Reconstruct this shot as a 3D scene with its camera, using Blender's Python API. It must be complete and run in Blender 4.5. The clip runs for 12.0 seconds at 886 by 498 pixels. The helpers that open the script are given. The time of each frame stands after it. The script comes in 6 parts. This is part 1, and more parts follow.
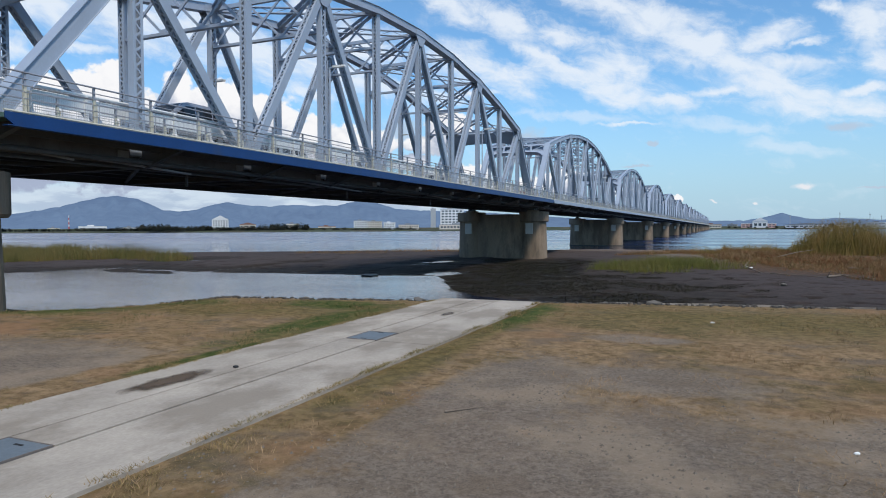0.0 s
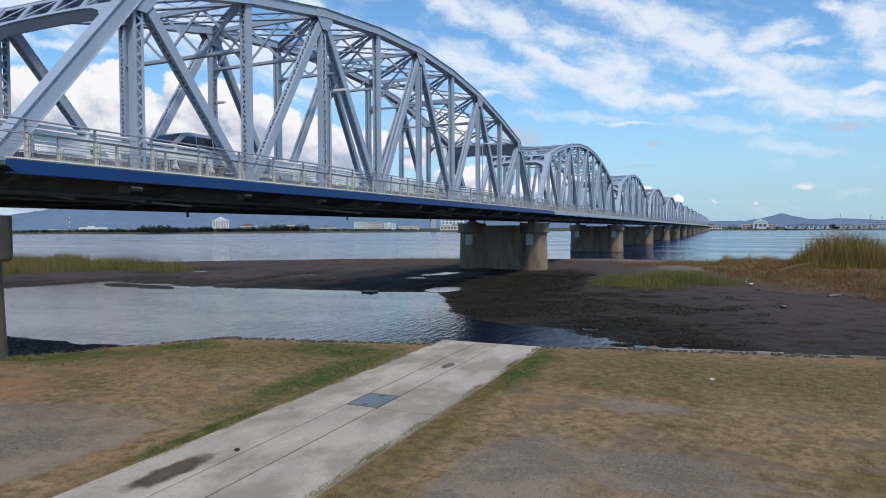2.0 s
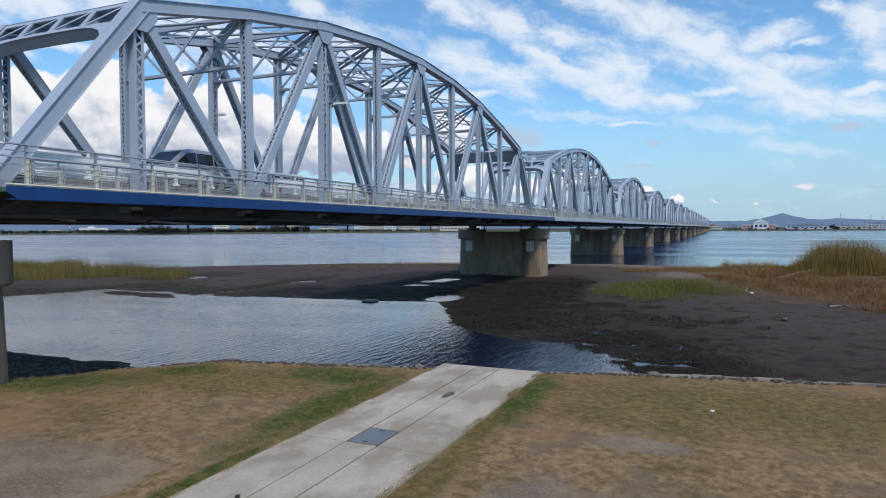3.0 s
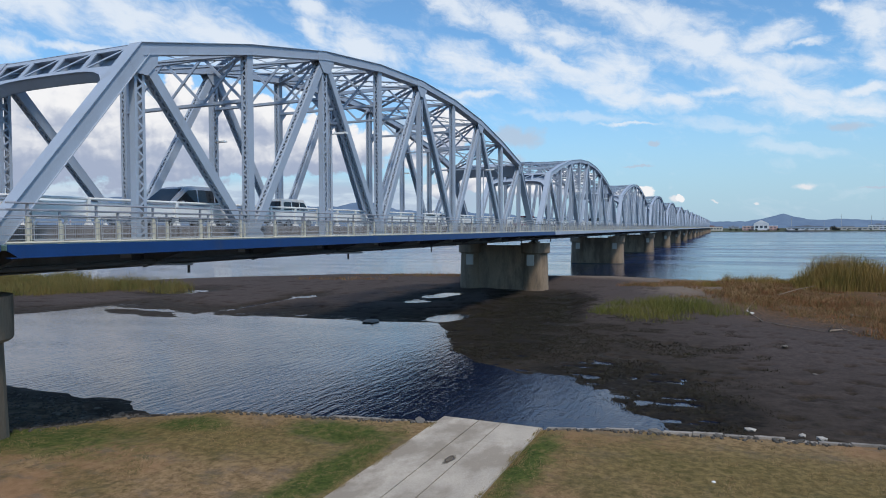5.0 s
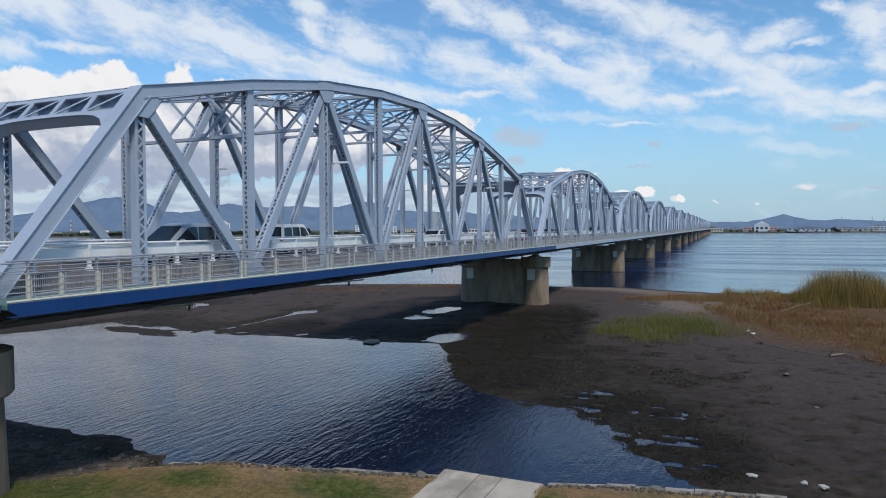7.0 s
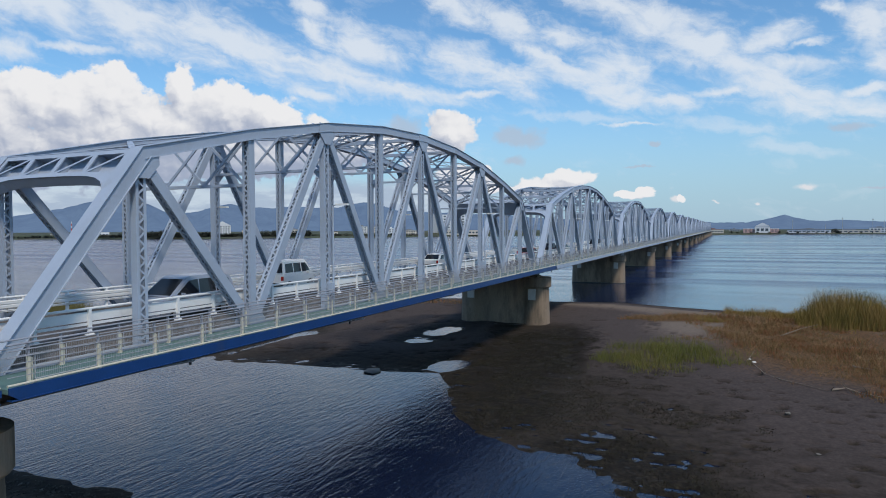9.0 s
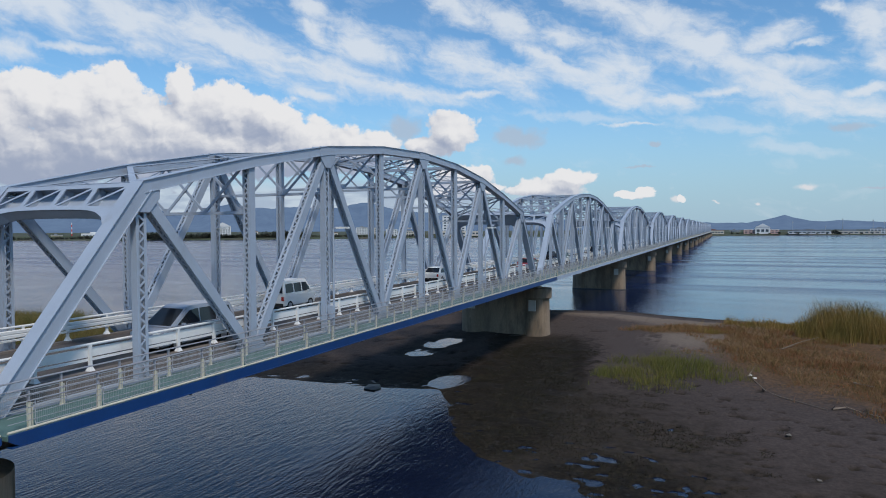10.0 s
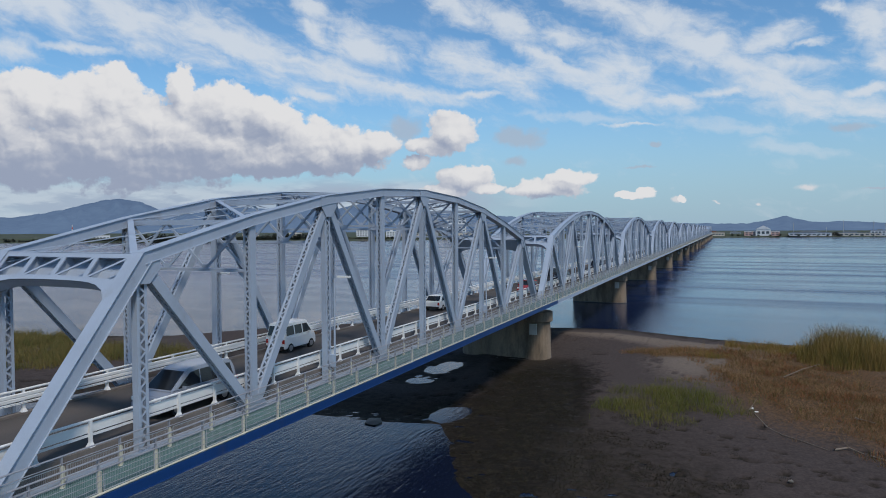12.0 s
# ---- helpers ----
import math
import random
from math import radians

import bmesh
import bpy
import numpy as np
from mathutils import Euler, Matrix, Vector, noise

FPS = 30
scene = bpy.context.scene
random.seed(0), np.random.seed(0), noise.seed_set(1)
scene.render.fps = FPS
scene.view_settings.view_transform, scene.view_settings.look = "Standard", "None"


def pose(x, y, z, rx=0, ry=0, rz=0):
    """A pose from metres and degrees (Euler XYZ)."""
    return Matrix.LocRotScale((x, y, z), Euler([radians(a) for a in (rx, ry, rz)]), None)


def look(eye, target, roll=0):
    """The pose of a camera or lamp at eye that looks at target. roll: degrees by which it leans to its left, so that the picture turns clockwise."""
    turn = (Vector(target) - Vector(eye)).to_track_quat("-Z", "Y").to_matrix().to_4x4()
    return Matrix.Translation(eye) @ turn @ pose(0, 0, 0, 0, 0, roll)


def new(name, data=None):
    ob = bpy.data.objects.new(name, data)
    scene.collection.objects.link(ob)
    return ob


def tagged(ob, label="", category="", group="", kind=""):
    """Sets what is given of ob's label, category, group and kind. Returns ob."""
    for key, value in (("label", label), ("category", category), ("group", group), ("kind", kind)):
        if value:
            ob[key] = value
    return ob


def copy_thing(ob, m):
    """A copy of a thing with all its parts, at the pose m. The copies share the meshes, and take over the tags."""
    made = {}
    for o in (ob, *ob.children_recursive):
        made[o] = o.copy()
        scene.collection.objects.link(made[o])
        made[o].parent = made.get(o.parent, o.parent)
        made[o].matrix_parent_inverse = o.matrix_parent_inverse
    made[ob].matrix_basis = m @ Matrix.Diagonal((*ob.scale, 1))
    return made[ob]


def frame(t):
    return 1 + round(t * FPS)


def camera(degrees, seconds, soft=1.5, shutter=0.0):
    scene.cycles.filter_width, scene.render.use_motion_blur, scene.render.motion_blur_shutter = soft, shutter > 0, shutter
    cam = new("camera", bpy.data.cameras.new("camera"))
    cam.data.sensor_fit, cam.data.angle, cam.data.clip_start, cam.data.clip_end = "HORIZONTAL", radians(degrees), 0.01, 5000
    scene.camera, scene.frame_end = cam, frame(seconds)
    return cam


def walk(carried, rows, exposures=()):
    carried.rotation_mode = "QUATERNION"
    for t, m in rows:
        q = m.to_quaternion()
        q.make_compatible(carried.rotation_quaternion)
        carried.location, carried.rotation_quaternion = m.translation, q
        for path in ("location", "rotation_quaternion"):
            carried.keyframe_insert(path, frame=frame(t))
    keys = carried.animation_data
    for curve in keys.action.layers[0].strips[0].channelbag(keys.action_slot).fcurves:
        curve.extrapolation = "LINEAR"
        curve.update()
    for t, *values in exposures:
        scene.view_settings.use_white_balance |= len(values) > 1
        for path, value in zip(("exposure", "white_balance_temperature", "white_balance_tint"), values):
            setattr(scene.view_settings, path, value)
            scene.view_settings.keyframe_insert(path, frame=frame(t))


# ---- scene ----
cam = camera(68.57, 12.0, soft=1.0)
# t, x, y, z, pitch, roll, yaw
PATH_ROWS = [
    (0.0, 20.397, -11.946, 3.723, -1.817, 0.248, 23.287),
    (0.5, 20.398, -11.946, 4.026, -1.817, 0.248, 23.297),
    (1.0, 20.399, -11.944, 4.360, -1.817, 0.248, 23.306),
    (1.5, 20.399, -11.940, 4.693, -1.816, 0.248, 23.315),
    (2.0, 20.398, -11.935, 5.025, -1.815, 0.248, 23.325),
    (2.5, 20.395, -11.928, 5.370, -1.814, 0.248, 23.334),
    (3.0, 20.391, -11.920, 5.754, -1.812, 0.248, 23.344),
    (5.0, 20.365, -11.871, 7.378, -1.803, 0.248, 23.381),
    (5.5, 20.355, -11.855, 7.790, -1.800, 0.248, 23.391),
    (6.0, 20.345, -11.837, 8.212, -1.797, 0.248, 23.400),
    (6.5, 20.333, -11.818, 8.598, -1.793, 0.248, 23.410),
    (7.0, 20.320, -11.797, 8.995, -1.790, 0.248, 23.419),
    (9.0, 20.257, -11.698, 11.284, -1.772, 0.248, 23.457),
    (9.5, 20.238, -11.669, 11.898, -1.767, 0.248, 23.466),
    (10.0, 20.219, -11.639, 12.555, -1.761, 0.248, 23.476),
    (10.5, 20.198, -11.607, 13.209, -1.756, 0.248, 23.485),
    (11.0, 20.176, -11.574, 13.864, -1.750, 0.248, 23.495),
    (11.5, 20.153, -11.539, 14.532, -1.743, 0.248, 23.504),
    (12.0, 20.128, -11.502, 15.224, -1.737, 0.248, 23.513),
]
walk(cam, [(t, pose(x, y, z, 90 + pitch, roll, yaw)) for t, x, y, z, pitch, roll, yaw in PATH_ROWS],
     [(0.0, 0.12), (3.0, 0.10), (7.0, 0.01), (9.5, -0.09), (12.0, -0.24)])

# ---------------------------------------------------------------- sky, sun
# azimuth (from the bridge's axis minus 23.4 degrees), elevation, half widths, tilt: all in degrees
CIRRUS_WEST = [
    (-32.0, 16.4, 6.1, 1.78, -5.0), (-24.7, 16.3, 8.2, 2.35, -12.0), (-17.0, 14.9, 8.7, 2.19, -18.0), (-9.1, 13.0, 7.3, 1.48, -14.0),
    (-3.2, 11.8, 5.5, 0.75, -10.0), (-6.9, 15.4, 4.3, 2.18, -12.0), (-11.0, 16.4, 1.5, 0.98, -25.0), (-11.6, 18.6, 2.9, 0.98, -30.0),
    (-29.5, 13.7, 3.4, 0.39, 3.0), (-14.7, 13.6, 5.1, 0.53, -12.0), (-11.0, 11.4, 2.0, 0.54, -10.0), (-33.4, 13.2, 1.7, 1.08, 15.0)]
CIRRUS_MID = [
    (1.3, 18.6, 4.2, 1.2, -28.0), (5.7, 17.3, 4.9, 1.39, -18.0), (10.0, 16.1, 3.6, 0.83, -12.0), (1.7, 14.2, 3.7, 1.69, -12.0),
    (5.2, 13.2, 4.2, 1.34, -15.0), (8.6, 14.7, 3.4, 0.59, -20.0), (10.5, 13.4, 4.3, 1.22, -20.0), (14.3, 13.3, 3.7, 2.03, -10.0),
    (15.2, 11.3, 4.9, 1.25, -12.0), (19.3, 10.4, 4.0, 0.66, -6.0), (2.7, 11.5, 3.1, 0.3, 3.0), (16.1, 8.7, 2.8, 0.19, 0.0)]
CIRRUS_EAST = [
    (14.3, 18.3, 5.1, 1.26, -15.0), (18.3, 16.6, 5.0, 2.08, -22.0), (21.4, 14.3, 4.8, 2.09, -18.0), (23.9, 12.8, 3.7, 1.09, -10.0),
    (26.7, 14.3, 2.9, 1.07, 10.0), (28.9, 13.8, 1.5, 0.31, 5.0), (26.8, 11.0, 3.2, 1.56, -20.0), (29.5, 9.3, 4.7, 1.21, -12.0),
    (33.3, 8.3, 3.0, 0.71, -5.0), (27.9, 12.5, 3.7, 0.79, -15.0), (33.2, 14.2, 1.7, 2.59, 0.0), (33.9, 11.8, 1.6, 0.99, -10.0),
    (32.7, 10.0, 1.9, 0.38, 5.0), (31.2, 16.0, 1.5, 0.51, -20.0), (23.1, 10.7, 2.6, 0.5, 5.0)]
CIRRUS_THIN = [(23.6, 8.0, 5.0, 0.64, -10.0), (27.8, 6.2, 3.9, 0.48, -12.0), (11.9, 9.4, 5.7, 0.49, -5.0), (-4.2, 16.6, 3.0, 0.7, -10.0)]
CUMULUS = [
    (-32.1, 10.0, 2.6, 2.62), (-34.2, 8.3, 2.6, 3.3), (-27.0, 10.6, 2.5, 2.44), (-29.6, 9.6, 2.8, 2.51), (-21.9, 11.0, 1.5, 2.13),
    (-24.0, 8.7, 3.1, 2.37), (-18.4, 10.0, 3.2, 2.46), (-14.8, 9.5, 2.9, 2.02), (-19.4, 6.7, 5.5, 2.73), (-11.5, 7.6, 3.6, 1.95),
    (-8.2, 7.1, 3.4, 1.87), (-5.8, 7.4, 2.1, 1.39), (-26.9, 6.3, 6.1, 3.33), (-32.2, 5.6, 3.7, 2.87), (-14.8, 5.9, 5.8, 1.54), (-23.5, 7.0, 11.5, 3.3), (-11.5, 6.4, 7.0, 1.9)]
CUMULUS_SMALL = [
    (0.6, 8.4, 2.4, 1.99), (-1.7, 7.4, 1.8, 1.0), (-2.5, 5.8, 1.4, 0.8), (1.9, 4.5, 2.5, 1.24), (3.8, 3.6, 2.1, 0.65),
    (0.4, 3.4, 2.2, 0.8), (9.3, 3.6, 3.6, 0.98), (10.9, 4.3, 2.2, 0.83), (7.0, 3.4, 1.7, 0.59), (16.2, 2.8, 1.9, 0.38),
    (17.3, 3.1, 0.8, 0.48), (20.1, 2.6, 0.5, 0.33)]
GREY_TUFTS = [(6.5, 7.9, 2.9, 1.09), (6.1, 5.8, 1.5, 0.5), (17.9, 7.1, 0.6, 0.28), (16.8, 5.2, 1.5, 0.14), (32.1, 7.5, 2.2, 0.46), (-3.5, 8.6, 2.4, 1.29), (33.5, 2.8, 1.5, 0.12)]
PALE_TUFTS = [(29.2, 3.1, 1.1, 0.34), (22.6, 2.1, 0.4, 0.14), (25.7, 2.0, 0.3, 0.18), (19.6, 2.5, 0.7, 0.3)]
RIDGE = [(-33.6, 1.16), (-32.2, 1.43), (-30.4, 1.72), (-28.9, 2.18), (-27.5, 2.56), (-26.6, 2.71), (-25.5, 2.52), (-24.3, 2.18), (-23.2, 1.56), (-22.0, 1.48), (-20.7, 1.58), (-19.4, 2.07), (-18.0, 2.27), (-16.7, 2.00), (-14.8, 1.93), (-12.9, 2.09), (-11.0, 1.96), (-9.1, 2.07), (-7.1, 2.47), (-6.2, 2.38), (-4.2, 1.79), (-2.2, 1.59), (-0.2, 1.54), (3.3, 1.39), (6.7, 1.14), (10.6, 0.88), (15.4, 0.67), (21.2, 0.56), (24.2, 0.50), (26.0, 0.63), (27.6, 1.06), (28.6, 0.79), (30.1, 0.60), (31.9, 0.68), (34.0, 0.50)]
AXIS = 23.4
SUN_EL, SUN_AZ = 54.0, 134.0   # azimuth clockwise from +y

def build_world():
    w = bpy.data.worlds.new("sky")
    scene.world = w
    w.use_nodes = True
    nt = w.node_tree
    nt.nodes.clear()
    N, L = nt.nodes.new, nt.links.new

    def math_(op, a, b=None, c=None, clamp=False):
        n = N("ShaderNodeMath")
        n.operation, n.use_clamp = op, clamp
        for i, v in enumerate((a, b, c)):
            if v is None:
                continue
            if isinstance(v, (int, float)):
                n.inputs[i].default_value = v
            else:
                L(v, n.inputs[i])
        return n.outputs[0]

    def smooth(v, lo, hi):
        n = N("ShaderNodeMapRange")
        n.interpolation_type = "SMOOTHSTEP"
        n.inputs["From Min"].default_value, n.inputs["From Max"].default_value = lo, hi
        L(v, n.inputs["Value"])
        return n.outputs["Result"]

    def mapped(v, loc=(0, 0, 0), rot=(0, 0, 0), scale=(1, 1, 1), kind="TEXTURE"):
        n = N("ShaderNodeMapping")
        n.vector_type = kind
        n.inputs["Location"].default_value, n.inputs["Rotation"].default_value, n.inputs["Scale"].default_value = loc, rot, scale
        L(v, n.inputs["Vector"])
        return n.outputs[0]

    def fbm(v, scale, detail=6, rough=0.55, dist=0.0):
        n = N("ShaderNodeTexNoise")
        n.noise_dimensions = "2D"
        n.inputs["Scale"].default_value, n.inputs["Detail"].default_value = scale, detail
        n.inputs["Roughness"].default_value, n.inputs["Distortion"].default_value = rough, dist
        L(v, n.inputs["Vector"])
        return n.outputs["Fac"]

    def mix(f, a, b):
        n = N("ShaderNodeMix")
        n.data_type = "RGBA"
        L(f, n.inputs["Factor"])
        for s, v in ((n.inputs["A"], a), (n.inputs["B"], b)):
            if isinstance(v, tuple):
                s.default_value = v
            else:
                L(v, s)
        return n.outputs["Result"]

    tc = N("ShaderNodeTexCoord")
    turned = mapped(tc.outputs["Generated"], rot=(0, 0, radians(-AXIS)), kind="POINT")
    sep = N("ShaderNodeSeparateXYZ")
    L(turned, sep.inputs[0])
    az = math_("MULTIPLY", math_("ARCTAN2", sep.outputs[0], sep.outputs[1]), 180 / math.pi)
    el = math_("MULTIPLY", math_("ARCSINE", sep.outputs[2]), 180 / math.pi)
    comb = N("ShaderNodeCombineXYZ")
    L(az, comb.inputs[0])
    L(el, comb.inputs[1])
    pt = comb.outputs[0]

    def warp(v, scale, amount, detail=3):
        """The point v, shifted by noise, so that outlines turn ragged."""
        n = N("ShaderNodeTexNoise")
        n.noise_dimensions = "2D"
        n.inputs["Scale"].default_value, n.inputs["Detail"].default_value, n.inputs["Roughness"].default_value = scale, detail, 0.6
        L(v, n.inputs["Vector"])
        a = N("ShaderNodeVectorMath")
        a.operation = "MULTIPLY_ADD"
        L(n.outputs["Color"], a.inputs[0])
        a.inputs[1].default_value = (amount[0], amount[1], 0)
        a.inputs[2].default_value = (-amount[0] / 2, -amount[1] / 2, 0)
        b = N("ShaderNodeVectorMath")
        b.operation = "ADD"
        L(v, b.inputs[0])
        L(a.outputs[0], b.inputs[1])
        return b.outputs[0]

    def field(blobs, at=pt, soft_=0.15):
        """One minus the distance to the nearest of many ellipses, taken one after another."""
        flat_pt = N("ShaderNodeSeparateXYZ")
        L(at, flat_pt.inputs[0])
        total = None
        for row in blobs:
            a, e, ra, re = row[:4]
            rot = row[4] if len(row) > 4 else 0.0
            here = N("ShaderNodeCombineXYZ")
            L(flat_pt.outputs[0], here.inputs[0])
            L(flat_pt.outputs[1], here.inputs[1])
            if total is not None:
                L(total, here.inputs[2])
            m = mapped(here.outputs[0], (a, e, 0), (0, 0, radians(rot)), (ra, re, 1e6))
            n = N("ShaderNodeVectorMath")
            n.operation = "LENGTH"
            L(m, n.inputs[0])
            v = math_("SUBTRACT", 1.0, n.outputs["Value"])
            total = v if total is None else math_("SMOOTH_MAX", total, v, soft_)
        return math_("MAXIMUM", total, -1.0)

    def billow(v, scale):
        """Round puffs of several sizes."""
        n = N("ShaderNodeTexVoronoi")
        n.voronoi_dimensions, n.feature, n.normalize = "2D", "F1", True
        n.inputs["Scale"].default_value, n.inputs["Detail"].default_value, n.inputs["Roughness"].default_value = scale, 3.0, 0.5
        L(v, n.inputs["Vector"])
        return n.outputs["Distance"]

    sky = N("ShaderNodeTexSky")
    sky.sky_type, sky.sun_disc = "NISHITA", False
    sky.sun_elevation, sky.sun_rotation = radians(SUN_EL), radians(SUN_AZ)
    sky.air_density, sky.dust_density, sky.ozone_density = 1.0, 0.6, 2.2
    base = N("ShaderNodeVectorMath")
    base.operation = "MULTIPLY"
    base.inputs[1].default_value = SKY_GAIN
    L(sky.outputs[0], base.inputs[0])
    # high thin cloud: streaks with feathered rims
    drawn = warp(pt, 0.42, (2.4, 1.2), 4)
    fib = fbm(mapped(drawn, rot=(0, 0, radians(-14)), scale=(5.0, 1.0, 1)), 0.9, 8, 0.62, 0.3)
    tuft = fbm(mapped(pt, (2.0, 1.0, 0), (0, 0, radians(-20)), (2.0, 1.2, 1)), 0.62, 9, 0.62, 0.4)
    nn = math_("ADD", math_("MULTIPLY", fib, 0.45), math_("MULTIPLY", tuft, 0.55))
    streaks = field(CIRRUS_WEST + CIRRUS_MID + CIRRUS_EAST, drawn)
    cir = math_("ADD", streaks, math_("MULTIPLY_ADD", nn, 3.0, -1.5))
    cir = math_("MULTIPLY", smooth(cir, -0.45, 1.0), 0.88)
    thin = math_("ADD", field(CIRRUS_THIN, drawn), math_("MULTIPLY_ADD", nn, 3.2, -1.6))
    thin = math_("MULTIPLY", smooth(thin, -0.3, 0.9), 0.42)
    faint = math_("MULTIPLY", smooth(math_("ADD", nn, math_("MULTIPLY", smooth(el, 6.0, 12.0), 0.06)), 0.53, 0.74), 0.20)
    cir = math_("MAXIMUM", math_("MAXIMUM", cir, thin), faint)
    # heaped cloud: round puffs, lit from above and from the right
    puffed = warp(pt, 0.5, (1.1, 0.9), 4)
    lifted = mapped(puffed, (0.7, 1.0, 0), kind="POINT")
    puff = billow(mapped(puffed, scale=(1.2, 1.0, 1)), 0.50)
    puff_up = billow(mapped(mapped(puffed, (0.25, 0.35, 0), kind="POINT"), scale=(1.2, 1.0, 1)), 0.50)
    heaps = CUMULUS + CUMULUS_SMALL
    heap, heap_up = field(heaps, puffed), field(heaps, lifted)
    cum = math_("SUBTRACT", math_("MULTIPLY", heap, 2.0), math_("MULTIPLY_ADD", puff, 2.2, -0.70))
    cum = math_("ADD", cum, math_("MULTIPLY_ADD", fbm(pt, 1.3, 6, 0.6, 0.2), 0.7, -0.35))
    cmask = smooth(cum, 0.0, 0.42)
    soft = fbm(mapped(pt, (3.1, 4.4, 0), scale=(2.6, 1.5, 1)), 0.28, 4, 0.5, 0.3)
    lit = math_("MULTIPLY", math_("SUBTRACT", heap, heap_up), 0.85)
    lit = math_("ADD", lit, math_("MULTIPLY", math_("SUBTRACT", puff_up, puff), 1.5))
    lit = math_("ADD", lit, math_("MULTIPLY_ADD", soft, 0.8, -0.40))
    west = smooth(az, 0.0, -9.0)              # the great bank of cloud has a broad grey foot
    lit = math_("ADD", lit, math_("ADD", 0.55, math_("MULTIPLY", west, math_("MULTIPLY_ADD", el, 0.115, -0.90))))
    lit = smooth(lit, -0.15, 1.25)
    haze = smooth(el, 14.0, 0.0)
    col = mix(math_("MULTIPLY", math_("POWER", haze, 1.2), 0.85), base.outputs[0], (0.37, 0.53, 0.68, 1))
    col = mix(cir, col, (0.76, 0.82, 0.895, 1))
    ccol = mix(lit, (0.36, 0.42, 0.56, 1), (0.87, 0.87, 0.885, 1))
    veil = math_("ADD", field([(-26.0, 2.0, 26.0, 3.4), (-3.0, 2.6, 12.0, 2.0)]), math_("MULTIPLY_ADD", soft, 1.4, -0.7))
    col = mix(math_("MULTIPLY", smooth(veil, -0.1, 0.7), 0.85), col, mix(smooth(fbm(mapped(pt, scale=(3.5, 0.8, 1)), 0.6, 5, 0.6), 0.40, 0.62), (0.42, 0.50, 0.64, 1), (0.60, 0.68, 0.78, 1)))
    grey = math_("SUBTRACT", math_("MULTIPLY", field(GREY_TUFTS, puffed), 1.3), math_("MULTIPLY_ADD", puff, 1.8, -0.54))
    col = mix(math_("MULTIPLY", smooth(grey, 0.0, 0.8), 0.75), col, (0.46, 0.54, 0.66, 1))
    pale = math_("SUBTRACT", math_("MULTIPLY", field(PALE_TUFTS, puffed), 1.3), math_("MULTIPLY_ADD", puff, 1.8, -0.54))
    col = mix(math_("MULTIPLY", smooth(pale, 0.0, 0.9), 0.85), col, (0.80, 0.79, 0.82, 1))
    col = mix(cmask, col, ccol)
    below = smooth(el, -0.6, -6.0)
    col = mix(below, col, (0.25, 0.28, 0.32, 1))
    bg = N("ShaderNodeBackground")
    bg.inputs["Strength"].default_value = SKY_STRENGTH
    L(col, bg.inputs["Color"])
    out = N("ShaderNodeOutputWorld")
    L(bg.outputs[0], out.inputs["Surface"])

SKY_GAIN, SKY_STRENGTH, SUN_STRENGTH = (0.098, 0.138, 0.157), 1.0, 2.85
build_world()
sun_data = bpy.data.lights.new("sun", "SUN")
sun_data.energy, sun_data.angle, sun_data.color = SUN_STRENGTH, radians(9.0), (1.0, 0.91, 0.79)
sun_ob = new("sun", sun_data)
_a, _e = radians(SUN_AZ), radians(SUN_EL)
sun_ob.matrix_world = look((200 * math.sin(_a) * math.cos(_e), 200 * math.cos(_a) * math.cos(_e), 200 * math.sin(_e)), (0, 0, 0))

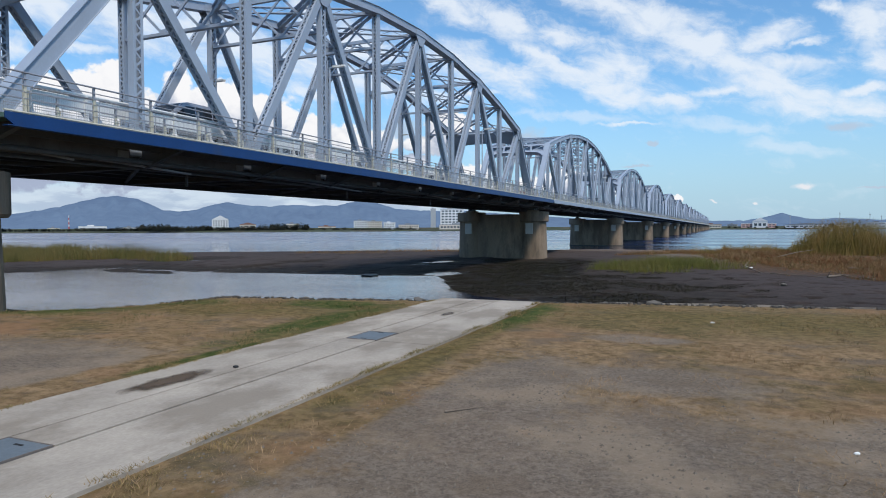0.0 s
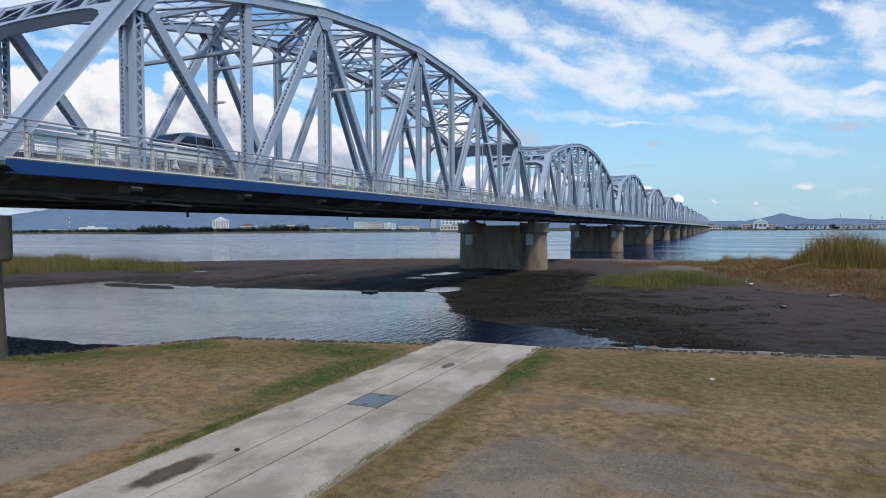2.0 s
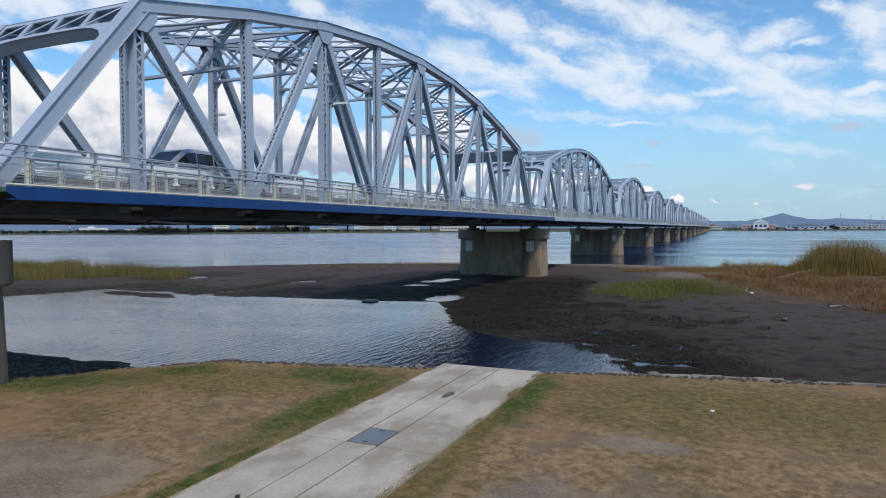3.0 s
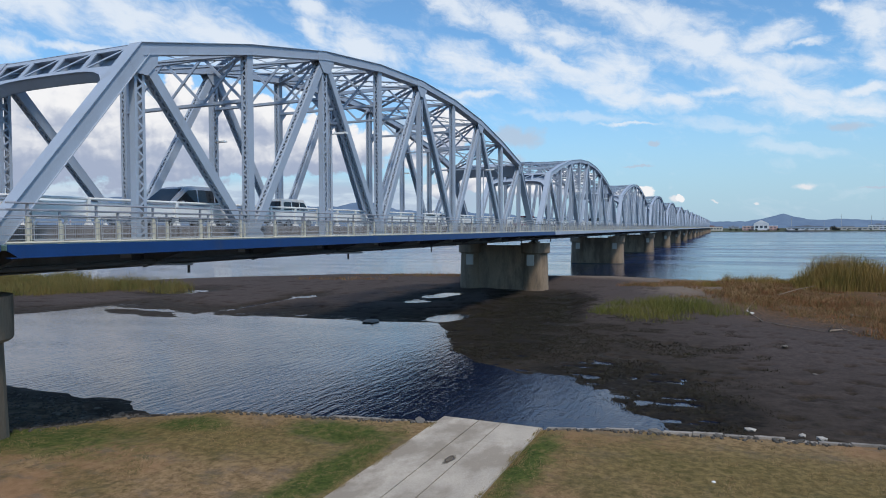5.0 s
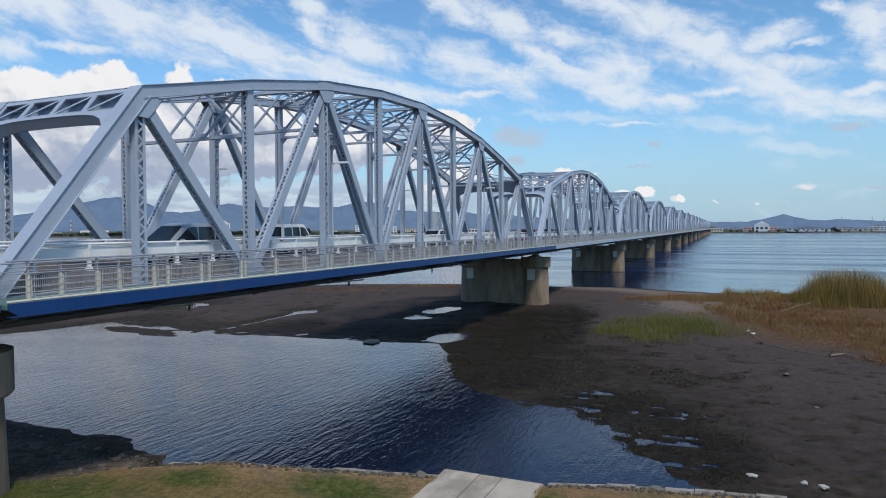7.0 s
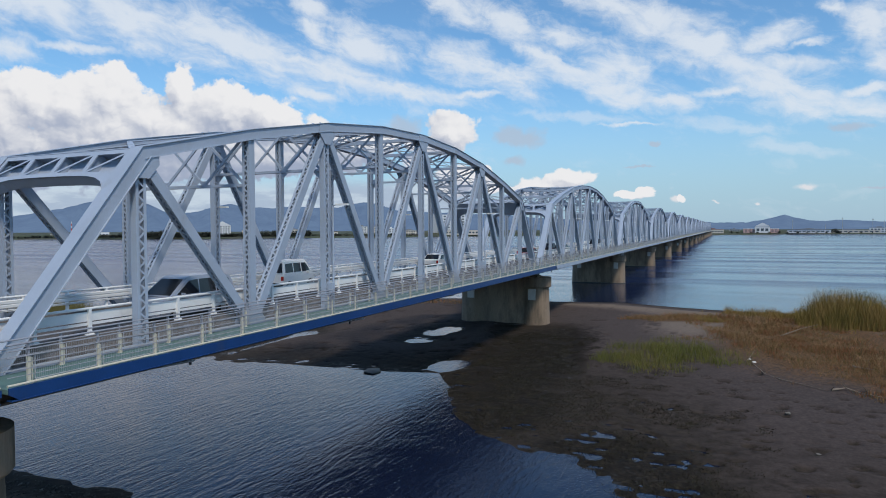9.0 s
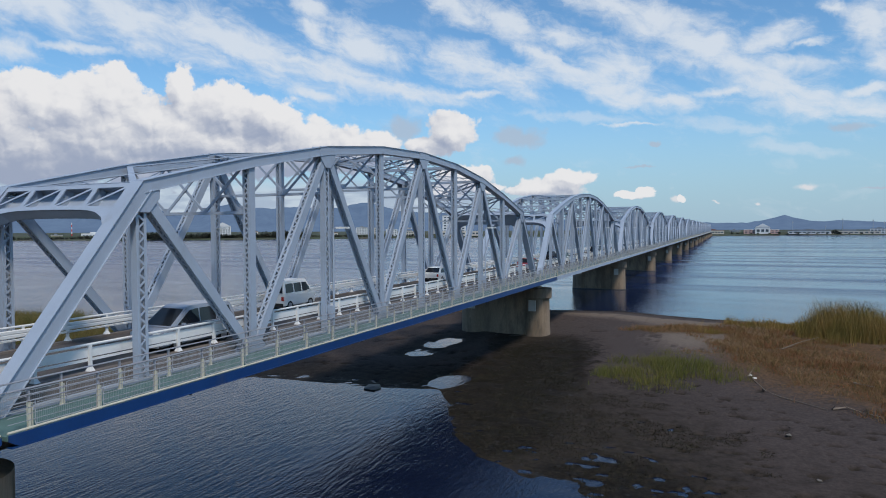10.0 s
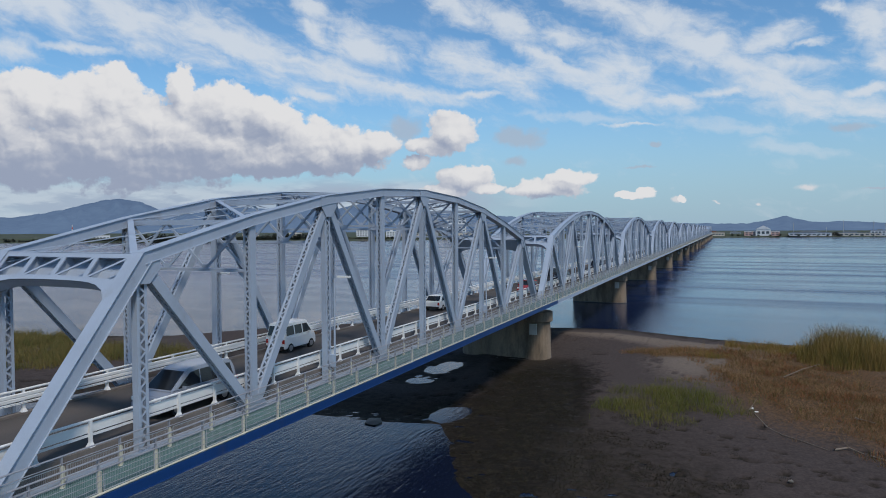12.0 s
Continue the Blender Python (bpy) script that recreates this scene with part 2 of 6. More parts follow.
# ---------------------------------------------------------------- materials
def material(name, base, rough=0.6, metal=0.0, var=0.25, scale=1.5, fine=40.0, bump=0.15, dirt=None, dirt_at=0.55, dirt_amount=0.6, stretch=(1, 1, 1), spec=0.4, rand=0.0):
    """A painted or mineral surface: a base colour with broad stains, fine grain and relief, in metres."""
    m = bpy.data.materials.new(name)
    m.use_nodes = True
    nt = m.node_tree
    b = nt.nodes["Principled BSDF"]
    N, L = nt.nodes.new, nt.links.new
    geo = N("ShaderNodeNewGeometry")
    mp = N("ShaderNodeMapping")
    mp.inputs["Scale"].default_value = stretch
    L(geo.outputs["Position"], mp.inputs["Vector"])
    broad = N("ShaderNodeTexNoise")
    broad.inputs["Scale"].default_value, broad.inputs["Detail"].default_value, broad.inputs["Roughness"].default_value = scale, 6, 0.6
    L(mp.outputs[0], broad.inputs["Vector"])
    grain = N("ShaderNodeTexNoise")
    grain.inputs["Scale"].default_value, grain.inputs["Detail"].default_value = fine, 4
    L(mp.outputs[0], grain.inputs["Vector"])
    mul = N("ShaderNodeMath")
    mul.operation = "MULTIPLY_ADD"
    mul.inputs[1].default_value, mul.inputs[2].default_value = 0.65, 0.0
    L(broad.outputs["Fac"], mul.inputs[0])
    ad = N("ShaderNodeMath")
    ad.operation = "MULTIPLY_ADD"
    ad.inputs[1].default_value = 0.35
    L(grain.outputs["Fac"], ad.inputs[0])
    L(mul.outputs[0], ad.inputs[2])
    ramp = N("ShaderNodeValToRGB")
    lo = tuple(max(0, c * (1 - var)) for c in base)
    hi = tuple(min(1, c * (1 + var)) for c in base)
    ramp.color_ramp.elements[0].position, ramp.color_ramp.elements[0].color = 0.3, (*lo, 1)
    ramp.color_ramp.elements[1].position, ramp.color_ramp.elements[1].color = 0.7, (*hi, 1)
    L(ad.outputs[0], ramp.inputs[0])
    col = ramp.outputs[0]
    if dirt:
        st = N("ShaderNodeTexNoise")
        st.inputs["Scale"].default_value, st.inputs["Detail"].default_value, st.inputs["Roughness"].default_value = scale * 0.8, 8, 0.65
        off = N("ShaderNodeMapping")
        off.inputs["Location"].default_value = (13.7, 5.1, 2.2)
        off.inputs["Scale"].default_value = stretch
        L(geo.outputs["Position"], off.inputs["Vector"])
        L(off.outputs[0], st.inputs["Vector"])
        mr = N("ShaderNodeMapRange")
        mr.inputs["From Min"].default_value, mr.inputs["From Max"].default_value = dirt_at, dirt_at + 0.14
        mr.inputs["To Max"].default_value = dirt_amount
        L(st.outputs["Fac"], mr.inputs["Value"])
        mx = N("ShaderNodeMix")
        mx.data_type = "RGBA"
        L(mr.outputs[0], mx.inputs["Factor"])
        L(col, mx.inputs["A"])
        mx.inputs["B"].default_value = (*dirt, 1)
        col = mx.outputs["Result"]
    if rand:
        oi = N("ShaderNodeObjectInfo")
        hs = N("ShaderNodeHueSaturation")
        mr2 = N("ShaderNodeMapRange")
        mr2.inputs["To Min"].default_value, mr2.inputs["To Max"].default_value = 1 - rand, 1 + rand
        L(oi.outputs["Random"], mr2.inputs["Value"])
        L(mr2.outputs[0], hs.inputs["Value"])
        L(col, hs.inputs["Color"])
        col = hs.outputs[0]
    L(col, b.inputs["Base Color"])
    b.inputs["Roughness"].default_value, b.inputs["Metallic"].default_value = rough, metal
    b.inputs["Specular IOR Level"].default_value = spec
    if bump:
        bp = N("ShaderNodeBump")
        bp.inputs["Strength"].default_value, bp.inputs["Distance"].default_value = bump, 0.02
        L(grain.outputs["Fac"], bp.inputs["Height"])
        L(bp.outputs[0], b.inputs["Normal"])
    return m

M_STEEL = material("blue_grey_bridge_paint", (0.335, 0.39, 0.475), 0.45, 0, 0.10, 0.7, 25, 0.06, (0.25, 0.24, 0.24), 0.60, 0.45, (1, 1, 0.35))
# bridge paint darkened for the shade under the deck, plus random brown stains
M_UNDER = material("shaded_girder_paint", (0.08, 0.083, 0.09), 0.6, 0, 0.3, 0.8, 20, 0.1, (0.06, 0.045, 0.035), 0.55, 0.6)
M_BLUE = material("blue_fascia_paint", (0.006, 0.041, 0.155), 0.45, 0, 0.18, 0.8, 25, 0.05, (0.05, 0.06, 0.09), 0.58, 0.5, (1, 1, 0.4))
M_IVORY = material("ivory_post_paint", (0.58, 0.545, 0.44), 0.5, 0, 0.12, 2, 30, 0.05, (0.25, 0.13, 0.06), 0.62, 0.6)
M_GALV = material("weathered_galvanised_pipe", (0.36, 0.36, 0.39), 0.45, 0.3, 0.15, 3, 30, 0.05)
M_WIRE = material("pale_wire", (0.42, 0.43, 0.45), 0.5, 0.1, 0.08, 3, 30, 0.0)
# grimy paint, toned darker to carry the shade beneath the walkway
M_GRIMESHADE = material("grimy_shaded_chord_paint", (0.15, 0.142, 0.138), 0.6, 0, 0.25, 0.9, 20, 0.1, (0.07, 0.055, 0.045), 0.52, 0.6, (1, 1, 0.4))
M_GRIMEPALE = material("scuffed_plate_paint", (0.30, 0.29, 0.28), 0.6, 0, 0.2, 2, 20, 0.1, (0.12, 0.09, 0.07), 0.55, 0.5)
M_WHITE = material("white_guardrail_paint", (0.72, 0.72, 0.71), 0.45, 0, 0.07, 1.2, 25, 0.04, (0.35, 0.31, 0.28), 0.62, 0.5, (1, 0.5, 1))
M_TEAL = material("teal_walkway_coating", (0.085, 0.155, 0.145), 0.7, 0, 0.2, 0.8, 30, 0.15, (0.12, 0.15, 0.15), 0.55, 0.5)
M_ASPHALT = material("worn_asphalt", (0.075, 0.066, 0.062), 0.85, 0, 0.25, 0.5, 50, 0.3, (0.11, 0.09, 0.08), 0.5, 0.5, (1, 0.15, 1))
M_KERB = material("stained_kerb_concrete", (0.165, 0.142, 0.128), 0.85, 0, 0.25, 1.2, 30, 0.2, (0.10, 0.085, 0.075), 0.5, 0.6, (1, 1, 0.3))
M_PIER = material("weathered_pier_concrete", (0.225, 0.170, 0.122), 0.9, 0, 0.30, 0.6, 14, 0.35, (0.075, 0.060, 0.045), 0.48, 0.7, (1, 1, 0.28))
M_TIDE = material("wet_tide_band_concrete", (0.045, 0.042, 0.036), 0.5, 0, 0.35, 1.0, 14, 0.3)
M_PLATE = material("pale_patch_plate", (0.46, 0.44, 0.40), 0.7, 0, 0.12, 1.5, 20, 0.1, (0.25, 0.21, 0.17), 0.58, 0.5)
M_RAMP = material("pale_slab_concrete", (0.37, 0.325, 0.27), 0.88, 0, 0.26, 1.1, 30, 0.25, (0.215, 0.18, 0.14), 0.45, 0.75, (1, 0.6, 1), rand=0.05)
M_COVER = material("grey_steel_cover", (0.17, 0.20, 0.22), 0.55, 0.3, 0.2, 2.5, 30, 0.15, (0.28, 0.27, 0.25), 0.58, 0.4)
M_STONE = material("shore_stone", (0.10, 0.09, 0.078), 0.85, 0, 0.35, 2.0, 18, 0.4, (0.07, 0.07, 0.055), 0.55, 0.6, rand=0.35)
M_WOOD = material("bleached_driftwood", (0.17, 0.135, 0.105), 0.85, 0, 0.3, 4, 30, 0.3, rand=0.15)
M_GLASS = material("dark_window_glass", (0.012, 0.014, 0.017), 0.08, 0, 0.1, 3, 10, 0.0, spec=0.6)
M_TYRE = material("tyre_rubber", (0.02, 0.02, 0.021), 0.85, 0, 0.2, 6, 40, 0.1)
M_CARWHITE = material("white_car_paint", (0.74, 0.74, 0.73), 0.25, 0, 0.04, 2, 20, 0.0, spec=0.6)
M_CARGREY = material("silver_grey_car_paint", (0.33, 0.36, 0.42), 0.25, 0.3, 0.06, 2, 20, 0.0, spec=0.6)
M_CARDARK = material("dark_car_paint", (0.03, 0.032, 0.04), 0.22, 0, 0.1, 2, 20, 0.0, spec=0.6)
M_CARRED = material("red_car_paint", (0.30, 0.025, 0.02), 0.25, 0, 0.08, 2, 20, 0.0, spec=0.6)
M_RIM = material("alloy_rim", (0.45, 0.45, 0.46), 0.35, 0.7, 0.1, 5, 20, 0.0)
M_REDLAMP = material("red_lamp_lens", (0.35, 0.02, 0.015), 0.2, 0, 0.1, 5, 20, 0.0)
M_LAMPLENS = material("lamp_lens", (0.75, 0.76, 0.75), 0.2, 0, 0.05, 5, 20, 0.0)

def blade_material(name, cols, rough=0.75):
    m = bpy.data.materials.new(name)
    m.use_nodes = True
    nt = m.node_tree
    b = nt.nodes["Principled BSDF"]
    N, L = nt.nodes.new, nt.links.new
    geo = N("ShaderNodeNewGeometry")
    ramp = N("ShaderNodeValToRGB")
    els = ramp.color_ramp.elements
    while len(els) < len(cols):
        els.new(0.5)
    for i, c in enumerate(cols):
        els[i].position, els[i].color = i / (len(cols) - 1), (*c, 1)
    noise_ = N("ShaderNodeTexNoise")
    noise_.inputs["Scale"].default_value, noise_.inputs["Detail"].default_value = 0.35, 4
    L(geo.outputs["Position"], noise_.inputs["Vector"])
    mm = N("ShaderNodeMath")
    mm.operation = "MULTIPLY_ADD"
    mm.inputs[1].default_value = 0.45
    L(geo.outputs["Random Per Island"], mm.inputs[0])
    sc = N("ShaderNodeMapRange")
    sc.inputs["From Min"].default_value, sc.inputs["From Max"].default_value = 0.3, 0.7
    sc.inputs["To Max"].default_value = 0.55
    L(noise_.outputs["Fac"], sc.inputs["Value"])
    L(sc.outputs[0], mm.inputs[2])
    L(mm.outputs[0], ramp.inputs[0])
    L(ramp.outputs[0], b.inputs["Base Color"])
    b.inputs["Roughness"].default_value = rough
    b.inputs["Specular IOR Level"].default_value = 0.2
    return m

M_REED_GREEN = blade_material("green_reed", [(0.060, 0.078, 0.016), (0.115, 0.118, 0.026), (0.185, 0.140, 0.045)])
M_REED_TAN = blade_material("autumn_reed", [(0.048, 0.064, 0.017), (0.098, 0.100, 0.028), (0.175, 0.130, 0.048), (0.078, 0.084, 0.022)])
M_REED_TALL = blade_material("tall_autumn_reed", [(0.09, 0.085, 0.020), (0.18, 0.135, 0.034), (0.27, 0.17, 0.060), (0.14, 0.115, 0.030)])
M_REED_RUST = blade_material("rusty_marsh_grass", [(0.056, 0.058, 0.018), (0.26, 0.100, 0.048), (0.098, 0.086, 0.027), (0.33, 0.180, 0.100), (0.105, 0.082, 0.028)])
M_LAWN_DRY = blade_material("dry_lawn_blades", [(0.16, 0.105, 0.050), (0.28, 0.178, 0.092), (0.36, 0.245, 0.135), (0.25, 0.125, 0.066)])
M_LAWN_GREEN = blade_material("green_lawn_blades", [(0.022, 0.048, 0.010), (0.044, 0.070, 0.016), (0.11, 0.105, 0.034)])
M_LAWN_OLIVE = blade_material("olive_lawn_blades", [(0.046, 0.050, 0.014), (0.100, 0.082, 0.027), (0.20, 0.128, 0.058), (0.066, 0.064, 0.019)])
M_LAWN_EDGE = blade_material("edge_grass_blades", [(0.24, 0.165, 0.072), (0.14, 0.12, 0.042), (0.30, 0.205, 0.095), (0.17, 0.135, 0.052)])
M_MUDWEED = blade_material("mud_weed", [(0.009, 0.008, 0.006), (0.022, 0.018, 0.012), (0.018, 0.019, 0.009), (0.046, 0.037, 0.024)])
M_TREES = blade_material("far_tree_leaves", [(0.016, 0.022, 0.018), (0.026, 0.030, 0.022), (0.040, 0.036, 0.026)])

# ---------------------------------------------------------------- mesh helpers
def finish(bm, name, smooth=False):
    me = bpy.data.meshes.new(name)
    bm.normal_update()
    bm.to_mesh(me)
    bm.free()
    if smooth:
        for f in me.polygons:
            f.use_smooth = True
    return me

def part(name, bm, mat, parent=None, label="", smooth=False):
    me = bm if isinstance(bm, bpy.types.Mesh) else finish(bm, name, smooth)
    if not me.materials:
        me.materials.append(mat)
    ob = new(name, me)
    ob.parent = parent
    if label:
        tagged(ob, label)
    return ob

def thing(name, loc=(0, 0, 0), label="", category="", group="", kind=""):
    ob = new(name)
    ob.location = loc
    ob.empty_display_size = 0.2
    return tagged(ob, label, category, group, kind)

def hexa(bm, corners):
    """A solid from eight corners: four below, four above, in the same turn."""
    v = [bm.verts.new(c) for c in corners]
    for f in ((3, 2, 1, 0), (4, 5, 6, 7), (0, 1, 5, 4), (1, 2, 6, 5), (2, 3, 7, 6), (3, 0, 4, 7)):
        bm.faces.new([v[i] for i in f])

def box(bm, x0, x1, y0, y1, z0, z1):
    hexa(bm, [(x0, y0, z0), (x1, y0, z0), (x1, y1, z0), (x0, y1, z0), (x0, y0, z1), (x1, y0, z1), (x1, y1, z1), (x0, y1, z1)])

def beam(bm, a, b, w, h, side=None):
    """A straight bar from a to b: w wide along side, h across it."""
    a, b = Vector(a), Vector(b)
    d = (b - a).normalized()
    s = Vector(side) if side else (Vector((0, 0, 1)).cross(d) if abs(d.z) < 0.95 else Vector((1, 0, 0)))
    s = (s - d * s.dot(d)).normalized()
    u = d.cross(s)
    s, u = s * w / 2, u * h / 2
    hexa(bm, [a - s - u, a + s - u, a + s + u, a - s + u, b - s - u, b + s - u, b + s + u, b - s + u])

def tube(bm, a, b, r, n=6, r2=None):
    a, b = Vector(a), Vector(b)
    d = (b - a).normalized()
    s = d.orthogonal().normalized()
    u = d.cross(s)
    r2 = r if r2 is None else r2
    ring = [[bm.verts.new(p + (s * math.cos(2 * math.pi * i / n) + u * math.sin(2 * math.pi * i / n)) * q) for i in range(n)] for p, q in ((a, r), (b, r2))]
    for i in range(n):
        bm.faces.new((ring[0][i], ring[0][(i + 1) % n], ring[1][(i + 1) % n], ring[1][i]))
    bm.faces.new(ring[0][::-1])
    bm.faces.new(ring[1])

def prism(bm, outline, z0, z1, top=None):
    """An upright solid over an outline; top: the outline above, where it differs."""
    lo = [bm.verts.new((x, y, z0)) for x, y in outline]
    hi = [bm.verts.new((x, y, z1)) for x, y in (top or outline)]
    n = len(lo)
    for i in range(n):
        bm.faces.new((lo[i], lo[(i + 1) % n], hi[(i + 1) % n], hi[i]))
    bm.faces.new(lo[::-1])
    bm.faces.new(hi)

def grid_mesh(name, xs, ys, hfun, mat):
    nx, ny = len(xs), len(ys)
    gx, gy = np.meshgrid(xs, ys)
    z = hfun(gx, gy)
    co = np.stack([gx, gy, z], -1).reshape(-1, 3)
    i = np.arange(nx * ny).reshape(ny, nx)
    q = np.stack([i[:-1, :-1], i[:-1, 1:], i[1:, 1:], i[1:, :-1]], -1).reshape(-1, 4)
    me = bpy.data.meshes.new(name)
    me.from_pydata(co.tolist(), [], q.tolist())
    me.materials.append(mat)
    for f in me.polygons:
        f.use_smooth = True
    return me

# ---------------------------------------------------------------- ground and water
TABLES = {}

def value_noise(x, y, seed):
    if seed not in TABLES:
        TABLES[seed] = np.random.RandomState(seed).rand(256, 256)
    tab = TABLES[seed]
    xi, yi = np.floor(x).astype(int), np.floor(y).astype(int)
    fx, fy = x - xi, y - yi
    fx, fy = fx * fx * (3 - 2 * fx), fy * fy * (3 - 2 * fy)
    a, b = tab[xi % 256, yi % 256], tab[(xi + 1) % 256, yi % 256]
    c, d = tab[xi % 256, (yi + 1) % 256], tab[(xi + 1) % 256, (yi + 1) % 256]
    return (a * (1 - fx) + b * fx) * (1 - fy) + (c * (1 - fx) + d * fx) * fy

def fbm2(x, y, scale, octaves=4, seed=1):
    out, amp, tot = 0, 1.0, 0.0
    for k in range(octaves):
        out = out + amp * (value_noise(x / scale * 2 ** k, y / scale * 2 ** k, seed + k) - 0.5)
        tot += amp
        amp *= 0.5
    return out / tot

TERRACE = 1.56
EDGE_X = [-400, -60, -8, -2, 0, 1.1, 2.1, 4.2, 7.5, 10.8, 12.2, 15.4, 17.7, 20.5, 24.0, 40, 90, 400]
EDGE_Y = [0, 0, 0, 0.2, 1.3, 2.6, 3.5, 4.0, 4.5, 5.3, 5.7, 6.3, 7.1, 7.7, 8.2, 10.5, 16, 30]
BAR_X = [-200, -60, -40, -36.5, -34.5, -31, -28, -25.2, -21.4, -20.4, -14.6, -5.9, -0.2, 2.4, 4.9, 7.5, 10.6, 13.7, 15.3, 17.4, 18.7, 20, 22, 26, 60, 300]
BAR_NEAR = [27, 24, 23.5, 25, 33.5, 33, 30.5, 29.3, 29.5, 31, 32.4, 33.4, 34.6, 30.2, 24.8, 21.6, 19.9, 18.9, 16.6, 14.5, 12.8, 11.6, 9.0, 8.0, 10, 20]
FAR_X = [-200, -90, -62, -53, -46, -34, -19, -4, 6, 14, 23, 39, 60, 120, 300]
BAR_FAR = [30, 46, 55, 59, 69, 80.5, 86, 87, 89, 86, 83.5, 82, 78, 66, 40]

CHANNELS = [(-21.3, 41.8, 0.5, 5.2), (-21.7, 46.8, 1.6, 1.6), (-8.1, 46.8, 1.5, 1.3), (-8.2, 54.0, 1.7, 4.0), (-38.2, 46.5, 2.4, 3.4), (-0.2, 38.2, 1.2, 1.4)]
APRON_X = [-60, -3, 0, 2, 4]
APRON_S = [0.112, 0.120, 0.16, 0.36, 0.95]
APRON_Z = [0.95, 0.95, 0.98, 1.10, 1.30]
SLOPE_X = [-60, -4, 0, 2, 4, 7]
SLOPE_W = [9.5, 7.8, 5.6, 3.2, 1.9, 1.7]

def edge_y(x):
    return np.interp(x, EDGE_X, EDGE_Y)

def ground_height(x, y):
    x, y = np.asarray(x, float), np.asarray(y, float)
    bed = -0.9 - 0.6 * np.clip((y - 120) / 200, 0, 1)
    yn, yf = np.interp(x, BAR_X, BAR_NEAR), np.interp(x, FAR_X, BAR_FAR)
    wob = fbm2(x, y, 9, 4, 3) * 3.4 + fbm2(x, y, 2.2, 3, 9) * 1.0
    d = np.minimum(y - yn, (yf - y) * 2.6) + wob * np.where(x < -16, 1.0, np.where(x < 3, 0.45, 0.3))
    right = np.clip((x - 6) / 10, 0, 1)
    crest = 0.28 + right * 0.48 * np.clip((y - 40) / 22, 0, 1) + 0.3 * np.exp(-((x - 4) / 14) ** 2 - ((y - 80) / 5) ** 2) + 0.25 * np.clip((-40 - x) / 8, 0, 1) + 0.28 * np.exp(-((x - 14) / 14) ** 2 - ((y - 79) / 4.5) ** 2)
    r8 = np.clip((x - 1) / 8, 0, 1)
    slope = 0.030 * (1 - r8) + 0.0085 * r8 + 0.02 * r8 * np.clip((y - 45) / 15, 0, 1)
    bar = np.where(d > 0, np.minimum(crest, slope * d + (0.03 * r8 + 0.07 * np.clip((x - 19) / 3, 0, 1)) * np.clip(d / 1.0, 0, 1)), 0.09 * d)
    flat_ = np.clip((x - 1) / 5, 0, 1) * np.clip((40 - y) / 8, 0, 1)
    bar = bar + (fbm2(x, y, 3.5, 4, 21) * 0.10 + fbm2(x, y, 1.0, 3, 31) * 0.07 * np.clip((x - 3) / 3, 0, 1)) * (0.2 + 0.8 * flat_ * np.clip((24 - x) / 6, 0.25, 1))
    # broken shallow pools in the weed, and narrow channels left on the bar
    zone = np.exp(-((x - 16.2) / 4.6) ** 2 - ((y - 23.4) / 2.3) ** 2) + np.exp(-((x - 18.4) / 1.4) ** 2 - ((y - 16.0) / 2.4) ** 2)
    hole = np.clip((zone * 0.62 + fbm2(x * 0.55, y, 0.5, 2, 201) * 3.2 - 0.74) / 0.18, 0, 1)
    bar = bar - 0.19 * hole
    isles = np.clip(2.2 * np.exp(-((x + 26) / 7.5) ** 2 - ((y - 31.8) / 3.6) ** 2) - 0.35, 0, 1)
    bar = bar * (1 - isles) + isles * (0.015 + fbm2(x * 0.5, y, 1.7, 4, 205) * 0.42)
    # a film of water over the flat below the pier
    s_ = np.clip((61 - y) / 34, 0, 1)
    off = np.abs(x - (0.0 + 9.5 * s_)) / (4.6 - 1.4 * s_)
    film = np.clip((1.15 - off + fbm2(x, y, 3, 3, 207) * 0.6) / 0.3, 0, 1) * np.clip((y - 24) / 3, 0, 1) * np.clip((63 - y) / 3, 0, 1)
    bar = bar * (1 - film) + film * (0.05 + fbm2(x, y, 1.1, 4, 209) * 0.10)
    for cx, cy, rx, ry in CHANNELS:
        q = np.sqrt(((x - cx) / rx) ** 2 + ((y - cy) / ry) ** 2) + fbm2(x, y, 1.6, 3, 211) * 0.9
        bar = bar - 0.17 * np.clip((2.4 - q) / 1.3, 0, 1) - 0.2 * np.clip((1.1 - q) / 0.4, 0, 1)
    h = np.maximum(bed, bar)
    # the terrace and its stony slope
    e = y - edge_y(x) - fbm2(x, y, 1.3, 3, 41) * 0.5
    top = TERRACE + fbm2(x, y, 7, 4, 51) * 0.14 + fbm2(x, y, 0.8, 3, 61) * 0.035
    sink = np.clip((e + 6) / 6, 0, 1)
    top = top - 0.50 * np.clip((6 - x) / 5, 0, 1) * sink * sink * (3 - 2 * sink)
    k = np.clip(e / np.interp(x, SLOPE_X, SLOPE_W), 0, 1)
    k = k * k * (3 - 2 * k)
    h = np.where(e < 0, top, top * (1 - k) + h * k)
    apron = np.interp(x, APRON_X, APRON_Z) - np.interp(x, APRON_X, APRON_S) * e + fbm2(x, y, 1.2, 3, 213) * 0.12
    h = np.where(e > 0, np.maximum(h, np.maximum(apron, -0.9)), h)
    on_slab = (np.abs(x - 14.02) < 1.6) & (y < 6.4)
    return np.where(on_slab, np.minimum(h, TERRACE - 0.03), h)

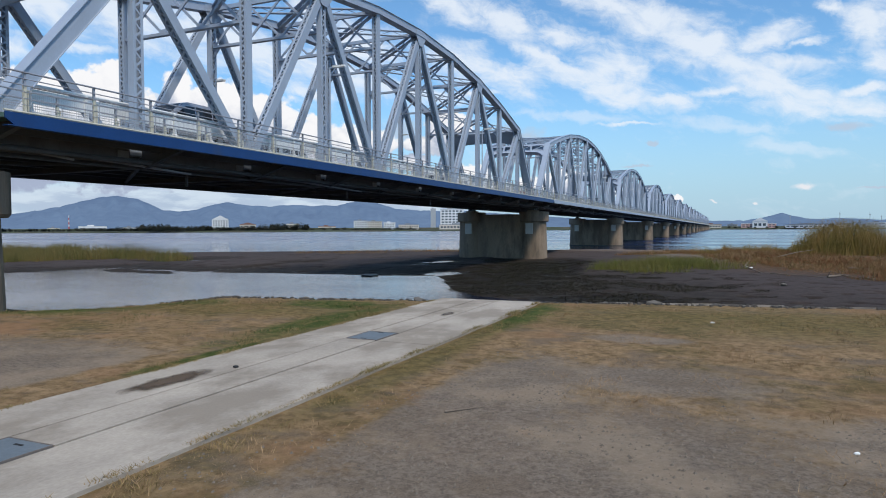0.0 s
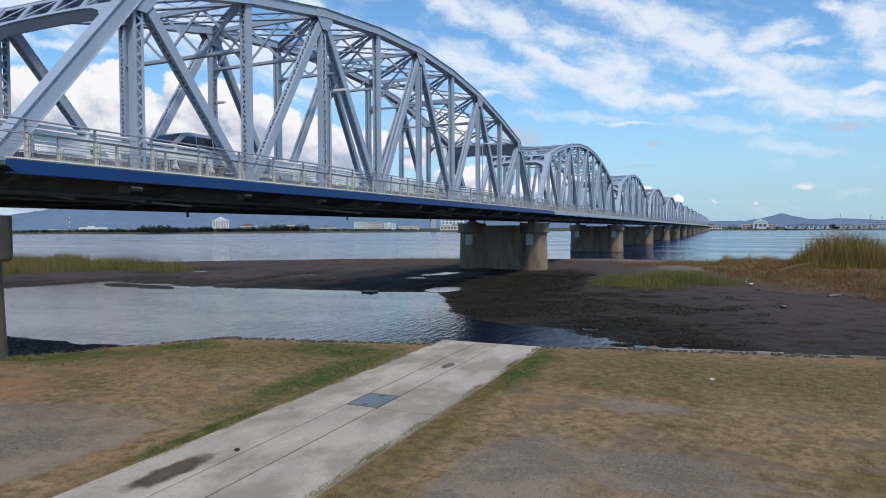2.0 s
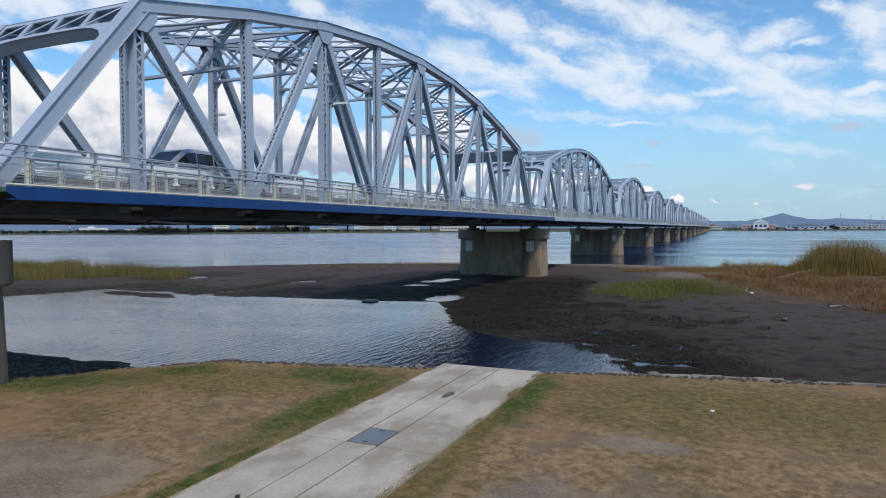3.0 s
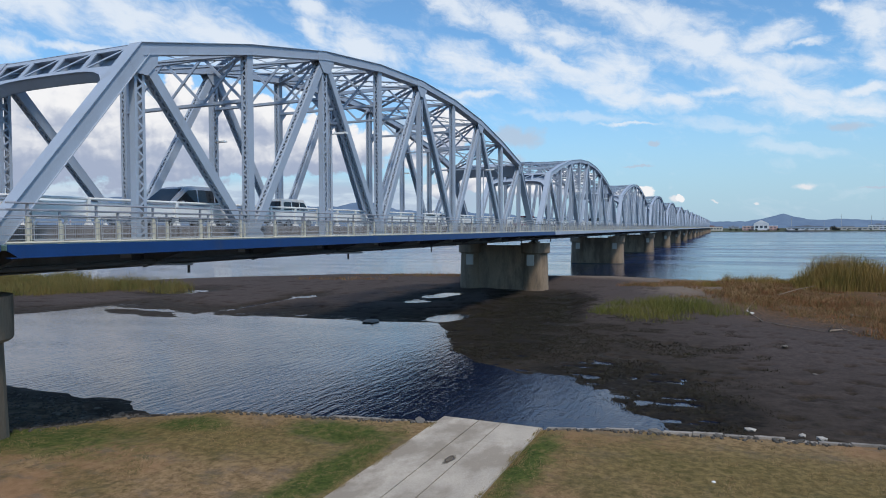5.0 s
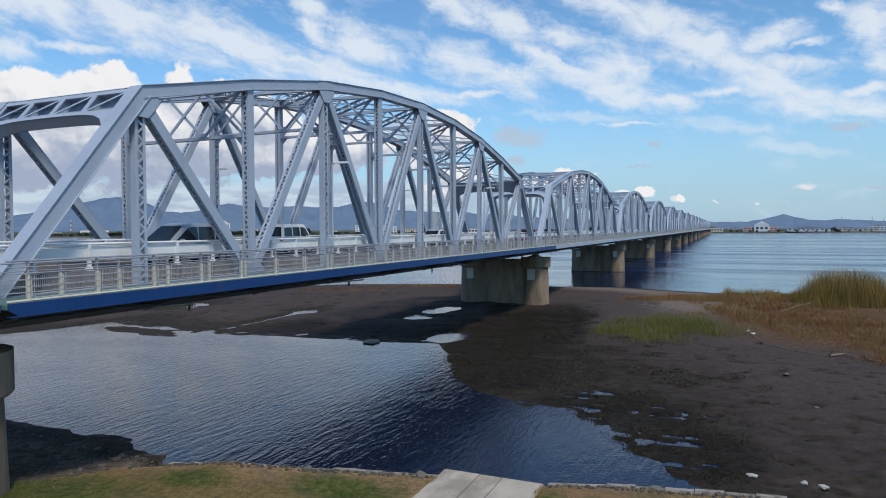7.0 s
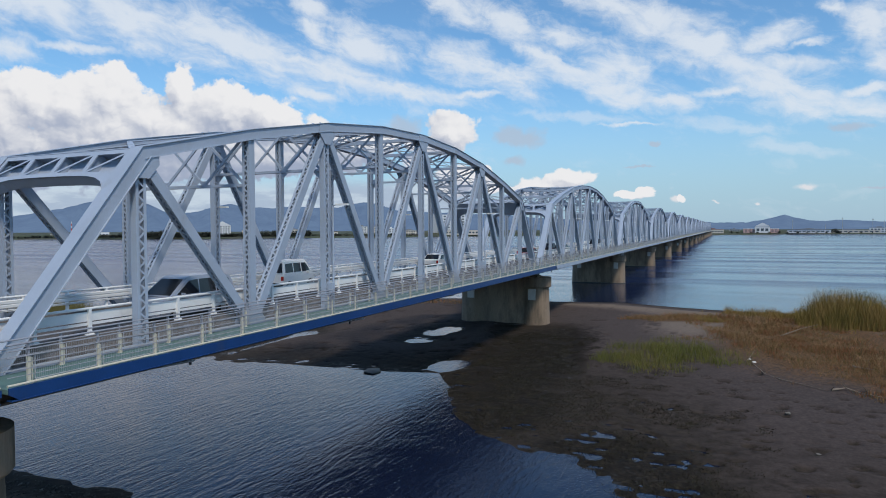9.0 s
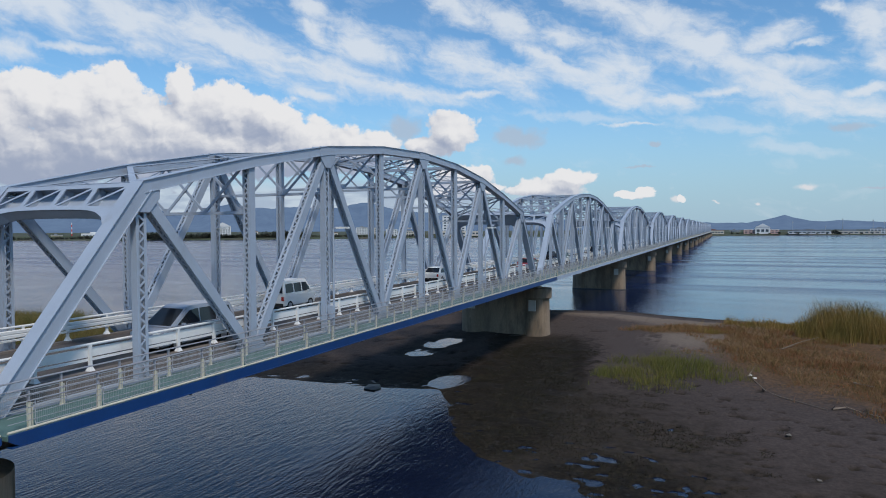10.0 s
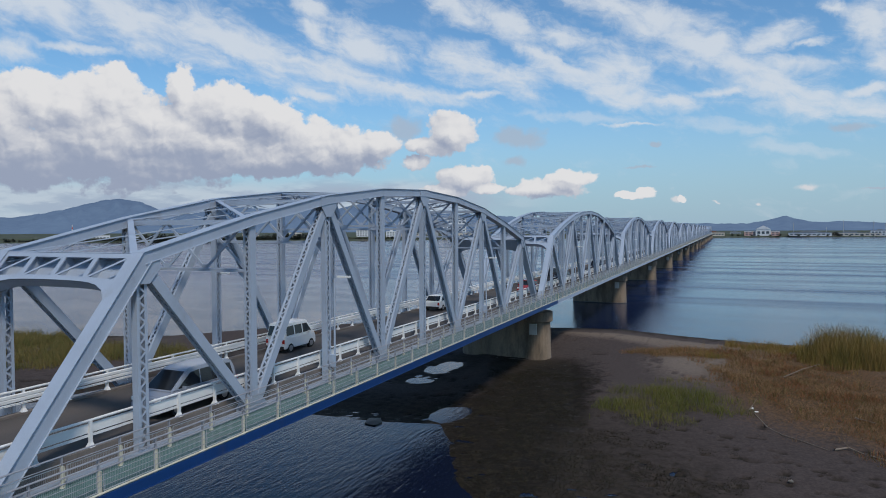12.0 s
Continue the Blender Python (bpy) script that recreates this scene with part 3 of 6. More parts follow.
def ground_material():
    m = bpy.data.materials.new("river_ground")
    m.use_nodes = True
    nt = m.node_tree
    b = nt.nodes["Principled BSDF"]
    N, L = nt.nodes.new, nt.links.new
    geo = N("ShaderNodeNewGeometry")
    sep = N("ShaderNodeSeparateXYZ")
    L(geo.outputs["Position"], sep.inputs[0])

    def noise_(scale, detail=6, rough=0.6, loc=(0, 0, 0), st=(1, 1, 1)):
        mp = N("ShaderNodeMapping")
        mp.inputs["Location"].default_value, mp.inputs["Scale"].default_value = loc, st
        L(geo.outputs["Position"], mp.inputs["Vector"])
        n = N("ShaderNodeTexNoise")
        n.inputs["Scale"].default_value, n.inputs["Detail"].default_value, n.inputs["Roughness"].default_value = scale, detail, rough
        L(mp.outputs[0], n.inputs["Vector"])
        return n.outputs["Fac"]

    def rng(v, lo, hi, a=0.0, c=1.0):
        n = N("ShaderNodeMapRange")
        n.interpolation_type = "SMOOTHSTEP"
        for k, val in (("From Min", lo), ("From Max", hi), ("To Min", a), ("To Max", c)):
            n.inputs[k].default_value = val
        L(v, n.inputs["Value"])
        return n.outputs["Result"]

    def op(kind, a, c=None):
        n = N("ShaderNodeMath")
        n.operation = kind
        for i, v in enumerate((a, c)):
            if v is None:
                continue
            if isinstance(v, (int, float)):
                n.inputs[i].default_value = v
            else:
                L(v, n.inputs[i])
        return n.outputs[0]

    def mix(f, a, c):
        n = N("ShaderNodeMix")
        n.data_type = "RGBA"
        L(f, n.inputs["Factor"])
        for s, v in ((n.inputs["A"], a), (n.inputs["B"], c)):
            if isinstance(v, tuple):
                s.default_value = (*v, 1)
            else:
                L(v, s)
        return n.outputs["Result"]

    def patch(cx, cy, rx, ry):
        mp = N("ShaderNodeMapping")
        mp.vector_type = "TEXTURE"
        mp.inputs["Location"].default_value, mp.inputs["Scale"].default_value = (cx, cy, 0), (rx, ry, 1000)
        L(geo.outputs["Position"], mp.inputs["Vector"])
        n = N("ShaderNodeVectorMath")
        n.operation = "LENGTH"
        L(mp.outputs[0], n.inputs[0])
        return op("SUBTRACT", 1.0, n.outputs["Value"])

    big, mid, fine, grit = noise_(0.35, 6, 0.6), noise_(1.6, 8, 0.68, (7, 3, 0)), noise_(4.5, 10, 0.75), noise_(60, 5, 0.7)
    tuft = noise_(4.2, 10, 0.80, (4, 9, 0), (1, 0.8, 1))
    # straw, turf, bare soil with gravel
    straw = mix(rng(fine, 0.36, 0.64), (0.125, 0.083, 0.043), (0.270, 0.180, 0.096))
    straw = mix(rng(tuft, 0.50, 0.60, 0, 0.75), straw, (0.320, 0.218, 0.124))
    straw = mix(rng(tuft, 0.47, 0.36, 0, 0.5), straw, (0.085, 0.066, 0.026))
    straw = mix(rng(noise_(0.30, 7, 0.62, (5, 2, 0)), 0.47, 0.62, 0, 0.7), straw, (0.235, 0.135, 0.075))
    turf = mix(rng(fine, 0.36, 0.66), (0.026, 0.046, 0.010), (0.085, 0.100, 0.026))
    turf = mix(rng(tuft, 0.50, 0.62, 0, 0.7), turf, (0.175, 0.135, 0.055))
    soil = mix(rng(grit, 0.3, 0.7), (0.085, 0.064, 0.046), (0.200, 0.155, 0.113))
    pebble = noise_(16, 8, 0.8, (1, 6, 0))
    gravel = mix(rng(pebble, 0.38, 0.62), (0.115, 0.092, 0.072), (0.225, 0.185, 0.148))
    gravel = mix(rng(grit, 0.58, 0.72, 0, 0.55), gravel, (0.36, 0.31, 0.26))
    gravel = mix(rng(grit, 0.44, 0.32, 0, 0.5), gravel, (0.05, 0.042, 0.034))
    gravel = mix(rng(mid, 0.46, 0.62, 0, 0.6), gravel, soil)
    gravel = mix(rng(noise_(0.55, 8, 0.7, (6, 1, 0)), 0.46, 0.62, 0, 0.6), gravel, (0.30, 0.235, 0.17))
    bare = patch(19.4, -8.2, 3.2, 4.6)
    for args in ((17.7, -4.2, 1.1, 3.0), (9.3, -5.6, 3.6, 2.6), (11.4, -8.5, 1.0, 1.8), (23.5, -11, 4.5, 3.6), (22.6, -4.6, 1.6, 1.3), (19.4, -2.4, 1.6, 0.9), (19.0, 0.9, 0.9, 0.5)):
        bare = op("MAXIMUM", bare, patch(*args))
    for args in ((15.85, -5, 1.0, 14), (12.1, -6, 0.8, 14)):
        bare = op("SUBTRACT", bare, op("MAXIMUM", op("MULTIPLY", patch(*args), 1.6), 0.0))
    bare_f = rng(op("ADD", bare, op("MULTIPLY", op("ADD", mid, tuft), 1.1)), 0.86, 1.40)
    green = patch(11.75, 1.2, 0.75, 4.0)
    for args in ((10.2, 3.9, 1.9, 1.1), (5.6, 2.9, 1.5, 0.8), (15.95, 3.6, 0.6, 3.0), (0.8, 0.6, 5.5, 2.2), (12.25, -3.4, 0.25, 2.2)):
        green = op("MAXIMUM", green, patch(*args))
    green_f = rng(op("ADD", green, op("MULTIPLY", op("ADD", tuft, mid), 1.5)), 1.30, 2.05)
    olive = patch(22, 4.6, 9, 3.2)
    for args in ((6, 2.2, 8, 1.8), (15.9, -2, 0.5, 5)):
        olive = op("MAXIMUM", olive, patch(*args))
    olive_f = rng(op("ADD", olive, op("MULTIPLY", tuft, 1.9)), 0.85, 1.65, 0, 0.8)
    straw = mix(rng(noise_(0.75, 8, 0.68, (2, 8, 0), (1, 1.5, 1)), 0.50, 0.63, 0, 0.75), straw, soil)
    straw = mix(olive_f, straw, mix(rng(fine, 0.36, 0.66), (0.072, 0.060, 0.020), (0.185, 0.140, 0.055)))
    straw = mix(rng(noise_(0.48, 7, 0.66, (11, 5, 0)), 0.50, 0.66, 0, 0.6), straw, mix(rng(fine, 0.36, 0.66), (0.046, 0.048, 0.014), (0.135, 0.105, 0.040)))
    land = mix(green_f, straw, turf)
    land = mix(op("MULTIPLY", bare_f, 0.92), land, gravel)
    # wet silt and drier sand by height over the tide
    silt = mix(rng(mid, 0.3, 0.7), (0.018, 0.0148, 0.0125), (0.044, 0.035, 0.029))
    sand = mix(rng(fine, 0.3, 0.7), (0.043, 0.0345, 0.0325), (0.080, 0.063, 0.058))
    zz = op("ADD", sep.outputs[2], op("MULTIPLY", op("SUBTRACT", mid, 0.5), 0.22))
    dry = rng(zz, 0.08, 0.34)
    weed = op("MULTIPLY", rng(noise_(1.1, 9, 0.75, (3, 1, 0)), 0.44, 0.62), rng(zz, 0.24, 0.05))
    low = mix(dry, silt, sand)
    low = mix(rng(zz, 0.50, 0.74), low, mix(rng(fine, 0.3, 0.7), (0.12, 0.094, 0.078), (0.18, 0.145, 0.118)))
    litter = patch(28, 57, 10, 19)
    for args in ((34, 47, 9, 12), (16.5, 69, 7, 4), (34, 71, 9, 8)):
        litter = op("MAXIMUM", litter, patch(*args))
    low = mix(op("MULTIPLY", rng(op("ADD", litter, op("MULTIPLY", tuft, 1.6)), 0.75, 1.2), rng(zz, 0.15, 0.35)), low, mix(rng(fine, 0.38, 0.62), (0.046, 0.034, 0.018), (0.145, 0.080, 0.044)))
    # black weed-grown wet ground below the pier and along the pool
    mire = patch(4.2, 43.0, 6.5, 22.0)
    for args in ((7.0, 27.0, 4.5, 8.0), (15.0, 20.0, 5.0, 4.5), (18.5, 15.5, 4.0, 4.0)):
        mire = op("MAXIMUM", mire, patch(*args))
    mire = rng(op("ADD", mire, op("MULTIPLY", op("SUBTRACT", mid, 0.5), 1.2)), 0.0, 0.35)
    low = mix(op("MULTIPLY", mire, 0.92), low, mix(rng(fine, 0.40, 0.64), (0.0060, 0.0050, 0.0042), (0.020, 0.016, 0.012)))
    low = mix(op("MULTIPLY", weed, 0.8), low, mix(rng(fine, 0.4, 0.6), (0.011, 0.0095, 0.007), (0.042, 0.034, 0.023)))
    rock = mix(rng(mid, 0.35, 0.65), (0.050, 0.041, 0.032), (0.150, 0.122, 0.092))
    bank = mix(op("MULTIPLY", rng(sep.outputs[2], 0.1, 0.35), op("LESS_THAN", sep.outputs[1], 14.0)), low, rock)
    col = mix(rng(op("ADD", sep.outputs[2], op("MULTIPLY", op("SUBTRACT", tuft, 0.5), 0.5)), 0.82, 1.00), bank, land)
    L(col, b.inputs["Base Color"])
    wet = op("MULTIPLY", rng(noise_(0.9, 9, 0.75, (9, 4, 0)), 0.52, 0.60), rng(zz, 0.10, 0.0))
    L(op("SUBTRACT", rng(zz, 0.0, 0.2, 0.82, 0.97), op("MULTIPLY", wet, 0.42)), b.inputs["Roughness"])
    b.inputs["Specular IOR Level"].default_value = 0.10
    bp = N("ShaderNodeBump")
    bp.inputs["Strength"].default_value, bp.inputs["Distance"].default_value = 0.7, 0.03
    L(rng(sep.outputs[2], 0.9, 1.35, 0.22, 0.75), bp.inputs["Strength"])
    L(op("ADD", fine, op("MULTIPLY", grit, 0.6)), bp.inputs["Height"])
    L(bp.outputs[0], b.inputs["Normal"])
    return m

def spaced(parts):
    out = [parts[0][0]]
    for a, b_, step in parts:
        n = max(1, int(round((b_ - a) / step)))
        out += [a + (b_ - a) * (i + 1) / n for i in range(n)]
    return np.array(out)

GX = spaced([(-4200, -600, 300), (-600, -90, 30), (-90, -36, 1.0), (-36, -6, 0.4), (-6, 10, 0.22), (10, 22, 0.16), (22, 40, 0.25), (40, 80, 1.0), (80, 600, 30), (600, 4200, 300)])
GY = spaced([(-600, -40, 40), (-40, -13, 1.0), (-13, 12, 0.2), (12, 30, 0.2), (30, 45, 0.35), (45, 100, 0.8), (100, 600, 40), (600, 4400, 300)])
ground = tagged(new("ground", grid_mesh("ground", GX, GY, ground_height, ground_material())), "grassy river terrace, dark tidal mud and sand bar", "ground", kind="structure")

def water_material():
    m = bpy.data.materials.new("river_water")
    m.use_nodes = True
    nt = m.node_tree
    b = nt.nodes["Principled BSDF"]
    N, L = nt.nodes.new, nt.links.new
    geo = N("ShaderNodeNewGeometry")

    def wave(scale, st, rot, detail=3):
        mp = N("ShaderNodeMapping")
        mp.inputs["Scale"].default_value, mp.inputs["Rotation"].default_value = st, (0, 0, radians(rot))
        L(geo.outputs["Position"], mp.inputs["Vector"])
        n = N("ShaderNodeTexNoise")
        n.inputs["Scale"].default_value, n.inputs["Detail"].default_value = scale, detail
        n.inputs["Distortion"].default_value = 0.4
        L(mp.outputs[0], n.inputs["Vector"])
        return n.outputs["Fac"]
    a = wave(1.25, (2.7, 0.6, 1), 0, 2)
    c = wave(5.0, (1.4, 1.2, 1), -20, 2)
    ad = N("ShaderNodeMath")
    ad.operation = "MULTIPLY_ADD"
    ad.inputs[1].default_value = 0.35
    L(c, ad.inputs[0])
    L(a, ad.inputs[2])
    calm = wave(0.06, (1, 2.2, 1), 10, 2)
    mr = N("ShaderNodeMapRange")
    mr.inputs["From Min"].default_value, mr.inputs["From Max"].default_value = 0.35, 0.65
    mr.inputs["To Min"].default_value, mr.inputs["To Max"].default_value = 0.20, 0.46
    L(calm, mr.inputs["Value"])
    bp = N("ShaderNodeBump")
    bp.inputs["Distance"].default_value = 0.09
    gust = N("ShaderNodeMapping")
    gust.vector_type = "TEXTURE"
    gust.inputs["Location"].default_value, gust.inputs["Scale"].default_value = (6, 14, 0), (16, 13, 1000)
    L(geo.outputs["Position"], gust.inputs["Vector"])
    gl = N("ShaderNodeVectorMath")
    gl.operation = "LENGTH"
    L(gust.outputs[0], gl.inputs[0])
    gr = N("ShaderNodeMapRange")
    for k, v in (("From Min", 1.1), ("From Max", 0.4), ("To Min", 1.0), ("To Max", 1.25)):
        gr.inputs[k].default_value = v
    L(gl.outputs["Value"], gr.inputs["Value"])
    gm = N("ShaderNodeMath")
    gm.operation = "MULTIPLY"
    L(gr.outputs[0], gm.inputs[0])
    L(mr.outputs[0], gm.inputs[1])
    L(gm.outputs[0], bp.inputs["Strength"])
    L(ad.outputs[0], bp.inputs["Height"])
    L(bp.outputs[0], b.inputs["Normal"])
    sep = N("ShaderNodeSeparateXYZ")
    L(geo.outputs["Position"], sep.inputs[0])
    # body colour turns bluer and brighter from y 60 to 150, whatever the depth
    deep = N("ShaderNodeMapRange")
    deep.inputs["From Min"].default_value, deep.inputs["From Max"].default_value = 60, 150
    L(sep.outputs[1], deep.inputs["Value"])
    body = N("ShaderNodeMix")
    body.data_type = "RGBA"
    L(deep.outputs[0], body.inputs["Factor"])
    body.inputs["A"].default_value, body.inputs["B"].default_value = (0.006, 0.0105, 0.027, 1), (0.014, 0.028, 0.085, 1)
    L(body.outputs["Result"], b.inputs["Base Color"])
    rr = N("ShaderNodeMapRange")
    rr.inputs["From Min"].default_value, rr.inputs["From Max"].default_value = 70, 140
    rr.inputs["To Min"].default_value, rr.inputs["To Max"].default_value = 0.05, 0.22
    L(sep.outputs[1], rr.inputs["Value"])
    band = wave(0.011, (0.35, 5.0, 1), -23, 4)
    br = N("ShaderNodeMapRange")
    for k, v in (("From Min", 0.40), ("From Max", 0.62), ("To Min", 1.25), ("To Max", 0.35)):
        br.inputs[k].default_value = v
    L(band, br.inputs["Value"])
    rm = N("ShaderNodeMath")
    rm.operation = "MULTIPLY"
    L(rr.outputs[0], rm.inputs[0])
    L(br.outputs[0], rm.inputs[1])
    L(rm.outputs[0], b.inputs["Roughness"])
    b.inputs["IOR"].default_value = 1.36
    b.inputs["Specular Tint"].default_value = (0.72, 0.81, 1.0, 1)
    return m

def flat(x, y):
    return np.zeros_like(x)

WX = spaced([(-4200, 4200, 600)])
WY = spaced([(-60, 40, 20), (40, 4400, 436)])
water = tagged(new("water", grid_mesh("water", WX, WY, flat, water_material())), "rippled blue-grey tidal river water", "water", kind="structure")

# ---------------------------------------------------------------- far side: bank, mountains
M_FARGRASS = material("far_bank_grass", (0.045, 0.055, 0.026), 0.9, 0, 0.40, 0.02, 0.2, 0, (0.085, 0.062, 0.045), 0.5, 0.6)
SHORE = [(-3200, -900), (-1500, 80), (-800, 518), (-560, 640), (-450, 735), (-357, 889), (-120, 1040), (34, 1130), (203, 1215), (900, 1480), (3000, 2300)]

def far_bank():
    bm = bmesh.new()
    rows = []
    for x, y in SHORE:
        rows.append([bm.verts.new((x - 0.45 * k, y + 0.9 * k, z)) for k, z in ((-4, -1.0), (0, 0.4), (8, 1.6), (30, 2.0), (46, 5.0), (54, 5.2), (80, 2.5), (2200, 3.0))])
    for a, b_ in zip(rows, rows[1:]):
        for i in range(len(a) - 1):
            bm.faces.new((a[i], b_[i], b_[i + 1], a[i + 1]))
    return part("far_bank", bm, M_FARGRASS)

tagged(far_bank(), "low grassy embankment of the far shore", "river bank", kind="structure")

def mountain_material(name, base, haze_glow):
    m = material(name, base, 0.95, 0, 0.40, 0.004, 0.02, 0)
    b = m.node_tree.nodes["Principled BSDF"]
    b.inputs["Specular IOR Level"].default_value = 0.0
    # distance haze put into the material as an even blue emission
    b.inputs["Emission Color"].default_value = (*haze_glow, 1)
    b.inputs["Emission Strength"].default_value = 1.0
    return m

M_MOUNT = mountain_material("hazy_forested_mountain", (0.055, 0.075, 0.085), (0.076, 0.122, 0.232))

def mountains():
    azs = [a for a, _ in RIDGE]
    els = [e for _, e in RIDGE]
    ex, ey, ez = 20.4, -11.9, 3.7
    bm = bmesh.new()
    prev = None
    n = 420
    for i in range(n + 1):
        a = -48 + 96 * i / n
        e = float(np.interp(a, azs, els)) if -33.6 <= a <= 34 else (1.16 if a < 0 else 0.5)
        e += 0.22 * float(fbm2(np.array([a * 3.0]), np.array([3.3]), 2.2, 5, 71)[0])
        w = radians(a - AXIS)
        col = []
        for k in range(13):
            s = k / 12.0
            r = 3300 + 900 * s
            bump = 1 + 1.15 * float(fbm2(np.array([a * 2.6 + s * 2.0]), np.array([s * 7.0]), 1.7, 4, 81)[0]) * math.sin(math.pi * s)
            z = ez + r * math.tan(radians(max(0.15, e))) * s ** 0.8 * bump - (1 - s) * 6
            col.append(bm.verts.new((ex + r * math.sin(w), ey + r * math.cos(w), z)))
        col.append(bm.verts.new((ex + 4350 * math.sin(w), ey + 4350 * math.cos(w), -5)))
        if prev:
            for k in range(13):
                bm.faces.new((prev[k], col[k], col[k + 1], prev[k + 1]))
        prev = col
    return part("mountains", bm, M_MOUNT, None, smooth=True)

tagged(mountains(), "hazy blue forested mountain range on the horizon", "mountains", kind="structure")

# ---------------------------------------------------------------- the bridge
P, W, SPAN = 6.2, 7.75, 62.8            # panel, distance of the trusses, pier to pier
TOP = [6.95, 14.40, 15.90, 17.10, 17.80, 18.05, 17.80, 17.10, 15.90, 14.40, 6.95]
SPANS = 17
LOW = 6.72                              # middle of the bottom chord
ROAD, WALK = 7.45, 6.95

def laced(a, b, wy, wx, turn=False):
    """Two channels with zigzag lacing between them: a, b are (y, z) in the truss plane."""
    bm = bmesh.new()
    a, b = Vector((0, *a)), Vector((0, *b))
    d = (b - a)
    ln = d.length
    d.normalize()
    nrm = Vector((0, -d.z, d.y))
    X = Vector((1, 0, 0))
    if turn:                                # lacing on the faces along the bridge
        X, nrm = nrm, X
    for s in (-1, 1):
        beam(bm, a + X * s * wx / 2, b + X * s * wx / 2, 0.03, wy, X)
        for q in (-1, 1):
            o = X * s * (wx / 2 - 0.05) + nrm * q * (wy / 2 - 0.012)
            beam(bm, a + o, b + o, 0.115, 0.022, X)
    step = wx * 0.62
    n = max(2, int(ln / step))
    for q in (-1, 1):
        o = nrm * q * (wy / 2 - 0.01)
        for i in range(n):
            s = -1 if (i + (q > 0)) % 2 else 1
            p0 = a + d * (ln * i / n) + o + X * s * wx * 0.38
            p1 = a + d * (ln * (i + 1) / n) + o - X * s * wx * 0.38
            beam(bm, p0, p1, 0.075, 0.014, nrm.cross((p1 - p0).normalized()))
    return finish(bm, "laced_member")

def chord(a, b, w=0.46, h=0.46):
    """A box member with a wider cover plate on top and lips below, drawn out along one outline."""
    bm = bmesh.new()
    a, b = Vector((0, *a)), Vector((0, *b))
    d = (b - a).normalized()
    up = Vector((0, -d.z, d.y))
    if up.z < 0:
        up = -up
    k, q, e = w / 2, w / 2 + 0.06, 0.024
    out = [(-q, e), (q, e), (q, 0), (k, 0), (k, -h + e), (q, -h + e), (q, -h), (-q, -h), (-q, -h + e), (-k, -h + e), (-k, 0), (-q, 0)]
    lo = [bm.verts.new(a + Vector((x, 0, 0)) + up * z) for x, z in out]
    hi = [bm.verts.new(b + Vector((x, 0, 0)) + up * z) for x, z in out]
    n = len(out)
    for i in range(n):
        bm.faces.new((lo[i], lo[(i + 1) % n], hi[(i + 1) % n], hi[i]))
    bm.faces.new(lo[::-1])
    bm.faces.new(hi)
    bmesh.ops.recalc_face_normals(bm, faces=bm.faces)
    return finish(bm, "chord")

def gusset(y, z, w, h, cut=0.35, lean=0):
    bm = bmesh.new()
    for s in (-1, 1):
        x0 = s * 0.245
        o = [(-w / 2, h / 2), (w / 2, h / 2), (w / 2, 0), (w / 2 * cut, -h / 2), (-w / 2 * cut, -h / 2), (-w / 2, 0)]
        if lean:                            # under the head of an end post
            o = [(lean * p, q) for p, q in ((-0.55, -0.12), (0.0, 0.52), (0.8, 0.60), (0.8, 0.0), (0.3, -0.55), (-0.3, -0.55))][::lean]
        lo = [bm.verts.new((x0 - 0.011, y + p, z + q)) for p, q in o]
        hi = [bm.verts.new((x0 + 0.011, y + p, z + q)) for p, q in o]
        for i in range(6):
            bm.faces.new((lo[i], lo[(i + 1) % 6], hi[(i + 1) % 6], hi[i]))
        bm.faces.new(lo[::-1])
        bm.faces.new(hi)
    return finish(bm, "gusset")

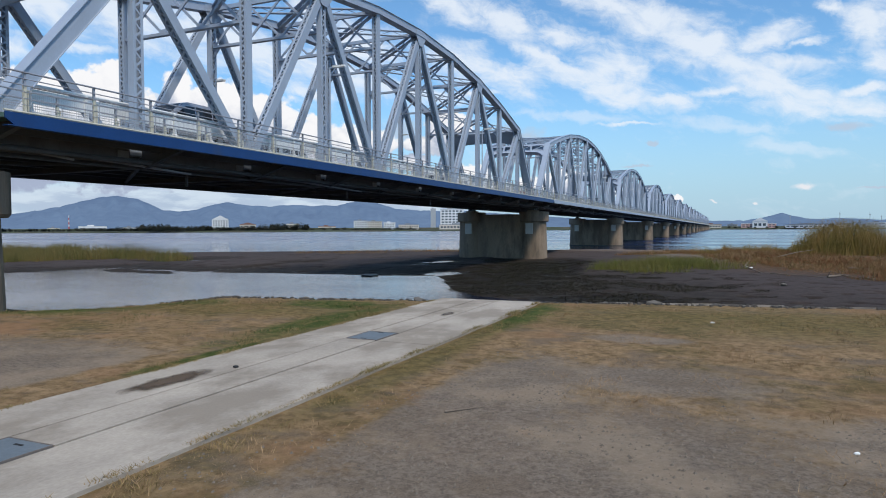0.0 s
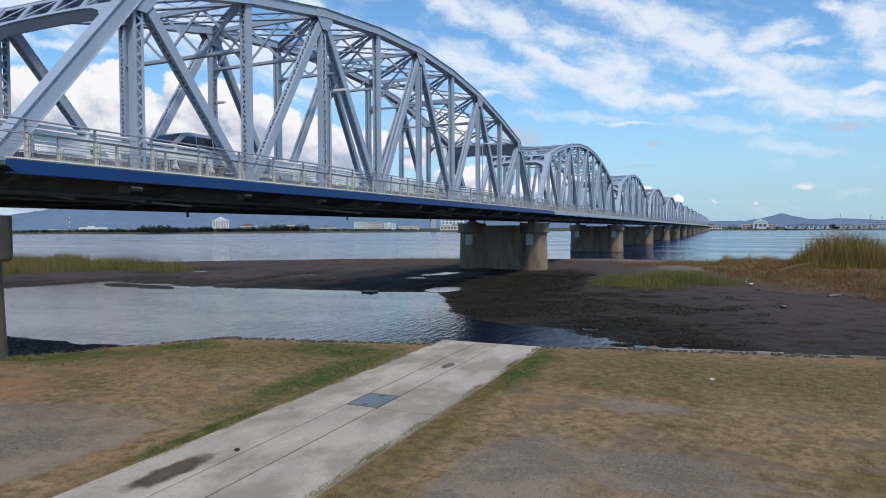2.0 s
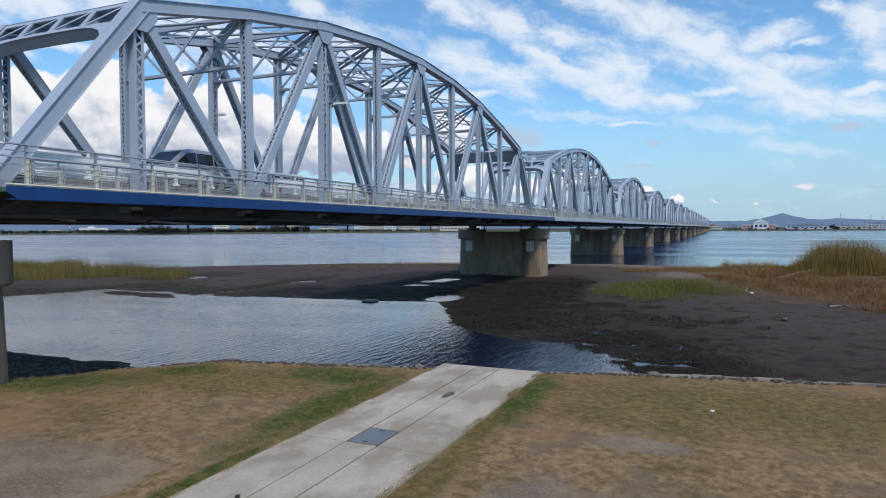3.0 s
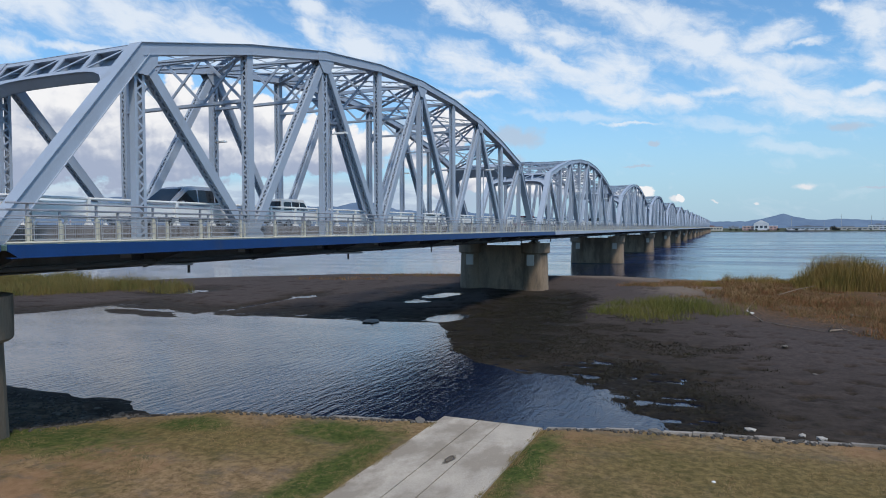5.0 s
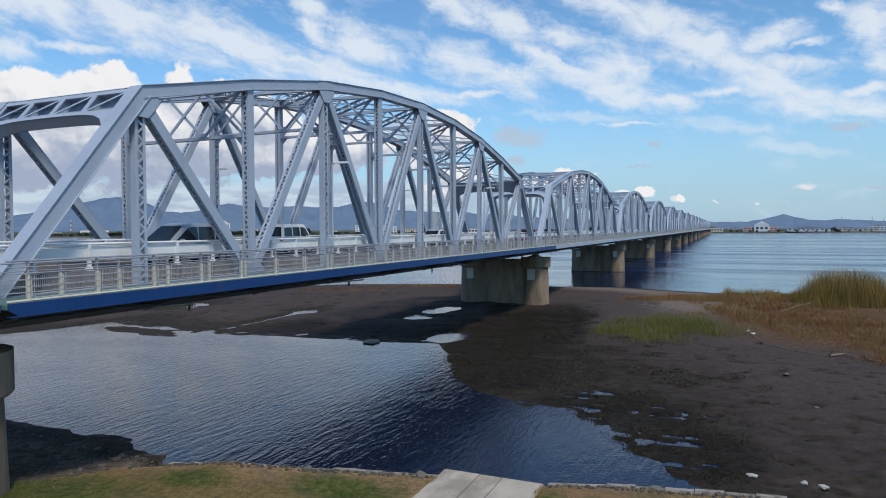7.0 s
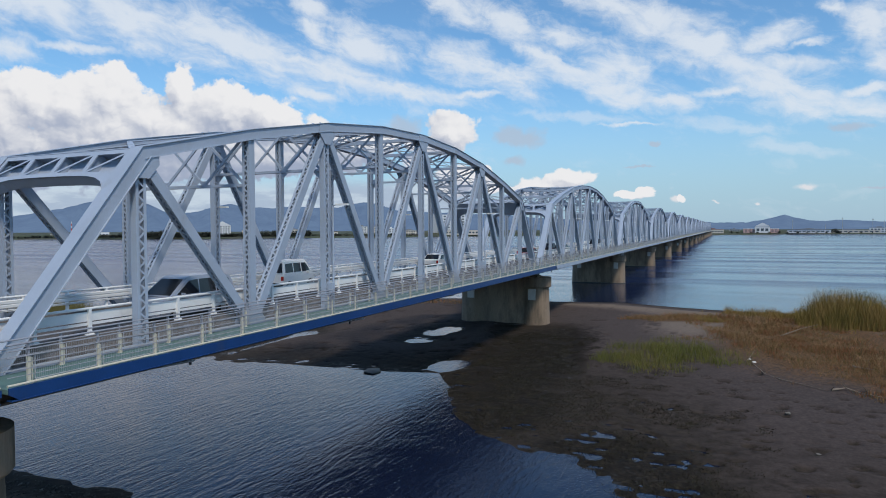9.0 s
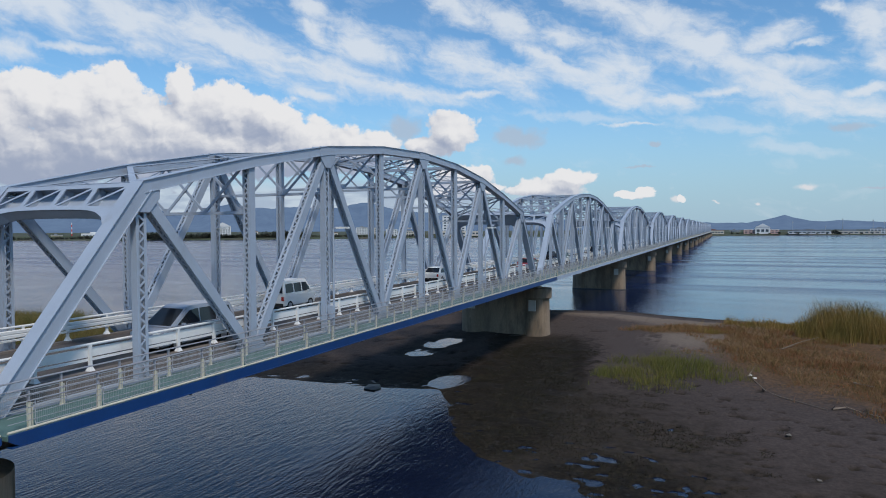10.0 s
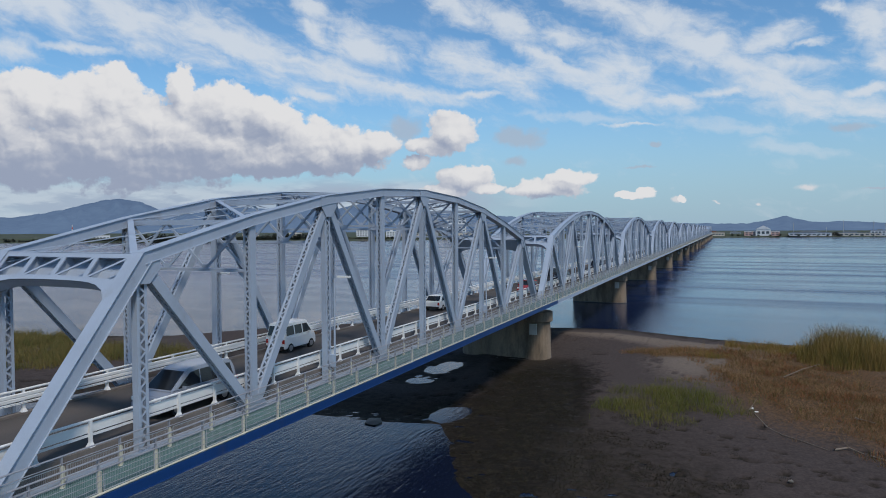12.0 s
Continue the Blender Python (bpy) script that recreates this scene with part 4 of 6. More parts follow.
def truss_parts(span, x):
    def put(name, me, label=""):
        ob = part(name, me, M_STEEL, span, label)
        ob.location.x = x
        return ob
    if not TRUSS_MESH:
        T = TRUSS_MESH
        T["end"] = [chord((0.15, 6.75), (P, TOP[1]), 0.5, 0.52), chord((10 * P - 0.15, 6.75), (9 * P, TOP[9]), 0.5, 0.52)]
        # the second end post is mirrored, so its plate is on the outer side
        T["top"] = [chord((P * i, TOP[i]), (P * (i + 1), TOP[i + 1])) for i in range(1, 9)]
        bm = bmesh.new()
        box(bm, -0.23, 0.23, 0.0, 10 * P, LOW - 0.24, LOW + 0.24)
        T["low"] = [finish(bm, "bottom_chord")]
        T["vert"] = [laced((P * i, LOW + 0.1), (P * i, TOP[i] - 0.42), 0.40 if i % 2 == 0 else 0.30, 0.36 if i % 2 == 0 else 0.44, i % 2 == 1) for i in range(1, 10)]
        dg = []
        for i in (1, 3, 5, 7):
            dg.append(((P * i, TOP[i] - 0.35), (P * (i + 1), LOW + 0.15)))
            dg.append(((P * (i + 1), LOW + 0.15), (P * (i + 2), TOP[i + 2] - 0.35)))
        T["diag"] = [laced(a, b_, 0.42, 0.38) for a, b_ in dg]
        T["gus"] = [gusset(P * i, TOP[i] - 0.62, 1.5, 1.1, 0.35, {1: 1, 9: -1}.get(i, 0)) for i in (1, 3, 5, 7, 9)]
        g2 = []
        for i in (2, 4, 6, 8):
            me = gusset(0, 0, 1.5, 0.9)
            me.transform(Matrix.Translation((0, P * i, LOW + 0.42)) @ Matrix.Diagonal((1, 1, -1, 1)))
            me.flip_normals()
            g2.append(me)
        T["gus"] += g2
    T = TRUSS_MESH
    for key, name in (("end", "end_post"), ("top", "top_chord"), ("low", "bottom_chord"), ("vert", "vertical"), ("diag", "diagonal"), ("gus", "gusset_plate")):
        for me in T[key]:
            put(name, me)

TRUSS_MESH = {}

def portal(y0, y1):
    """The portal between the end posts: an upright plate girder with braced openings and an arched foot; it leans with the posts."""
    bm = bmesh.new()
    ax = Vector((0, y1 - y0, TOP[1] - 6.75)).normalized()

    def pt(x, s):       # s metres down along the post from its head
        return Vector((x, y1, TOP[1] - 0.10)) - ax * s
    x0, x1 = -W + 0.25, -0.25
    nv = Vector((1, 0, 0)).cross(ax)
    if nv.y * (y1 - y0) > 0:
        nv = -nv                                  # outward, towards the end of the span
    def slab(c, o0, o1):
        hexa(bm, [v + nv * o0 for v in c] + [v + nv * o1 for v in c])
    # top flange, posts and braces on the outer face; a closed back half a metre in
    slab([pt(x0, 0.16), pt(x1, 0.16), pt(x1, -0.08), pt(x0, -0.08)], -0.02, 0.03)
    slab([pt(x0, -0.05), pt(x1, -0.05), pt(x1, -0.08), pt(x0, -0.08)], -0.48, 0.05)
    n = 4
    pitch = (x1 - x0) / n
    for i in range(n + 1):
        x = x0 + pitch * i
        q = 0.12 if 0 < i < n else 0.2
        slab([pt(x - q, 1.2), pt(x + q, 1.2), pt(x + q, 0.1), pt(x - q, 0.1)], -0.02, 0.028)
        slab([pt(x - 0.02, 1.2), pt(x + 0.02, 1.2), pt(x + 0.02, 0.0), pt(x - 0.02, 0.0)], -0.46, 0.0)
    for i in range(n):
        a, b_ = x0 + pitch * i + 0.1, x0 + pitch * (i + 1) - 0.1
        beam(bm, pt(a, 1.08) + nv * 0.02, pt(b_, 0.14) + nv * 0.02, 0.10, 0.03, ax)
    m = 16
    pts = []
    for i in range(m + 1):
        u = i / m
        x = x0 + (x1 - x0) * u
        q = abs(2 * u - 1)
        pts.append((x, 1.02 + 0.12 * q * q, 1.24 + 0.10 * q * q + 0.75 * q ** 7))
    for (xa, ta, ba), (xb, tb, bb) in zip(pts, pts[1:]):
        slab([pt(xa, ba), pt(xb, bb), pt(xb, tb), pt(xa, ta)], -0.02, 0.034)
        slab([pt(xa, ba), pt(xb, bb), pt(xb, bb - 0.03), pt(xa, ba - 0.03)], -0.48, 0.06)
        slab([pt(xa, ba), pt(xb, bb), pt(xb, -0.05), pt(xa, -0.05)], -0.48, -0.45)
    bmesh.ops.recalc_face_normals(bm, faces=bm.faces)
    return finish(bm, "portal_frame")

def sway(i):
    """Cross frame between the trusses at a panel point: two struts, crossed bars and knee plates."""
    bm = bmesh.new()
    y, zt = P * i, TOP[i] - 0.30
    zb = zt - 2.25
    x0, x1 = -W + 0.22, -0.22
    beam(bm, (x0, y, zt), (x1, y, zt), 0.20, 0.24)
    beam(bm, (x0, y, zb), (x1, y, zb), 0.26, 0.14)
    n = 3
    pit = (x1 - x0) / n
    for k in range(n):
        a, b_ = x0 + pit * k, x0 + pit * (k + 1)
        beam(bm, (a, y - 0.03, zb), (b_, y - 0.03, zt), 0.06, 0.13)
        beam(bm, (b_, y + 0.03, zb), (a, y + 0.03, zt), 0.06, 0.13)
        for x in ((a, b_) if k == 0 else (b_,)):
            box(bm, x - 0.18, x + 0.18, y - 0.012, y + 0.012, zb, zb + 0.26)
    for s, x in ((1, x0), (-1, x1)):
        v = [(x, zb), (x + s * 0.55, zb), (x, zb - 0.6)]
        lo = [bm.verts.new((p, y - 0.014, q)) for p, q in v]
        hi = [bm.verts.new((p, y + 0.014, q)) for p, q in v]
        for k in range(3):
            bm.faces.new((lo[k], lo[(k + 1) % 3], hi[(k + 1) % 3], hi[k]))
        bm.faces.new(lo[::-1])
        bm.faces.new(hi)
    return finish(bm, "sway_frame")

def lateral(i, j):
    """A top brace from the near truss at panel point i to the far truss at j."""
    bm = bmesh.new()
    a, b_ = Vector((-0.2, P * i, TOP[i] - 0.12)), Vector((-W + 0.2, P * j, TOP[j] - 0.12))
    beam(bm, a, b_, 0.27, 0.05)
    beam(bm, a - Vector((0, 0, 0.34)), b_ - Vector((0, 0, 0.34)), 0.27, 0.05)
    n = 11
    for k in range(n):
        p, q = a.lerp(b_, k / n), a.lerp(b_, (k + 1) / n)
        dz = Vector((0, 0, 0.32))
        beam(bm, p - dz * (k % 2), q - dz * ((k + 1) % 2), 0.05, 0.03)
    return finish(bm, "lateral_brace")

def build_span():
    span = thing("truss_span", (0, 0, 0), "light blue-grey riveted steel curved-chord truss span on concrete piers", "bridge span", "truss spans in a row")
    truss_parts(span, 0.0)
    truss_parts(span, -W)
    part("portal_frame", portal(0.15, P), M_STEEL, span)
    part("portal_frame", portal(10 * P - 0.15, 9 * P), M_STEEL, span)
    for i in range(2, 9):
        part("sway_frame", sway(i), M_STEEL, span)
    for i in range(1, 9):
        part("lateral_brace", lateral(i, i + 1), M_STEEL, span)
    for i in range(1, 9):
        part("lateral_brace", lateral(i + 1, i), M_STEEL, span)
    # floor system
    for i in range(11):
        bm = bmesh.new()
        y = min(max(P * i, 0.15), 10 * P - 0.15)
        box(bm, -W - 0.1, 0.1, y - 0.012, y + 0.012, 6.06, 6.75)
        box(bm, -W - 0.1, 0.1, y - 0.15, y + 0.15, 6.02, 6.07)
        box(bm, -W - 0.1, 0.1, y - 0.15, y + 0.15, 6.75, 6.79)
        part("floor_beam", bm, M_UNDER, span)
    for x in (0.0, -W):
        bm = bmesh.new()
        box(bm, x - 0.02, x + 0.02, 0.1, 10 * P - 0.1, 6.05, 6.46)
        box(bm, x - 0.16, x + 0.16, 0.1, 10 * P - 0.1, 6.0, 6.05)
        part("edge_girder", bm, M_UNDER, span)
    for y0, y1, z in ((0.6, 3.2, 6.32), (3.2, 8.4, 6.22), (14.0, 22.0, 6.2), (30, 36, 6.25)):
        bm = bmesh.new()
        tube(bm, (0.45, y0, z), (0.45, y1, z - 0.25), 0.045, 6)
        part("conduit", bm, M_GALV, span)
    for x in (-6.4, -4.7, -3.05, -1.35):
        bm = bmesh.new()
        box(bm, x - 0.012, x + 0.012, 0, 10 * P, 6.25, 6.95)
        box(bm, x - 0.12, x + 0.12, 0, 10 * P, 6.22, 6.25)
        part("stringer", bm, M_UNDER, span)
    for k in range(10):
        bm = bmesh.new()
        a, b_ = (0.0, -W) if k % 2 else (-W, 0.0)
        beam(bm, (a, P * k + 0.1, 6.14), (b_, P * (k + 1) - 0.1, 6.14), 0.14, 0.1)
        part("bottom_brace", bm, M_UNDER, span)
    bm = bmesh.new()
    box(bm, -W + 0.66, -0.66, -0.35, 10 * P + 0.35, 6.95, ROAD)
    part("road_slab", bm, M_ASPHALT, span, "worn asphalt carriageway")
    for x0, x1 in ((-0.66, -0.36), (-W + 0.36, -W + 0.66)):
        bm = bmesh.new()
        box(bm, x0, x1, -0.35, 10 * P + 0.35, 6.80, 7.55)
        part("kerb", bm, M_KERB, span, "stained concrete kerb")
    # cantilevered walkway on the near side
    bm = bmesh.new()
    box(bm, 0.42, 2.36, -0.33, 10 * P + 0.33, 6.82, WALK)
    part("walkway", bm, M_TEAL, span, "teal coated walkway slab")
    bm = bmesh.new()
    out = [(-0.30, 6.98), (10 * P + 0.30, 6.98), (10 * P + 0.30, 6.80), (10 * P + 0.02, 6.62), (-0.02, 6.62), (-0.30, 6.80)]
    lo = [bm.verts.new((2.37, y, z)) for y, z in out]
    hi = [bm.verts.new((2.42, y, z)) for y, z in out]
    for k in range(6):
        bm.faces.new((lo[k], lo[(k + 1) % 6], hi[(k + 1) % 6], hi[k]))
    bm.faces.new(lo[::-1])
    bm.faces.new(hi)
    box(bm, 2.22, 2.46, -0.25, 10 * P + 0.25, 6.60, 6.63)
    part("fascia_girder", bm, M_BLUE, span, "deep blue fascia girder")
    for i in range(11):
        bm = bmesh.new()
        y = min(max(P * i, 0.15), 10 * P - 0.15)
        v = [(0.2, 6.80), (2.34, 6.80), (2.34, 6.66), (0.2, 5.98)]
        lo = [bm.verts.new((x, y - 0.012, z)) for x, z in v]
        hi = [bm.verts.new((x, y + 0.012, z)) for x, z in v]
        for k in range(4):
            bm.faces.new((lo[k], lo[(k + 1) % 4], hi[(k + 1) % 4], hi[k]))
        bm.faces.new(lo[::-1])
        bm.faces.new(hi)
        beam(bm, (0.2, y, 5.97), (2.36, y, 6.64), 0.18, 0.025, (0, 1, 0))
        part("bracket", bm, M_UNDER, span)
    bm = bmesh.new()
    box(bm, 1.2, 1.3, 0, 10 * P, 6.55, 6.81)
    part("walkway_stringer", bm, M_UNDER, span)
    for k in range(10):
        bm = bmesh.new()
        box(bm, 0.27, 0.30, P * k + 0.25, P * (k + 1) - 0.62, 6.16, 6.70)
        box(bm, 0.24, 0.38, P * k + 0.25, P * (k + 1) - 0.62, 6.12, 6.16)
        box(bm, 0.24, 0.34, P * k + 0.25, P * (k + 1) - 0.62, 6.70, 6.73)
        web = part("web_plate", bm, M_GRIMESHADE, span, "grimy grey girder web with shade in its tone")
        bm = bmesh.new()
        box(bm, 0.29, 0.33, P * (k + 1) - 1.15, P * (k + 1) - 0.68, 6.36, 6.60)
        part("splice_plate", bm, M_GRIMEPALE, web)
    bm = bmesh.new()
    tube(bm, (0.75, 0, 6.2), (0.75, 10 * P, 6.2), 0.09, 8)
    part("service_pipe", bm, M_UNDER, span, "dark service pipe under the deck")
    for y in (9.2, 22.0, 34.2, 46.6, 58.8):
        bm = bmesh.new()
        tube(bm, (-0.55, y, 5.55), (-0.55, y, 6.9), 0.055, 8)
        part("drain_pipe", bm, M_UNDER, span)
    return span

def fence(x, posts, height, rails, label, name, far=False):
    f = thing(name, (x, 0, WALK), label, "railing", "railings along the walkway")
    step = 61.6 / (posts - 1)

    def low_post(bm, y):
        box(bm, -0.045, 0.045, y - 0.036, y + 0.036, -0.05, height * 0.7)
        box(bm, -0.10, -0.03, y + 0.10, y + 0.15, -0.02, height * 0.62)
        box(bm, -0.08, -0.05, y + 0.03, y + 0.12, height * 0.5, height * 0.55)
        box(bm, -0.07, 0.07, y - 0.06, y + 0.06, 0.0, 0.02)

    def high_post(bm, y):
        box(bm, -0.036, 0.036, y - 0.028, y + 0.028, height * 0.7, height)
    if far:
        low, high = bmesh.new(), bmesh.new()
        for k in range(posts):
            low_post(low, 0.33 + k * step)
            high_post(high, 0.33 + k * step)
        tagged(part("post_row", low, M_IVORY, f), kind="stuff")
        tagged(part("post_top_row", high, M_GALV, f), kind="stuff")
    else:
        low, high = bmesh.new(), bmesh.new()
        low_post(low, 0)
        high_post(high, 0)
        lower, upper = finish(low, "post"), finish(high, "post_top")
        upper.materials.append(M_GALV)
        for k in range(posts):
            o = part("post", lower, M_IVORY, f)
            o.location.y = 0.33 + k * step
            part("post_top", upper, M_GALV, o)
        bm = bmesh.new()                      # fine wires between the posts
        z0, z1 = 0.14, height * 0.68
        for k in range(posts - 1):
            ya, yb = 0.33 + k * step + 0.18, 0.33 + (k + 1) * step - 0.06
            n = int((yb - ya) / 0.06)
            for i in range(n + 1):
                y, r = ya + (yb - ya) * i / n, 0.011 if i in (0, n) else 0.0022
                box(bm, 0.012 - r, 0.012 + r, y - r, y + r, z0, z1)
            for z in (z0, z1):
                box(bm, 0.0, 0.024, ya, yb, z - 0.012, z + 0.012)
        tagged(part("wire_infill", bm, M_WIRE, f, "pale fine wire panels"), kind="stuff")
    for z, r, m in rails:
        bm = bmesh.new()
        tube(bm, (0.05, -0.3, z), (0.05, 10 * P + 0.3, z), r, 6)
        part("rail", bm, m, f)
    return f

def guardrail(x, face, far=False):
    g = thing("guardrail", (x, 0, 7.55), "white painted steel beam guardrail beside the carriageway", "guardrail", "guardrails along the road")
    bm = bmesh.new()
    box(bm, -0.05, 0.05, -0.055, 0.055, 0.0, 0.95)
    hexa(bm, [(-0.13, -0.11, 0), (0.13, -0.11, 0), (0.13, 0.11, 0), (-0.13, 0.11, 0), (-0.05, -0.055, 0.16), (0.05, -0.055, 0.16), (0.05, 0.055, 0.16), (-0.05, 0.055, 0.16)])
    me = finish(bm, "post")
    if far:
        row = bmesh.new()
        for k in range(31):
            row.from_mesh(me)
            bmesh.ops.translate(row, verts=row.verts[-16:], vec=(0, 0.4 + k * 2.04, 0))
        tagged(part("post_row", row, M_WHITE, g), kind="stuff")
    else:
        for k in range(31):
            o = part("post", me, M_WHITE, g)
            o.location.y = 0.4 + k * 2.04
    for z0, h in ((0.66, 0.34), (0.40, 0.10)):
        bm = bmesh.new()
        prof = [(0.0, z0 - h / 2), (0.055, z0 - h / 2 + 0.03), (0.055, z0 - 0.03), (0.02, z0), (0.055, z0 + 0.03), (0.055, z0 + h / 2 - 0.03), (0.0, z0 + h / 2)]
        prof = [(face * (0.05 + a), z) for a, z in prof] + [(face * 0.045, z0 + h / 2), (face * 0.045, z0 - h / 2)]
        lo = [bm.verts.new((a, -0.35, z)) for a, z in prof]
        hi = [bm.verts.new((a, 10 * P + 0.35, z)) for a, z in prof]
        n = len(prof)
        for i in range(n):
            bm.faces.new((lo[i], lo[(i + 1) % n], hi[(i + 1) % n], hi[i]))
        bm.faces.new(lo)
        bm.faces.new(hi[::-1])
        bmesh.ops.recalc_face_normals(bm, faces=bm.faces)
        part("beam_rail", bm, M_WHITE, g)
    bm = bmesh.new()
    tube(bm, (0, -0.35, 0.95), (0, 10 * P + 0.35, 0.95), 0.05, 8)
    part("top_rail", bm, M_WHITE, g)
    return g

def stadium(xc, half, r, n=10):
    """An outline with rounded ends, along x."""
    o = []
    for s in (1, -1):
        for i in range(n + 1):
            a = -math.pi / 2 + math.pi * i / n
            o.append((xc + s * (half + r * math.cos(a)), s * r * math.sin(a)))
    return o

def build_pier(cap=4.45, seat=5.62, dx=0.0):
    p = thing("pier", (0, -0.4, 0), "weathered brown-grey concrete pier with two round columns and a web wall", "pier", "piers of the bridge")
    for s in (1, -1):
        xc = -W / 2 + s * (3.90 + dx)

        def ring(r):
            return [(xc + r * math.cos(2 * math.pi * i / 28), r * math.sin(2 * math.pi * i / 28)) for i in range(28)]
        bm = bmesh.new()
        prism(bm, ring(1.62), -1.5, cap, ring(1.44))
        part("column", bm, M_PIER, p)
        bm = bmesh.new()
        prism(bm, ring(1.64), cap, cap + 0.1, ring(1.72))
        prism(bm, ring(1.72), cap + 0.1, seat, ring(1.72))
        part("column_cap", bm, M_PIER, p)
        bm = bmesh.new()
        box(bm, xc - s * 0.1 - 0.45, xc - s * 0.1 + 0.45, -0.9, 0.9, seat, seat + 0.18)
        part("bearing_block", bm, M_PIER, p)
        bm = bmesh.new()
        for y in (-0.4, 0.4):
            box(bm, xc - s * 0.05 - 0.25, xc - s * 0.05 + 0.25, y - 0.22, y + 0.22, seat + 0.18, 6.05)
        part("bearing", bm, M_UNDER, p)
        bm = bmesh.new()
        box(bm, xc - 0.42 - s * 0.15, xc + 0.42 - s * 0.15, -1.60, -1.30, cap - 1.40, cap - 0.17)
        part("patch_plate", bm, M_PLATE, p, "pale square patch on the column")
    bm = bmesh.new()
    box(bm, -W / 2 - 3.0, -W / 2 + 3.0, -0.95, 0.95, -1.5, 5.35)
    part("web_wall", bm, M_PIER, p)
    bm = bmesh.new()
    prism(bm, stadium(-W / 2, 3.90, 1.66), -1.4, 0.12)
    part("foot", bm, M_TIDE, p, "dark wet foot with tide marks")
    return p

def lamp_post(x, arm):
    l = thing("street_lamp", (x, 0, 0), "slim grey lamp post with flat white lantern on the bridge", "street lamp", "street lamps on the bridge")
    bm = bmesh.new()
    tube(bm, (0, 0, 6.95), (0, 0, 12.62), 0.065, 8, 0.045)
    part("pole", bm, M_STEEL, l)
    bm = bmesh.new()
    tube(bm, (0, 0, 12.6), (arm * 0.35, 0.0, 12.66), 0.035, 6)
    part("arm", bm, M_STEEL, l)
    bm = bmesh.new()
    x0 = arm * 0.25
    x1 = arm * 1.0
    box(bm, min(x0, x1), max(x0, x1), -0.12, 0.12, 12.60, 12.70)
    part("lantern", bm, M_LAMPLENS, l)
    bm = bmesh.new()
    box(bm, -0.22, 0.12, -0.30, -0.06, 7.7, 8.35)
    part("control_box", bm, M_STEEL, l, "blue-grey control box")
    return l

span0 = build_span()
OUTER_RAILS = ((1.20, 0.03, M_GALV), (1.02, 0.018, M_GALV), (0.84, 0.018, M_GALV), (0.66, 0.010, M_GALV), (0.48, 0.010, M_GALV), (0.30, 0.010, M_GALV), (0.08, 0.035, M_IVORY))
INNER_RAILS = ((1.05, 0.028, M_GALV), (0.80, 0.016, M_GALV), (0.55, 0.010, M_GALV), (0.30, 0.010, M_GALV))
OUTER_LABEL = "ivory and grey post-and-rail walkway railing along the outer edge"
INNER_LABEL = "ivory and grey railing between walkway and truss"
outer = fence(2.30, 29, 1.20, OUTER_RAILS, OUTER_LABEL, "walkway_railing")
inner = fence(0.62, 29, 1.05, INNER_RAILS, INNER_LABEL, "inner_railing")
guards = [guardrail(-0.53, -1), guardrail(-W + 0.53, 1)]
FAR_SPAN = 4                            # from here on the posts of a span are one mesh
outer_far = fence(2.30, 29, 1.20, OUTER_RAILS, OUTER_LABEL, "walkway_railing", True)
inner_far = fence(0.62, 29, 1.05, INNER_RAILS, INNER_LABEL, "inner_railing", True)
guards_far = [guardrail(-0.53, -1, True), guardrail(-W + 0.53, 1, True)]
far_pieces = [outer_far, inner_far, *guards_far]
for ob in far_pieces:
    ob.location.y = SPAN * FAR_SPAN
lamps = [lamp_post(0.34, 1), lamp_post(-W - 0.34, 1)]
for l in lamps:
    l.location.y = 3 * P + 0.3
bank_pier = build_pier(4.10, 5.45, -0.42)
pier0 = build_pier()
pier0.location.y = SPAN - 0.4
GREY_FASCIA = next(c for c in span0.children if c.name.startswith("fascia_girder")).data.copy()
GREY_FASCIA.materials.clear()
GREY_FASCIA.materials.append(M_STEEL)
repeats = [(span0, 0.0), (outer, 0.0), (inner, 0.0), (guards[0], 0.0), (guards[1], 0.0), (pier0, -0.4)]
far_repeats = [(span0, 0.0), *((ob, 0.0) for ob in far_pieces), (pier0, -0.4)]
for k in range(1, SPANS + 1):
    for ob, y0 in (repeats if k < FAR_SPAN else far_repeats):
        if k == FAR_SPAN and ob in far_pieces:
            continue
        if (k == SPANS and ob is not pier0) or (k == 1 and ob is pier0):
            continue
        made = copy_thing(ob, Matrix.Translation((ob.location.x, y0 + SPAN * k, ob.location.z)))
        if ob is span0:
            for child in made.children:
                if child.name.startswith("fascia_girder"):
                    child.data = GREY_FASCIA
                    child["label"] = "blue-grey fascia girder"
for ob, y0 in repeats:                      # the span that goes on over the terrace
    copy_thing(ob, Matrix.Translation((ob.location.x, y0 - SPAN, ob.location.z)))
for k in range(0, SPANS):
    for l in lamps:
        for j in (3, 7):
            if (k, j) != (0, 3):
                copy_thing(l, Matrix.Translation((l.location.x, SPAN * k + j * P + 0.3, 0)))

